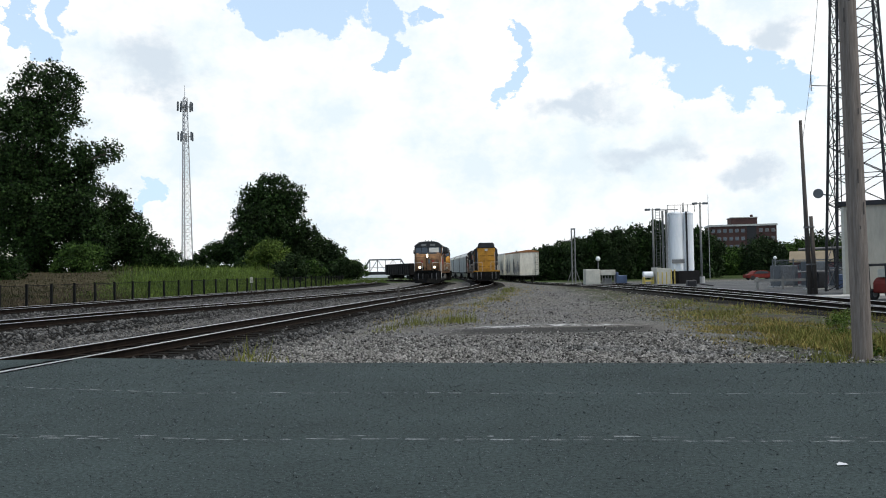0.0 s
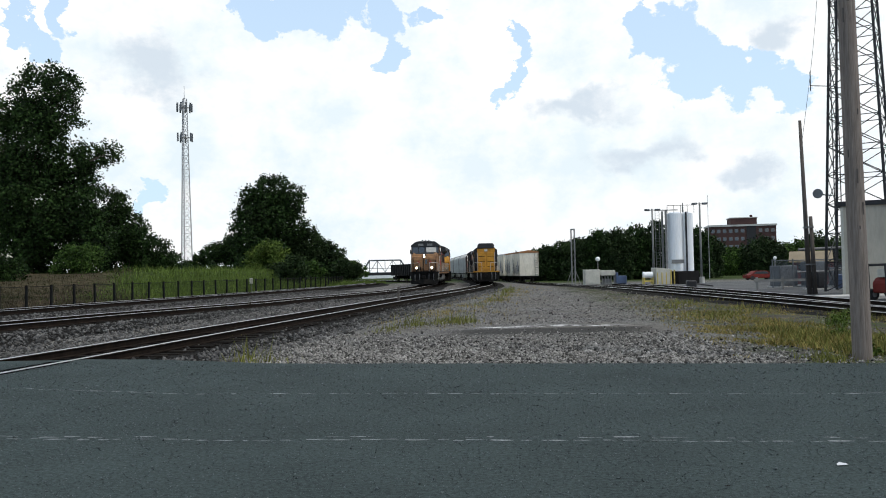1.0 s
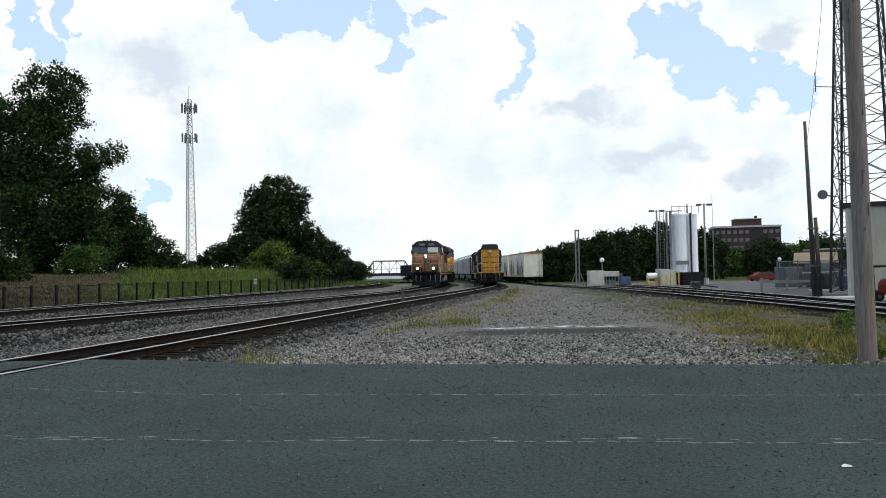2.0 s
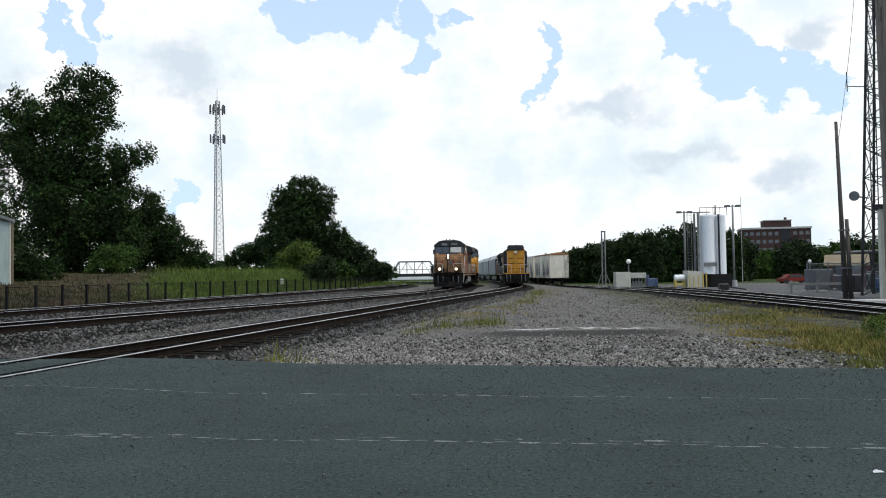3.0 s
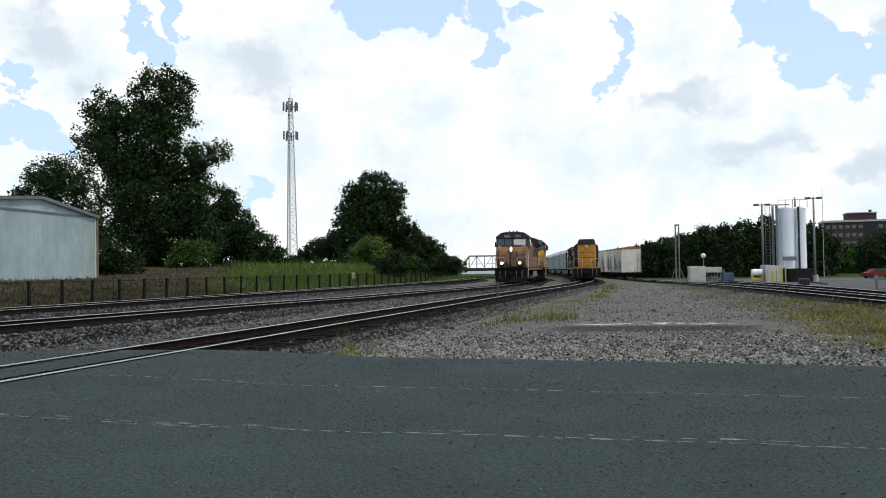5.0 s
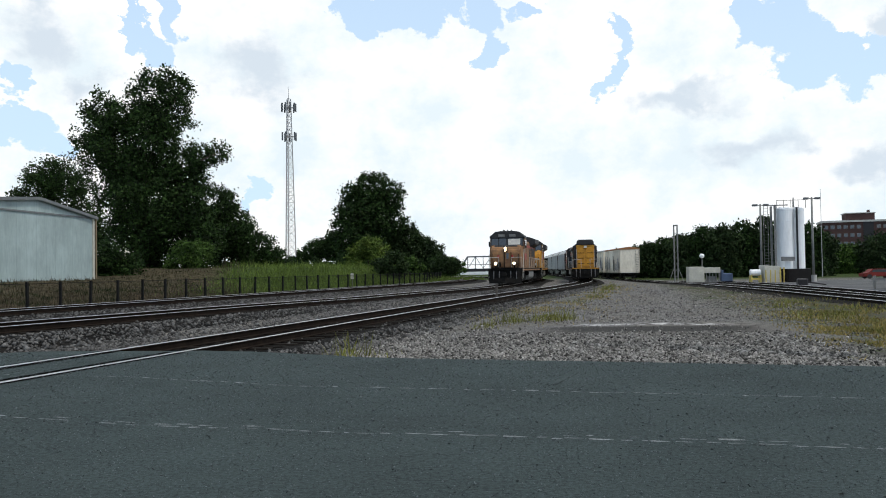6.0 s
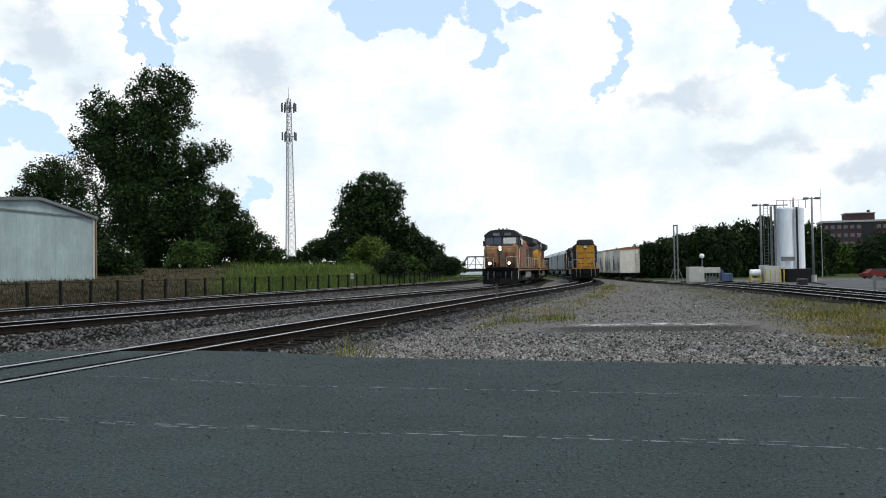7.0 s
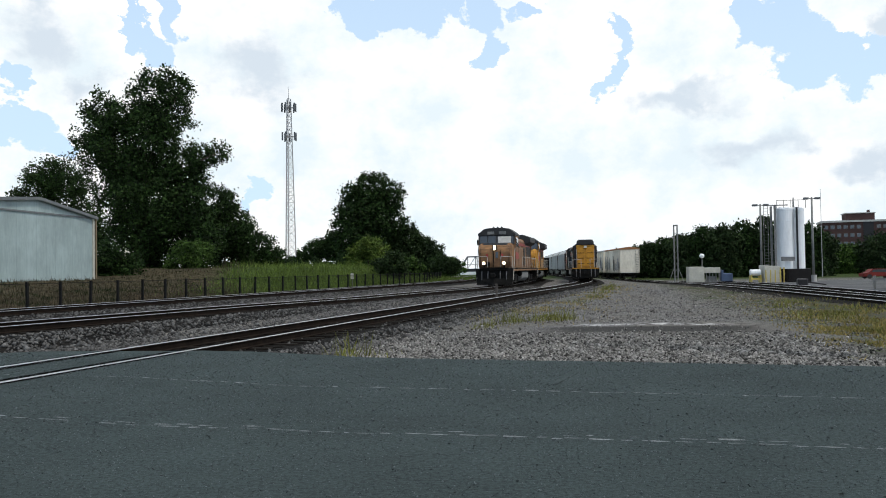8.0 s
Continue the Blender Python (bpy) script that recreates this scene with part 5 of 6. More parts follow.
        tree(x, y, [(0, h - w * 0.42, w * 0.42), (-w * 0.3, h * 0.62, w * 0.42), (w * 0.32, h * 0.58, w * 0.44), (0, h * 0.38, w * 0.55), (w * 0.25, 1.4, w * 0.5), (-w * 0.3, 1.2, w * 0.5)],
             "dark tree in the wood beyond the yard", 0.42, 4200, (LEAF3, LEAF)[k % 2], 50 + k, trunk=0.22, group="wood beyond the yard")
    for k, (x, y, h, w) in enumerate(((62, 190, 6.0, 6.5), (69.5, 188, 8.4, 7.5), (75, 192, 6.6, 6), (80, 195, 7.4, 7), (87, 200, 9.6, 7.0), (94, 205, 8.5, 8), (55.5, 190, 6.0, 6), (102, 205, 9, 8))):
        tree(x, y, [(0, h - w * 0.36, w * 0.36), (-w * 0.33, h * 0.55, w * 0.38), (w * 0.33, h * 0.55, w * 0.38), (0, h * 0.4, w * 0.48), (w * 0.3, 1.2, w * 0.4), (-w * 0.3, 1.2, w * 0.4)],
             "broad green tree before the brick building", 0.5, 4200, (LEAF2, LEAF3, LEAF2)[k % 3], 80 + k, trunk=0.25, group="trees by the brick building")

    g = np.random.default_rng(5)
    # tall grass on the bank behind the fence
    n = 42000
    y = g.uniform(24, 125, n)
    q = -18.9 - g.gamma(1.6, 2.4, n)
    x = q / COS - 9.7 + SLOPE * y
    h = g.gamma(6, 0.055, n) * np.where(x + 0.41 * y > 0, 1.3, 0.5)
    green = (x + 0.41 * y + 1.2 * np.sin(x) + g.normal(0, 1.6, n)) > 0
    for pick, mat, label, nm in ((green, GRASS, "tall green grass on the bank", "bank_grass"), (~green, BROWNGRASS, "brown and green weeds behind the fence", "bank_weeds")):
        blades(nm, np.stack([x, y, land(x, y) - 0.02], 1)[pick], h[pick], np.full(pick.sum(), 0.028), mat, label, 6)
    # dry verge near the pole
    n = 70000
    x = g.uniform(3.6, 12.0, n)
    y = road_edge(x) + 0.05 + g.gamma(1.5, 4.5, n)
    clump = np.array([noise.noise((a * 0.45, b * 0.28, 7)) for a, b in zip(x, y)])
    lim = 4.7 + 0.10 * (y - 13)
    tuft = np.array([noise.noise((a * 1.7, b * 0.9, 3)) for a, b in zip(x, y)])
    keep = (x > lim + 2.2 * clump + 1.2 * tuft) & (clump + 0.6 * tuft + g.normal(0, 0.10, n) > 0.02) & (y < 50)
    x, y, clump = x[keep], y[keep], clump[keep]
    h = g.gamma(5, 0.011, len(x)) * (1.0 + 1.6 * np.clip(clump, 0, 1))
    mix = g.random(len(x)) < 0.14 + 0.35 * (clump > 0.2)
    P = np.stack([x, y, land(x, y)], 1)
    blades("verge_grass", P[~mix], h[~mix], np.full((~mix).sum(), 0.011), DRYGRASS, "short dry yellow grass on the verge", 7, 0.6)
    blades("verge_weeds", P[mix], h[mix] * 1.2, np.full(mix.sum(), 0.014), WEED, "olive weeds in the dry verge", 8, 0.5)
    # single weeds: sideways, distance, height, blades
    spots = [(-3.75, 15.2, 0.55, 70), (-3.3, 14.9, 0.20, 60), (6.9, 14.4, 0.30, 260), (6.0, 13.4, 0.22, 200), (-1.2, 24.5, 0.55, 80), (-0.6, 25.0, 0.22, 120), (0.3, 25.2, 0.55, 80), (-0.2, 27, 0.22, 110), (0.1, 25.4, 0.2, 100), (-1.8, 23.4, 0.2, 80), (-1.9, 22, 0.2, 50),
             (8.4, 17.5, 0.22, 120), (9.3, 20.5, 0.28, 120), (7.4, 24.0, 0.28, 70), (8.8, 27.5, 0.3, 70), (8.0, 31.0, 0.35, 60), (9.6, 35, 0.3, 60), (10.9, 23, 0.4, 160), (1.2, 38, 0.3, 60), (2.2, 44, 0.3, 70), (3.0, 52, 0.4, 70), (3.9, 60, 0.5, 110), (4.7, 68, 0.5, 90)]
    ps, hs = [], []
    for sx, sy, sh, k in spots:
        px, py = sx + g.normal(0, 0.16 + 0.004 * sy, k), sy + g.normal(0, 0.2 + 0.01 * sy, k)
        ps.append(np.stack([px, py, land(px, py)], 1))
        hs.append(sh * g.uniform(0.2, 1.0, k) ** 1.3)
    ps, hs = np.concatenate(ps), np.concatenate(hs)
    blades("lane_weeds", ps, hs, np.full(len(ps), 0.008) + 0.0002 * ps[:, 1], WEED, "olive weeds in the gravel", 9, 0.3)
    n = 5200
    y = 22 + g.gamma(2, 12, n)
    x = (g.normal(4.6, 1.1, n)) / COS - 9.7 + SLOPE * y
    keep = (np.array([noise.noise((a * 0.7, b * 0.3, 2)) for a, b in zip(x, y)]) > 0.0) & (y < 85)
    x, y = x[keep], y[keep]
    blades("lane_edge_grass", np.stack([x, y, land(x, y)], 1), g.gamma(5, 0.017, len(x)), np.full(len(x), 0.011), DRYGRASS, "thin dry grass along the track", 10, 0.5)


# ---- left of the tracks ----
def build_fence():
    fe = thing("fence", Matrix(), "low dark steel post and wire fence along the tracks", "fence")
    bm = bmesh.new()
    box(bm, -0.055, 0.055, -0.055, 0.055, -0.3, 1.16)
    box(bm, -0.062, 0.062, -0.062, 0.062, 1.16, 1.18)
    post = mesh_of("post", bm, FENCEPOST)
    rng = random.Random(9)
    y, ends = 20.0, []
    while y < 112:
        x = -9.7 + SLOPE * y - 18.5 - float(np.interp(y, BEND_Y, BEND_X))
        z = float(land(x, y))
        ob = new("post", post)
        ob.parent = fe
        ob.matrix_basis = pose(x, y, z, rng.uniform(-1.5, 1.5), rng.uniform(-1.5, 1.5), -8.5)
        ends.append((x, y, z))
        y += 2.02
    bm = bmesh.new()
    for a, b in zip(ends, ends[1:]):
        for h, r in ((1.10, 0.022), (0.75, 0.006), (0.45, 0.006), (0.15, 0.006)):
            tube(bm, (a[0], a[1], a[2] + h), (b[0], b[1], b[2] + h), r, r, 4, False)
    part("wire", bm, FENCEPOST, fe, "dark top rail and wires")
    # mesh of the fence: thin crossing strands
    bm = bmesh.new()
    for a, b in list(zip(ends, ends[1:]))[:45]:
        va, vb = Vector(a), Vector(b)
        for k in range(14):
            p = va.lerp(vb, k / 14)
            for dk in (-2, 2):
                e = va.lerp(vb, min(1, max(0, (k + dk) / 14)))
                tube(bm, p + Vector((0, 0, 0.08)), e + Vector((0, 0, 1.08)), 0.0035, 0.0035, 3, False)
    part("wire_mesh", bm, FENCEPOST, fe, "dark wire mesh")


def build_shed():
    """Low-pitched metal shed whose gable end faces the tracks; y runs along that end, x into the shed."""
    sh = thing("shed", pose(-30.6, 52.4, 0, 0, 0, -1.5), "pale blue-grey metal shed with a low pitched gable end", "shed")
    eave, ridge, apex, wide, deep = 5.42, 6.22, -5.9, -14.6, 34.0
    end = [(0.0, 0.2), (0.0, eave), (apex, ridge), (wide, eave + 0.1), (wide, 0.2)]
    bm = bmesh.new()
    prism(bm, end, "x", -0.12, 0.0)
    part("end_wall", bm, SHED, sh, "pale stained sheet cladding")
    bm = bmesh.new()
    prism(bm, end, "x", -deep - 0.12, -deep)
    part("end_wall", bm, SHED, sh)
    for y0, top in ((-0.12, eave), (wide, eave + 0.1)):
        bm = bmesh.new()
        box(bm, -deep, -0.12, y0, y0 + 0.12, 0.2, top - 0.03)
        part("side_wall", bm, SHED, sh)
    for k in range(16):
        y = -0.55 - k * 0.91
        top = float(np.interp(y, [wide, apex, 0], [eave + 0.1, ridge, eave]))
        bm = bmesh.new()
        box(bm, 0.0, 0.006, y - 0.012, y + 0.012, 0.25, eave - 0.16)
        part("cladding_seam", bm, SHED, sh)
        bm = bmesh.new()
        box(bm, 0.0, 0.006, y - 0.012, y + 0.012, eave + 0.04, top - 0.08)
        part("cladding_seam", bm, SHED, sh)
    for (ya, za), (yb, zb) in (((0.25, eave - 0.035), (apex, ridge)), ((apex, ridge), (wide - 0.25, eave + 0.07))):
        bm = bmesh.new()
        prism(bm, [(ya, za), (ya, za + 0.07), (yb, zb + 0.07), (yb, zb)], "x", -deep - 0.3, 0.16)
        part("roof", bm, SHEDROOF, sh, "pale sheet roof")
        bm = bmesh.new()
        prism(bm, [(ya, za - 0.12), (ya, za + 0.08), (yb, zb + 0.08), (yb, zb - 0.12)], "x", 0.162, 0.19)
        part("barge_board", bm, SHEDTRIM, sh, "thin grey edge of the roof")
    bm = bmesh.new()
    box(bm, 0.0, 0.05, wide, -0.05, eave - 0.13, eave - 0.02)
    part("trim_rail", bm, SHEDTRIM, sh, "dark trim along the wall at eaves height")
    bm = bmesh.new()
    box(bm, 0.003, 0.06, -0.16, 0.03, 0.2, eave - 0.14)
    part("corner_trim", bm, CREAM, sh, "pale corner trim")
    bm = bmesh.new()
    tube(bm, (0.10, 0.12, 0.2), (0.10, 0.12, eave - 0.1), 0.05, 0.05, 8)
    part("downpipe", bm, TANROOF, sh, "rusty downpipe")
    bm = bmesh.new()
    box(bm, 0.0, 0.08, wide, 0.05, 0.0, 0.32)
    part("footing", bm, CONCRETE, sh, "pale concrete footing")
    # a low white roof showing between the shed and the trees
    bm = bmesh.new()
    box(bm, -38.4, -35.6, 63, 66, 0.6, 3.35)
    prism(bm, [(-38.7, 3.35), (-35.3, 3.35), (-35.6, 3.6), (-38.4, 3.6)], "y", 62.8, 66.2)
    bevelled(bm, 0.04)
    solid("storage_trailer", bm, CREAM, "white storage trailer behind the bushes", "trailer")


def lattice(parent, h, w0, w1, legs, bays, r, brace_r, material, rot=0.0):
    """Legs and bracing of a tapering mast: each leg and each bay's bracing is a part."""
    def corner(k, t):
        a = 2 * math.pi * k / legs + rot
        w = w0 + (w1 - w0) * t
        return Vector((w * math.cos(a), w * math.sin(a), h * t))
    for k in range(legs):
        bm = bmesh.new()
        tube(bm, corner(k, 0), corner(k, 1), r, r * 0.7, 8)
        part("leg", bm, material, parent)
    for b in range(bays):
        t0, t1 = b / bays, (b + 1) / bays
        for k in range(legs):
            j = (k + 1) % legs
            for p0, p1 in ((corner(k, t1), corner(j, t1)), (corner(k, t0), corner(j, t1)), (corner(j, t0), corner(k, t1))):
                bm = bmesh.new()
                tube(bm, p0, p1, brace_r, brace_r, 5, False)
                part("brace", bm, material, parent)


def build_phone_mast():
    x, y = -74.3, 230.0
    t = thing("phone_mast", pose(x, y, float(land(x, y)) - 0.3, 0, 0, 10), "tall slender lattice phone mast with antennas", "mast")
    lattice(t, 51.6, 1.85, 0.66, 3, 26, 0.17, 0.045, TOWERSTEEL, 0.4)
    for z, spread, n in ((49.1, 1.9, 9), (40.7, 1.9, 9)):
        bm = bmesh.new()
        for k in range(3):
            a0, a1 = 2 * math.pi * k / 3 + 0.2, 2 * math.pi * (k + 1) / 3 + 0.2
            p0, p1 = Vector((spread * math.cos(a0), spread * math.sin(a0), z)), Vector((spread * math.cos(a1), spread * math.sin(a1), z))
            tube(bm, p0, p1, 0.08, 0.08, 6)
            tube(bm, (0, 0, z), (p0 + p1) / 2, 0.08, 0.08, 6)
        part("antenna_platform", bm, TOWERSTEEL, t)
        for k in range(n):
            if z < 45 and k % 3 == 1:
                continue
            a = 2 * math.pi * k / n + 0.2
            bm = bmesh.new()
            c = Vector((spread * 1.05 * math.cos(a), spread * 1.05 * math.sin(a), z))
            box(bm, c.x - 0.22, c.x + 0.22, c.y - 0.18, c.y + 0.18, c.z - 1.2, c.z + 1.2)
            bevelled(bm, 0.05)
            part("panel_antenna", bm, ANTENNA, t, "grey panel antenna")
    bm = bmesh.new()
    tube(bm, (0, 0, 51.4), (0, 0, 55.1), 0.10, 0.05, 6)
    part("spike", bm, TOWERSTEEL, t)


def build_bridge():
    """Steel truss road bridge far down the line."""
    b = thing("truss_bridge", pose(-19.5, 236, 0, 0, 0, 4), "grey steel truss bridge far down the line", "bridge")
    for y in (-2.4, 2.4):
        bm = bmesh.new()
        xs = [-6.6 + 2.2 * k for k in range(7)]
        top = 5.15
        lo, hi = 1.75, top
        tube(bm, (xs[0], y, lo), (xs[1], y, hi), 0.17, 0.17, 6)
        tube(bm, (xs[-1], y, lo), (xs[-2], y, hi), 0.17, 0.17, 6)
        tube(bm, (xs[1], y, hi), (xs[-2], y, hi), 0.17, 0.17, 6)
        for k in range(1, 6):
            tube(bm, (xs[k], y, lo), (xs[k], y, hi), 0.07, 0.07, 6)
        for k in range(1, 5):
            tube(bm, (xs[k], y, lo if k % 2 else hi), (xs[k + 1], y, hi if k % 2 else lo), 0.045, 0.045, 6)
        tube(bm, (-6.6, y, 2.9), (6.6, y, 2.9), 0.06, 0.06, 6)
        part("truss", bm, TRUSS, b)
    bm = bmesh.new()
    box(bm, -16, 18, -2.8, 2.8, 0.9, 1.75)
    part("deck", bm, TOWERDARK, b, "dark bridge deck")
    for x in (-7.2, 7.2):
        bm = bmesh.new()
        box(bm, x - 0.6, x + 0.6, -2.6, 2.6, -1.6, 0.9)
        bevelled(bm, 0.05)
        part("pier", bm, CONCRETE, b, "pale concrete pier")
    # added white wall, standing in for the bright opening below the deck
    bm = bmesh.new()
    box(bm, -32, 8, 250, 251, -1.0, 1.2)
    solid("bright_backing_wall", bm, WHITETANK, "white wall added for the brightness under the bridge", "wall", "structure")


# ---- right of the tracks ----
def build_poles():
    # near utility pole
    x, y = 6.53, 13.46
    p = thing("utility_pole", Matrix.Translation((x, y, float(land(x, y)) - 0.1)), "weathered grey-brown wooden utility pole by the road", "pole", "poles")
    bm = bmesh.new()
    n = 18
    rings = []
    for k in range(25):
        t = k / 24
        r = 0.150 - 0.035 * t
        c = Vector((-0.06 * t * 12 / 5.0, 0.0, 12 * t))
        rings.append([bm.verts.new(c + Vector((math.cos(6.2832 * j / n), math.sin(6.2832 * j / n), 0)) * (r * (1 + 0.035 * noise.noise((j * 0.9, t * 3, 5))))) for j in range(n)])
    for a, b in zip(rings, rings[1:]):
        for j in range(n):
            bm.faces.new((a[j], a[(j + 1) % n], b[(j + 1) % n], b[j]))
    bm.faces.new(rings[-1])
    part("pole_shaft", bm, POLEWOOD, p, "cracked weathered wood", True)
    rng = random.Random(2)
    for k in range(9):
        bm = bmesh.new()
        a = rng.uniform(-2.6, -0.5)
        z = rng.uniform(0.6, 6.5)
        r = 0.150 - 0.035 * z / 12 + 0.002
        cx = -0.144 * z / 12
        box(bm, cx + r * math.cos(a) - 0.008, cx + r * math.cos(a) + 0.008, r * math.sin(a) - 0.008, r * math.sin(a) + 0.008, z, z + rng.uniform(0.05, 0.3))
        part("split", bm, DARKPOLE, p, "dark split in the wood")
    # leaning dark pole with a stub beside it
    x, y = 18.2, 42.8
    z = float(land(x, y)) - 0.1
    p = thing("utility_pole", Matrix.Translation((x, y, z)), "tall dark wooden pole with a short stub beside it", "pole", "poles")
    bm = bmesh.new()
    tube(bm, (0, 0, 0), (-0.24, 0, 9.05), 0.135, 0.075, 12)
    part("pole_shaft", bm, DARKPOLE, p, "", True)
    bm = bmesh.new()
    tube(bm, (0.25, -0.06, 0), (0.12, -0.06, 4.1), 0.115, 0.09, 12)
    part("stub", bm, DARKPOLE, p, "dark stub pole", True)
    for z1 in (1.6, 3.5):
        bm = bmesh.new()
        tube(bm, (0.13 - 0.035 * z1, -0.03, z1), (0.13 - 0.035 * z1, -0.03, z1 + 0.08), 0.27, 0.27, 12)
        part("band", bm, WIRE, p, "steel band")
    # cable from that pole up to the radio tower
    w = bpy.data.curves.new("cable", "CURVE")
    w.dimensions, w.bevel_depth, w.bevel_resolution = "3D", 0.012, 1
    s = w.splines.new("POLY")
    a, b = Vector((18.05, 43.0, 7.4)), Vector((20.6, 45.4, 24.0))
    s.points.add(12)
    for k, pt in enumerate(s.points):
        t = k / 12
        v = a.lerp(b, t) + Vector((0.35 * math.sin(math.pi * t), 0, 0))
        pt.co = (*v, 1)
    w.materials.append(WIRE)
    tagged(new("cable", w), "thin sagging cable up to the radio tower", "cable")
    # two-armed yard lights
    for x, y, h, label in ((21.7, 90.5, 7.9, "two-armed yard light on a grey steel pole"), (26.55, 89.5, 8.4, "two-armed yard light beside the silos")):
        z = float(land(x, y))
        li = thing("yard_light", Matrix.Translation((x, y, z)), label, "street lamp", "yard lights")
        bm = bmesh.new()
        tube(bm, (0, 0, 0), (0, 0, h - z), 0.13, 0.09, 10)
        part("pole", bm, GREYPAINT, li, "", True)
        bm = bmesh.new()
        tube(bm, (-0.5, 0, h - z - 0.15), (0.5, 0, h - z - 0.15), 0.04, 0.04, 6)
        part("arm", bm, GREYPAINT, li)
        for s in (-1, 1):
            bm = bmesh.new()
            box(bm, s * 0.56 - 0.27, s * 0.56 + 0.27, -0.18, 0.18, h - z - 0.24, h - z - 0.02)
            bevelled(bm, 0.04)
            part("lamp_head", bm, ANTENNA, li, "grey lamp head")
        bm = bmesh.new()
        tube(bm, (0, 0, 0), (0, 0, 0.7), 0.3, 0.3, 12)
        part("footing", bm, CONCRETE, li)
    # slender aerial behind the silos
    bm = bmesh.new()
    tube(bm, (43.2, 141, -0.6), (43.2, 141, 13.6), 0.06, 0.03, 6)
    solid("aerial", bm, TOWERSTEEL, "slender grey aerial mast", "mast")
    # twin steel mast with a bracket, by the wood
    x, y = 14.95, 104.0
    z = float(land(x, y))
    ms = thing("signal_mast", Matrix.Translation((x, y, z)), "grey twin-legged steel signal mast beside the siding", "mast")
    for dx in (-0.2, 0.2):
        bm = bmesh.new()
        tube(bm, (dx, 0, 0), (dx, 0, 6.85), 0.085, 0.085, 8)
        part("leg", bm, GREYPAINT, ms)
    for k in range(8):
        bm = bmesh.new()
        tube(bm, (-0.2, 0, 0.5 + 0.75 * k), (0.2, 0, 0.9 + 0.75 * k), 0.03, 0.03, 5)
        part("rung", bm, GREYPAINT, ms)
    bm = bmesh.new()
    box(bm, -0.28, 0.28, -0.08, 0.08, 6.85, 7.02)
    part("cap", bm, GREYPAINT, ms)
    bm = bmesh.new()
    for s in (-1, 1):
        tube(bm, (s * 0.9, 0, 0), (s * 0.2, 0, 1.9), 0.04, 0.04, 6)
    part("stay", bm, GREYPAINT, ms)


def build_silos():
    base = Matrix.Translation((23.7, 88.0, float(land(24.0, 88.0))))
    si = thing("sand_silo", base, "pair of tall white silos on a black base", "silo")
    h = 7.55
    for x, r in ((-0.32, 0.86), (1.05, 0.57)):
        bm = bmesh.new()
        tube(bm, (x, 0, 1.35), (x, 0, h - 0.12), r, r, 24)
        tube(bm, (x, 0, h - 0.12), (x, 0, h + 0.05), r, r * 0.5, 24)
        part("tank", bm, WHITETANK, si, "white ribbed steel tank", True).data.shade_flat()
        for k in range(6):
            bm = bmesh.new()
            z = 1.5 + k * 1.15
            tube(bm, (x, 0, z), (x, 0, z + 0.05), r + 0.02, r + 0.02, 24)
            part("hoop", bm, WHITETANK, si)
    bm = bmesh.new()
    box(bm, -1.5, -1.3, -0.9, -0.75, 0, h + 0.2)
    box(bm, -1.5, -1.3, 0.6, 0.75, 0, h + 0.2)
    part("frame_post", bm, GREYPAINT, si)
    bm = bmesh.new()
    for k in range(22):
        box(bm, -2.35, -1.95, -0.3, -0.26, 1.2 + 0.3 * k, 1.23 + 0.3 * k)
    for x in (-2.37, -1.95):
        box(bm, x - 0.02, x + 0.02, -0.31, -0.25, 0.2, 7.9)
    box(bm, -2.4, 0.0, -0.3, -0.2, 7.75, 7.85)
    part("ladder", bm, WIRE, si, "grey access ladder")
    bm = bmesh.new()
    for x in (-1.2, -0.5, 0.2, 0.9, 1.6):
        tube(bm, (x, -0.7, h - 0.1), (x, -0.7, h + 0.75), 0.03, 0.03, 5)
    tube(bm, (-1.2, -0.7, h + 0.7), (1.6, -0.7, h + 0.7), 0.03, 0.03, 5)
    tube(bm, (0.62, 0, h), (0.62, 0, h + 1.0), 0.10, 0.06, 8)
    part("top_rail", bm, GREYPAINT, si)
    bm = bmesh.new()
    tube(bm, (0.72, -0.75, 1.3), (0.72, -0.75, h), 0.10, 0.10, 8)
    tube(bm, (-1.28, -0.5, 1.3), (-1.28, -0.5, h), 0.06, 0.06, 8)
    part("feed_pipe", bm, TOWERDARK, si, "dark feed pipe")
    bm = bmesh.new()
    box(bm, -0.95, 0.35, -1.03, -0.98, 2.15, 2.55)
    part("lettering_bar", bm, GREYPAINT, si, "grey bar of lettering")
    bm = bmesh.new()
    box(bm, -0.45, 1.75, -1.5, 1.0, 0.0, 1.35)
    bevelled(bm, 0.04)
    part("base_bin", bm, BLACKCAR, si, "black steel bin under the tanks")
    bm = bmesh.new()
    for x in (-1.1, -0.75):
        box(bm, x - 0.06, x + 0.06, -1.2, -1.08, 0, 1.5)
    part("outlet_leg", bm, YELLOWSAFE, si, "yellow leg")
    bm = bmesh.new()
    prism(bm, [(-0.8, 0.0), (-0.8, 1.75), (0.7, 1.6), (0.7, 0.0)], "y", -1.0, 1.2)
    bevelled(bm, 0.03)
    sh = thing("cream_hut", base @ pose(-1.85, -0.2, 0), "small cream equipment hut with yellow guard posts", "hut")
    part("hut_body", bm, CREAM, sh)
    for k in range(4):
        bm = bmesh.new()
        tube(bm, (-0.75 + 0.45 * k, -1.4, 0), (-0.75 + 0.45 * k, -1.4, 1.25), 0.06, 0.06, 8)
        part("guard_post", bm, YELLOWSAFE, sh, "yellow guard post")
    tk = thing("fuel_drum", base @ pose(-3.3, -0.4, 0), "white tank on a yellow cradle beside the hut", "tank")
    bm = bmesh.new()
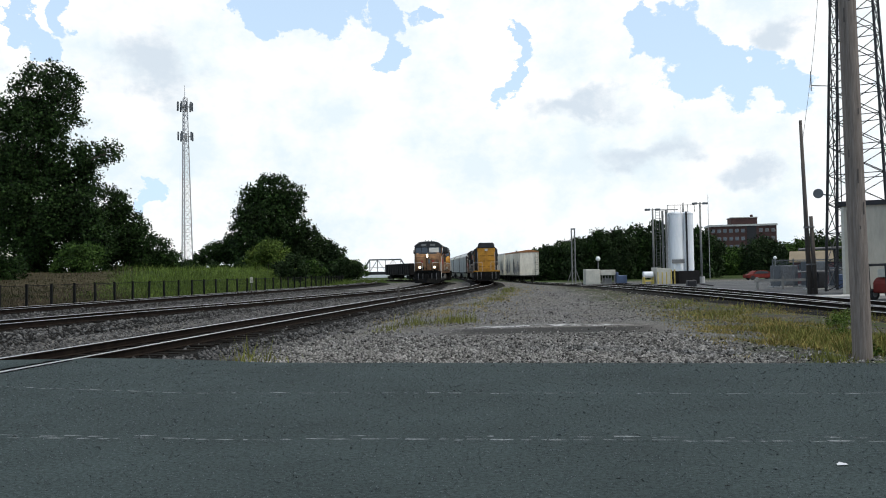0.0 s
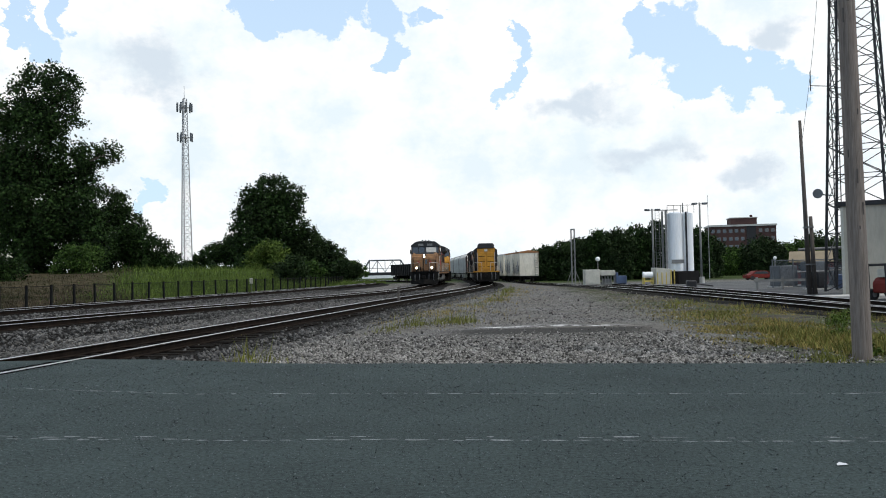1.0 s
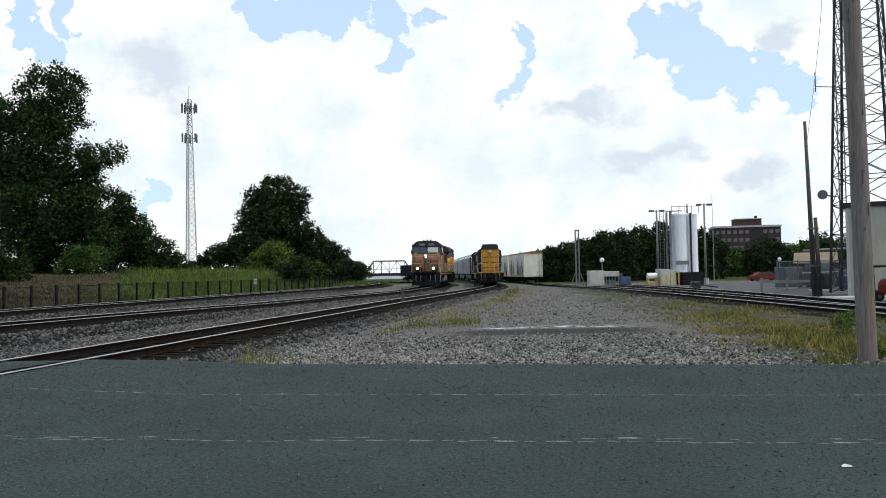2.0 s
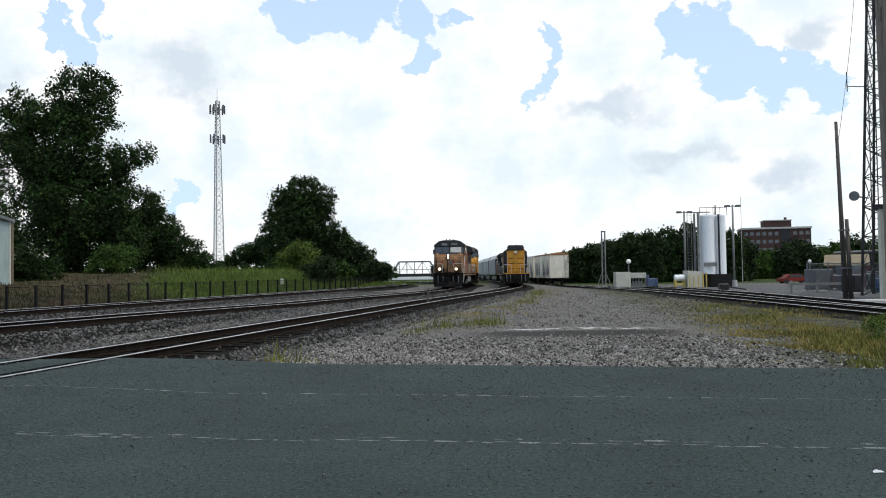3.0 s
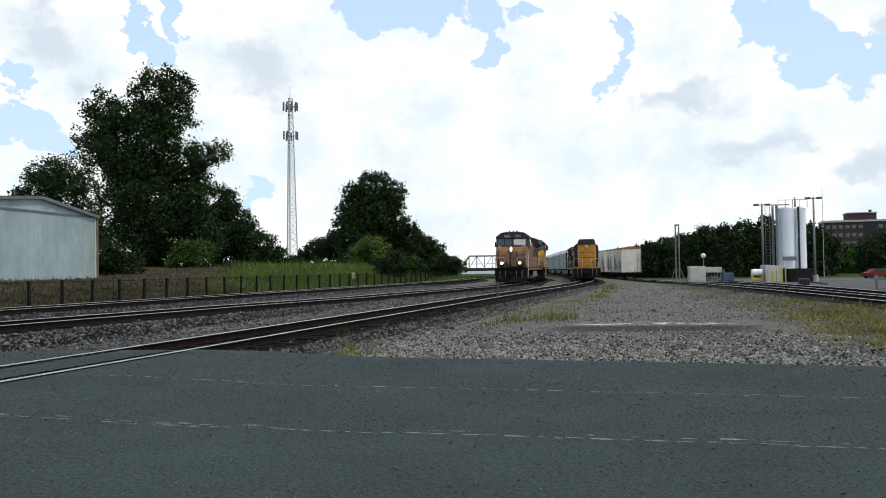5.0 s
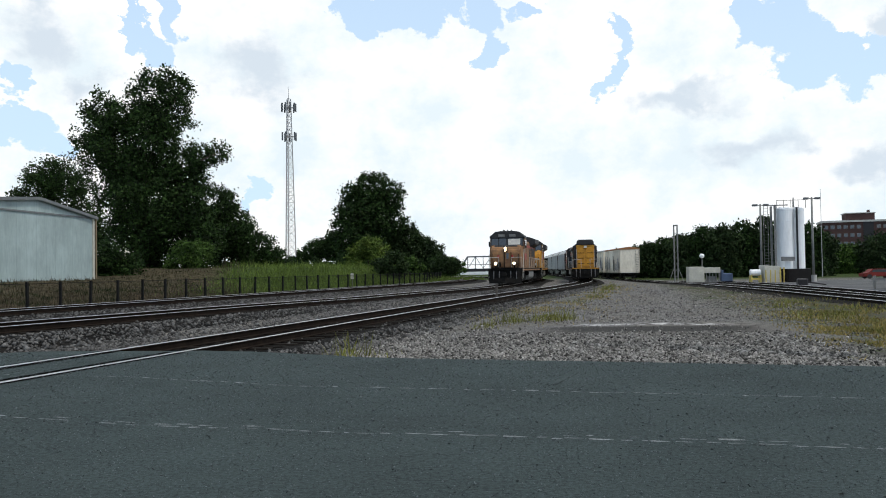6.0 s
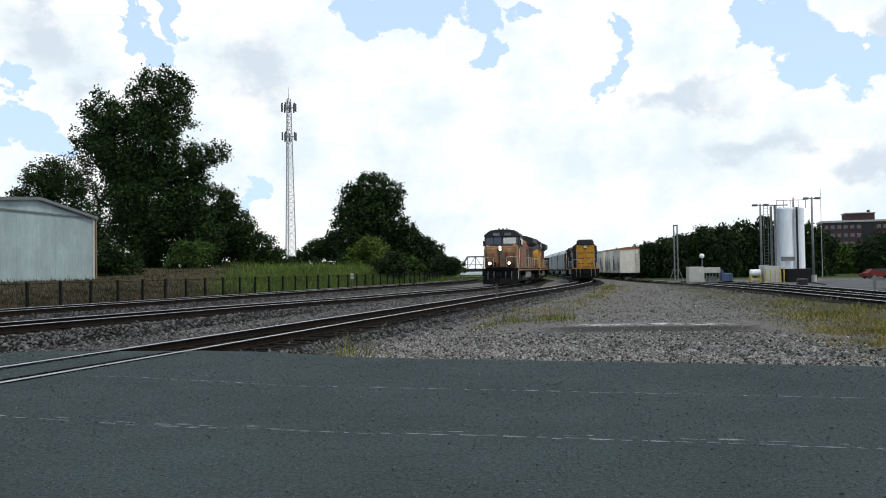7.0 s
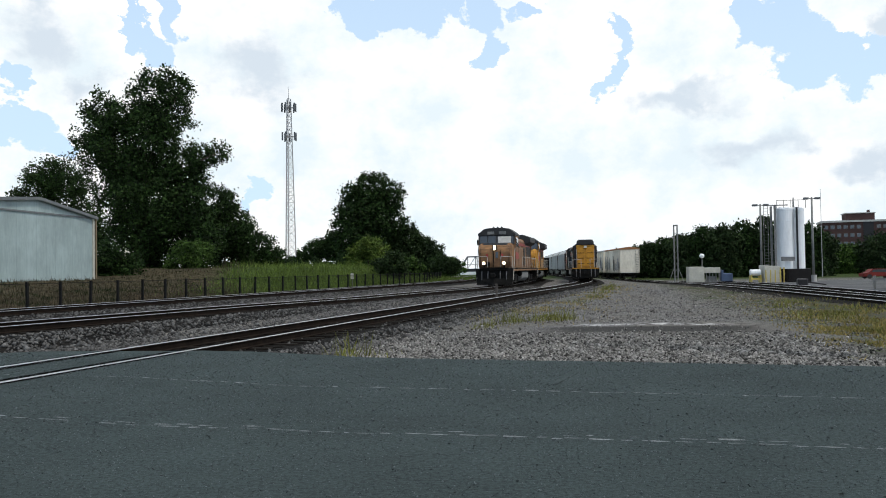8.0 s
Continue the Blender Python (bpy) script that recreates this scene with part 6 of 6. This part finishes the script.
    tube(bm, (-0.55, 0, 1.0), (0.45, 0, 1.0), 0.34, 0.34, 16)
    part("drum", bm, WHITETANK, tk, "", True).data.shade_flat()
    bm = bmesh.new()
    for x in (-0.5, 0.4):
        box(bm, x - 0.06, x + 0.06, -0.45, 0.45, 0, 0.75)
    box(bm, -0.6, 0.5, -0.5, -0.4, 0.3, 0.45)
    part("cradle", bm, YELLOWSAFE, tk, "yellow steel cradle")
    # white equipment box with a globe lamp
    x, y = 15.55, 90.0
    z = float(land(x, y))
    eq = thing("equipment_box", Matrix.Translation((x, y, z)), "white equipment cabinet with pipes on a skid", "cabinet")
    bm = bmesh.new()
    box(bm, -1.5, 0.1, -0.8, 0.8, 0.1, 1.72)
    bevelled(bm, 0.03)
    part("cabinet_body", bm, CREAM, eq)
    bm = bmesh.new()
    box(bm, 0.15, 1.75, -0.6, 0.6, 1.05, 1.62)
    bevelled(bm, 0.03)
    part("upper_tank", bm, CREAM, eq)
    bm = bmesh.new()
    for k in range(5):
        tube(bm, (0.35 + 0.32 * k, -0.5, 0.1), (0.35 + 0.32 * k, -0.5, 1.05), 0.05, 0.05, 6)
    box(bm, 0.2, 1.8, -0.55, 0.5, 0.05, 0.18)
    box(bm, 0.5, 1.4, -0.4, 0.4, 0.2, 0.7)
    part("pipework", bm, GREYPAINT, eq)
    bm = bmesh.new()
    box(bm, -1.35, -0.15, -0.82, -0.803, 0.25, 1.55)
    part("cabinet_door", bm, CREAM, eq)
    bm = bmesh.new()
    box(bm, 2.0, 3.0, -0.5, 0.5, 0.15, 1.0)
    box(bm, 1.85, 2.1, -0.5, 0.5, 0.15, 1.35)
    bevelled(bm, 0.05)
    part("generator", bm, BLUEPAINT, eq, "blue generator")
    gl = thing("globe_lamp", Matrix.Translation((x + 0.2, y + 1.0, z)), "white globe lamp on a short pole", "lamp")
    bm = bmesh.new()
    tube(bm, (0, 0, 0), (0, 0, 2.55), 0.05, 0.05, 8)
    part("pole", bm, GREYPAINT, gl)
    bm = bmesh.new()
    ball(bm, (0, 0, 2.85), 0.26, 14)
    part("globe", bm, GLOBE, gl, "white glass globe", True)


def build_brick_block():
    """Five-storey brick block with a set-back top floor."""
    y = 350.0
    m = pose(107.6, y, 0, 0, 0, -10)
    b = thing("apartment_block", m, "red-brown brick apartment block far behind trees", "building")
    w, d, h = 26.6, 16.0, 18.0
    bm = bmesh.new()
    box(bm, 0, w, 0, d, -2, h)
    part("wall", bm, BRICK, b, "red-brown brick wall")
    bm = bmesh.new()
    box(bm, -0.35, w + 0.35, -0.35, d + 0.35, h, h + 0.75)
    part("cornice", bm, CONCRETE, b, "pale cornice")
    bm = bmesh.new()
    box(bm, 9.2, 19.8, 4, d - 2, h + 0.75, h + 3.6)
    part("top_floor", bm, BRICK, b)
    bm = bmesh.new()
    box(bm, 8.9, 20.1, 3.7, d - 1.7, h + 3.6, h + 3.95)
    part("top_roof", bm, CONCRETE, b)
    bm = bmesh.new()
    box(bm, 17.4, 18.4, 6, 7, h + 3.95, h + 5.0)
    part("vent", bm, BRICK, b)
    bm = bmesh.new()
    box(bm, w * 0.56, w * 0.70, -0.18, 0.0, -2, h)
    part("recessed_bay", bm, TOWERDARK, b, "dark glazed bay")
    bm = bmesh.new()
    box(bm, -0.75, 0.75, -0.05, 0.06, -0.75, 0.75)
    frame_mesh = mesh_of("window", bm, GREYPAINT)
    bm = bmesh.new()
    box(bm, -0.62, 0.62, -0.09, -0.05, -0.62, 0.62)
    pane_mesh = mesh_of("pane", bm, GLASS)
    for row in range(5):
        for k in range(11):
            x = 1.4 + k * 2.38
            if w * 0.55 < x < w * 0.71:
                continue
            for onside in (False, True):
                if onside and k > 5:
                    continue
                ob = new("window", frame_mesh)
                ob.parent = b
                zc = h - 1.9 - 3.3 * row
                ob.matrix_basis = pose(-0.0, 1.6 + k * 2.5, zc, 0, 0, -90) if onside else pose(x, 0, zc)
                pn = new("pane", pane_mesh)
                pn.parent = ob


def build_radio_tower():
    t = thing("radio_tower", pose(23.2, 47.5, float(land(23.2, 47.5)), 0, 0, 0), "big dark square lattice radio tower", "tower")
    lattice(t, 36.0, 2.34, 0.55, 4, 22, 0.085, 0.026, TOWERDARK, radians(10.5))
    bm = bmesh.new()
    for k in range(110):
        box(bm, -1.98, -1.62, -1.20, -1.17, 0.3 + 0.3 * k, 0.32 + 0.3 * k)
    for x in (-1.98, -1.62):
        box(bm, x - 0.02, x + 0.02, -1.21, -1.16, 0.2, 33)
    part("ladder", bm, TOWERDARK, t)
    bm = bmesh.new()
    tube(bm, (-2.62, -0.5, 5.5), (-2.70, -0.72, 5.5), 0.10, 0.27, 18)
    tube(bm, (-2.70, -0.72, 5.5), (-2.73, -0.80, 5.5), 0.27, 0.25, 18)
    tube(bm, (-2.6, -0.5, 5.5), (-1.5, 0.2, 5.45), 0.04, 0.04, 6)
    part("drum_antenna", bm, ANTENNA, t, "grey drum antenna")
    bm = bmesh.new()
    tube(bm, (-1.9, -0.5, 11.6), (-2.9, -0.7, 11.6), 0.025, 0.025, 5)
    tube(bm, (-2.9, -0.7, 11.3), (-2.9, -0.7, 12.4), 0.03, 0.03, 5)
    part("whip_antenna", bm, TOWERDARK, t)


def build_yard_right():
    # beige metal building by the siding
    m = pose(17.68, 38.0, float(land(18, 38)), 0, 0, -27)
    b = thing("metal_building", m, "beige ribbed metal building with a dark roof edge", "building")
    bm = bmesh.new()
    box(bm, 0, 14, 0, 6.0, -0.2, 4.15)
    part("wall", bm, BEIGE, b)
    for k in range(30):
        bm = bmesh.new()
        box(bm, 0.25 + 0.46 * k, 0.31 + 0.46 * k, -0.025, 0.0, 0.0, 4.05)
        part("cladding_rib", bm, BEIGE, b)
    bm = bmesh.new()
    box(bm, -0.12, 14.1, -0.12, 6.1, 4.15, 4.36)
    part("roof_edge", bm, TOWERDARK, b, "dark roof edge")
    bm = bmesh.new()
    box(bm, -0.03, 0.09, -0.04, -0.026, 0, 4.1)
    part("corner_trim", bm, CREAM, b, "pale corner trim")
    # kerb and pad in front
    bm = bmesh.new()
    box(bm, 16.2, 40, 36.2, 37.6, -0.2, 0.12)
    bevelled(bm, 0.03)
    solid("concrete_pad", bm, CONCRETE, "pale concrete pad before the metal building", "kerb", "structure")
    # small forklift
    fm = pose(18.05, 34.6, float(land(18, 34.6)), 0, 0, 18)
    fk = thing("forklift", fm, "small red forklift with a black roll cage", "forklift")
    bm = bmesh.new()
    prism(bm, [(-0.55, 0.3), (-0.55, 0.75), (-0.35, 0.95), (0.55, 0.95), (0.75, 0.75), (0.75, 0.3)], "y", -0.45, 0.45)
    bevelled(bm, 0.06)
    part("body", bm, REDPAINT, fk, "red body")
    bm = bmesh.new()
    for y in (-0.45, 0.45):
        tube(bm, (-0.68, y, 0.3), (-0.72, y, 1.45), 0.05, 0.05, 6)
        tube(bm, (-0.72, y, 1.45), (0.85, y, 1.5), 0.05, 0.05, 6)
        tube(bm, (0.85, y, 1.5), (0.9, y, 0.3), 0.05, 0.05, 6)
    for x in (-0.72, 0.85):
        tube(bm, (x, -0.45, 1.47), (x, 0.45, 1.47), 0.05, 0.05, 6)
    part("roll_cage", bm, RUBBER, fk, "black roll cage")
    for x, r in ((-0.45, 0.24), (0.55, 0.32)):
        for y in (-0.5, 0.5):
            bm = bmesh.new()
            tube(bm, (x, y - 0.1, r), (x, y + 0.1, r), r, r, 16)
            ty = part("tyre", bm, RUBBER, fk)
            bm = bmesh.new()
            tube(bm, (x, y - 0.11, r), (x, y + 0.11, r), r * 0.5, r * 0.5, 12)
            part("rim", bm, GREYPAINT, ty)
    bm = bmesh.new()
    tube(bm, (0.42, 0, 1.45), (0.42, 0, 2.55), 0.06, 0.06, 8)
    box(bm, 0.1, 0.75, -0.1, 0.1, 2.5, 2.62)
    part("exhaust_mast", bm, RUBBER, fk)
    bm = bmesh.new()
    box(bm, -0.5, -0.2, -0.2, 0.2, 0.95, 1.3)
    part("seat", bm, CREAM, fk)
    # low maroon building with a tan roof
    m = pose(27.6, 68.0, float(land(28, 68)), 0, 0, -23)
    b = thing("maroon_building", m, "low maroon building with a tan roof", "building")
    bm = bmesh.new()
    box(bm, 0, 5.4, 0, 5, 0, 1.75)
    part("wall", bm, MAROON, b)
    bm = bmesh.new()
    prism(bm, [(-0.4, 1.75), (-0.4, 1.85), (2.5, 2.7), (5.4, 1.85), (5.4, 1.75)], "x", -0.3, 3.0)
    part("roof", bm, TANROOF, b, "tan sheet roof")
    bm = bmesh.new()
    box(bm, -0.02, 5.42, -0.03, 0.0, 0.95, 1.1)
    part("pale_band", bm, CREAM, b)
    for k in range(4):
        bm = bmesh.new()
        box(bm, 0.4 + 1.3 * k, 1.2 + 1.3 * k, -0.05, -0.01, 1.18, 1.6)
        part("window", bm, GLASS, b)
    # chain-link enclosure
    fe = thing("chain_link_fence", Matrix(), "grey chain-link enclosure round yard equipment", "fence")
    pts = [(21.9, 57.4), (23.1, 56.9), (24.3, 56.4), (25.5, 55.9), (26.7, 55.4), (27.9, 54.9)]
    bm = bmesh.new()
    for a, c in zip(pts, pts[1:]):
        za, zc = float(land(*a)), float(land(*c))
        for k in range(24):
            for s in (0, 1):
                t0, t1 = k / 24, (k + (5 if s else -5)) / 24
                t1 = min(1, max(0, t1))
                p0 = (a[0] + (c[0] - a[0]) * t0, a[1] + (c[1] - a[1]) * t0, za + 0.05)
                p1 = (a[0] + (c[0] - a[0]) * t1, a[1] + (c[1] - a[1]) * t1, za + 1.85)
                tube(bm, p0, p1, 0.006, 0.006, 3, False)
        tube(bm, (*a, za + 1.85), (*c, zc + 1.85), 0.03, 0.03, 6)
    part("wire_mesh", bm, ANTENNA, fe, "grey wire mesh")
    for a in pts:
        bm = bmesh.new()
        tube(bm, (*a, float(land(*a)) - 0.1), (*a, float(land(*a)) + 1.95), 0.045, 0.045, 8)
        part("post", bm, ANTENNA, fe)
    # plant inside it
    for k, (x, y, w, h, mat, label) in enumerate(((23.2, 58.8, 1.6, 1.5, ANTENNA, "dark grey steel equipment cabinet"), (25.0, 58.2, 1.3, 1.75, ANTENNA, "dark grey equipment cabinet"),
                                               (26.8, 57.5, 1.8, 1.3, ANTENNA, "low dark grey equipment cabinet"), (22.3, 51.5, 0.8, 1.1, TOWERDARK, "dark steel pump unit"), (23.8, 50.6, 0.9, 0.9, BLUEPAINT, "blue steel pump unit on a plinth"))):
        e = thing("equipment_cabinet", pose(x, y, float(land(x, y)), 0, 0, 20), label, "cabinet", "yard equipment")
        bm = bmesh.new()
        box(bm, -w / 2, w / 2, -0.5, 0.5, 0.08, h)
        bevelled(bm, 0.05)
        part("body", bm, mat, e)
        bm = bmesh.new()
        box(bm, -w / 2 + 0.1, w / 2 - 0.1, -0.53, -0.502, 0.2, h - 0.15)
        part("door", bm, mat, e)
        bm = bmesh.new()
        box(bm, -w / 2 - 0.1, w / 2 + 0.1, -0.6, 0.6, 0.0, 0.08)
        part("plinth", bm, CONCRETE, e)
    # pipe portal
    x, y = 24.6, 54.0
    z = float(land(x, y))
    pp = thing("pipe_rack", pose(x, y, z, 0, 0, 0), "dark steel pipe rack", "frame")
    for dx in (-1.6, 0.0, 1.4):
        bm = bmesh.new()
        tube(bm, (dx, 0, 0), (dx, 0, 2.7), 0.06, 0.06, 8)
        part("post", bm, TOWERDARK, pp)
    for zz, r in ((2.65, 0.09), (1.2, 0.05)):
        bm = bmesh.new()
        tube(bm, (-2.3, 0, zz - 0.15), (1.8, 0, zz), r, r, 8)
        part("pipe", bm, WIRE, pp)
    # globe lamp and gate posts at the enclosure
    x, y = 22.8, 59.8
    gl = thing("globe_lamp", Matrix.Translation((x + 0.2, y, float(land(x, y)))), "white globe lamp on a short pole", "lamp")
    bm = bmesh.new()
    tube(bm, (0, 0, 0), (0, 0, 1.95), 0.05, 0.05, 8)
    part("pole", bm, GREYPAINT, gl)
    bm = bmesh.new()
    ball(bm, (0, 0, 2.06), 0.13, 12)
    part("globe", bm, GLOBE, gl, "", True)
    gt = thing("barrier", Matrix.Translation((19.6, 53.0, float(land(19.6, 53)))), "pale horizontal barrier rails on posts", "barrier")
    for k in range(3):
        bm = bmesh.new()
        box(bm, -0.45 + 1.6 * k, -0.33 + 1.6 * k, -0.05, 0.05, 0, 0.8)
        part("post", bm, GREYPAINT, gt)
    bm = bmesh.new()
    box(bm, -0.6, 3.4, -0.08, -0.055, 0.5, 0.66)
    part("rail", bm, GREYPAINT, gt)
    # switch stand by the turnout
    x, y = 17.7, 62.5
    st = thing("switch_stand", Matrix.Translation((x, y, float(land(x, y)))), "low dark switch stand beside the turnout", "switch stand")
    bm = bmesh.new()
    box(bm, -0.3, 0.4, -0.3, 0.3, 0, 0.55)
    bevelled(bm, 0.08)
    part("case", bm, TOWERDARK, st)
    bm = bmesh.new()
    tube(bm, (0.3, 0, 0.3), (1.6, -0.3, 0.1), 0.05, 0.05, 6)
    part("rod", bm, TOWERDARK, st)
    # red car far across the yard
    cx, cy = 44.6, 122.0
    car = thing("car", pose(cx, cy, float(land(cx, cy)), 0, 0, 4), "red parked car across the yard", "car")
    bm = bmesh.new()
    prism(bm, [(-2.2, 0.3), (-2.2, 0.75), (-1.5, 0.85), (-0.9, 1.35), (0.8, 1.35), (1.4, 0.9), (2.2, 0.8), (2.2, 0.3)], "y", -0.85, 0.85)
    bevelled(bm, 0.08, 2)
    part("body", bm, REDPAINT, car)
    for s in (-1, 1):
        bm = bmesh.new()
        prism(bm, [(-1.25, 0.9), (-0.8, 1.27), (0.72, 1.27), (1.15, 0.92)], "y", s * 0.855 - 0.008, s * 0.855 + 0.008)
        part("window", bm, GLASS, car)
        for x in (-1.4, 1.4):
            bm = bmesh.new()
            tube(bm, (x, s * 0.72, 0.32), (x, s * 0.88, 0.32), 0.32, 0.32, 14)
            part("wheel", bm, RUBBER, car)


def build_litter():
    bm = bmesh.new()
    v = [bm.verts.new(c) for c in ((2.82, 6.25, 0.006), (2.89, 6.24, 0.012), (2.90, 6.28, 0.010), (2.86, 6.31, 0.016), (2.83, 6.29, 0.008))]
    bm.faces.new(v)
    lo = [bm.verts.new(p.co - Vector((0, 0, 0.003))) for p in v]
    bm.faces.new(lo[::-1])
    solid("paper_scrap", bm, PAPER, "crumpled white scrap of paper on the asphalt", "litter")
    s = thing("marker_post", Matrix.Translation((-17.6, 72.0, float(land(-17.6, 72)))), "small white marker on a post by the fence", "sign")
    bm = bmesh.new()
    tube(bm, (0, 0, 0), (0, 0, 1.1), 0.03, 0.03, 6)
    part("post", bm, WIRE, s)
    bm = bmesh.new()
    box(bm, -0.14, 0.14, -0.05, -0.03, 0.75, 1.25)
    part("plate", bm, CREAM, s, "white plate")
    s = thing("rail_marker", Matrix.Translation((-3.05, 45.5, float(land(-3.05, 45.5)))), "short grey stake beside the near track", "stake")
    bm = bmesh.new()
    box(bm, -0.06, 0.06, -0.06, 0.06, -0.1, 0.95)
    part("stake", bm, DARKPOLE, s)


build_ground()
build_trains()
build_fence()
build_shed()
build_phone_mast()
build_bridge()
build_poles()
build_silos()
build_brick_block()
build_radio_tower()
build_yard_right()
build_plants()
build_litter()
build_stones()
build_grit()
build_track(1, near_line, near_top, 2.0, 255, "near main track on dark ballast, sunk in the road", (14, 92), True, 1.75)
build_track(2, middle_line, middle_top, 2.0, 255, "middle main track with the moving train", (14, 85))
build_track(3, far_line, far_top, 2.0, 200, "far main track beside the fence", (24, 85))
build_track(4, siding, siding_top, 2.0, 230, "siding beside the paved yard", (14, 85))
build_track(5, turnout, lambda y: siding_top(y) + 0.012, 14.0, 118, "track turning off into the yard", (22, 70), True)


def motions():
    """The train rolls nearer along the middle track; its axles turn with it."""
    for ob, axles, setback, length, r in moving:
        walk(ob, [(t, on_line(middle_line, middle_top, d + setback, length)) for t, d in NOSE])
        for ax in axles:
            base = ax.matrix_basis.translation.copy()
            walk(ax, [(0.25 * k, Matrix.Translation(base) @ Matrix.Rotation((NOSE[0][1] - float(np.interp(0.25 * k, [p[0] for p in NOSE], [p[1] for p in NOSE]))) / r, 4, "X")) for k in range(33)])


motions()
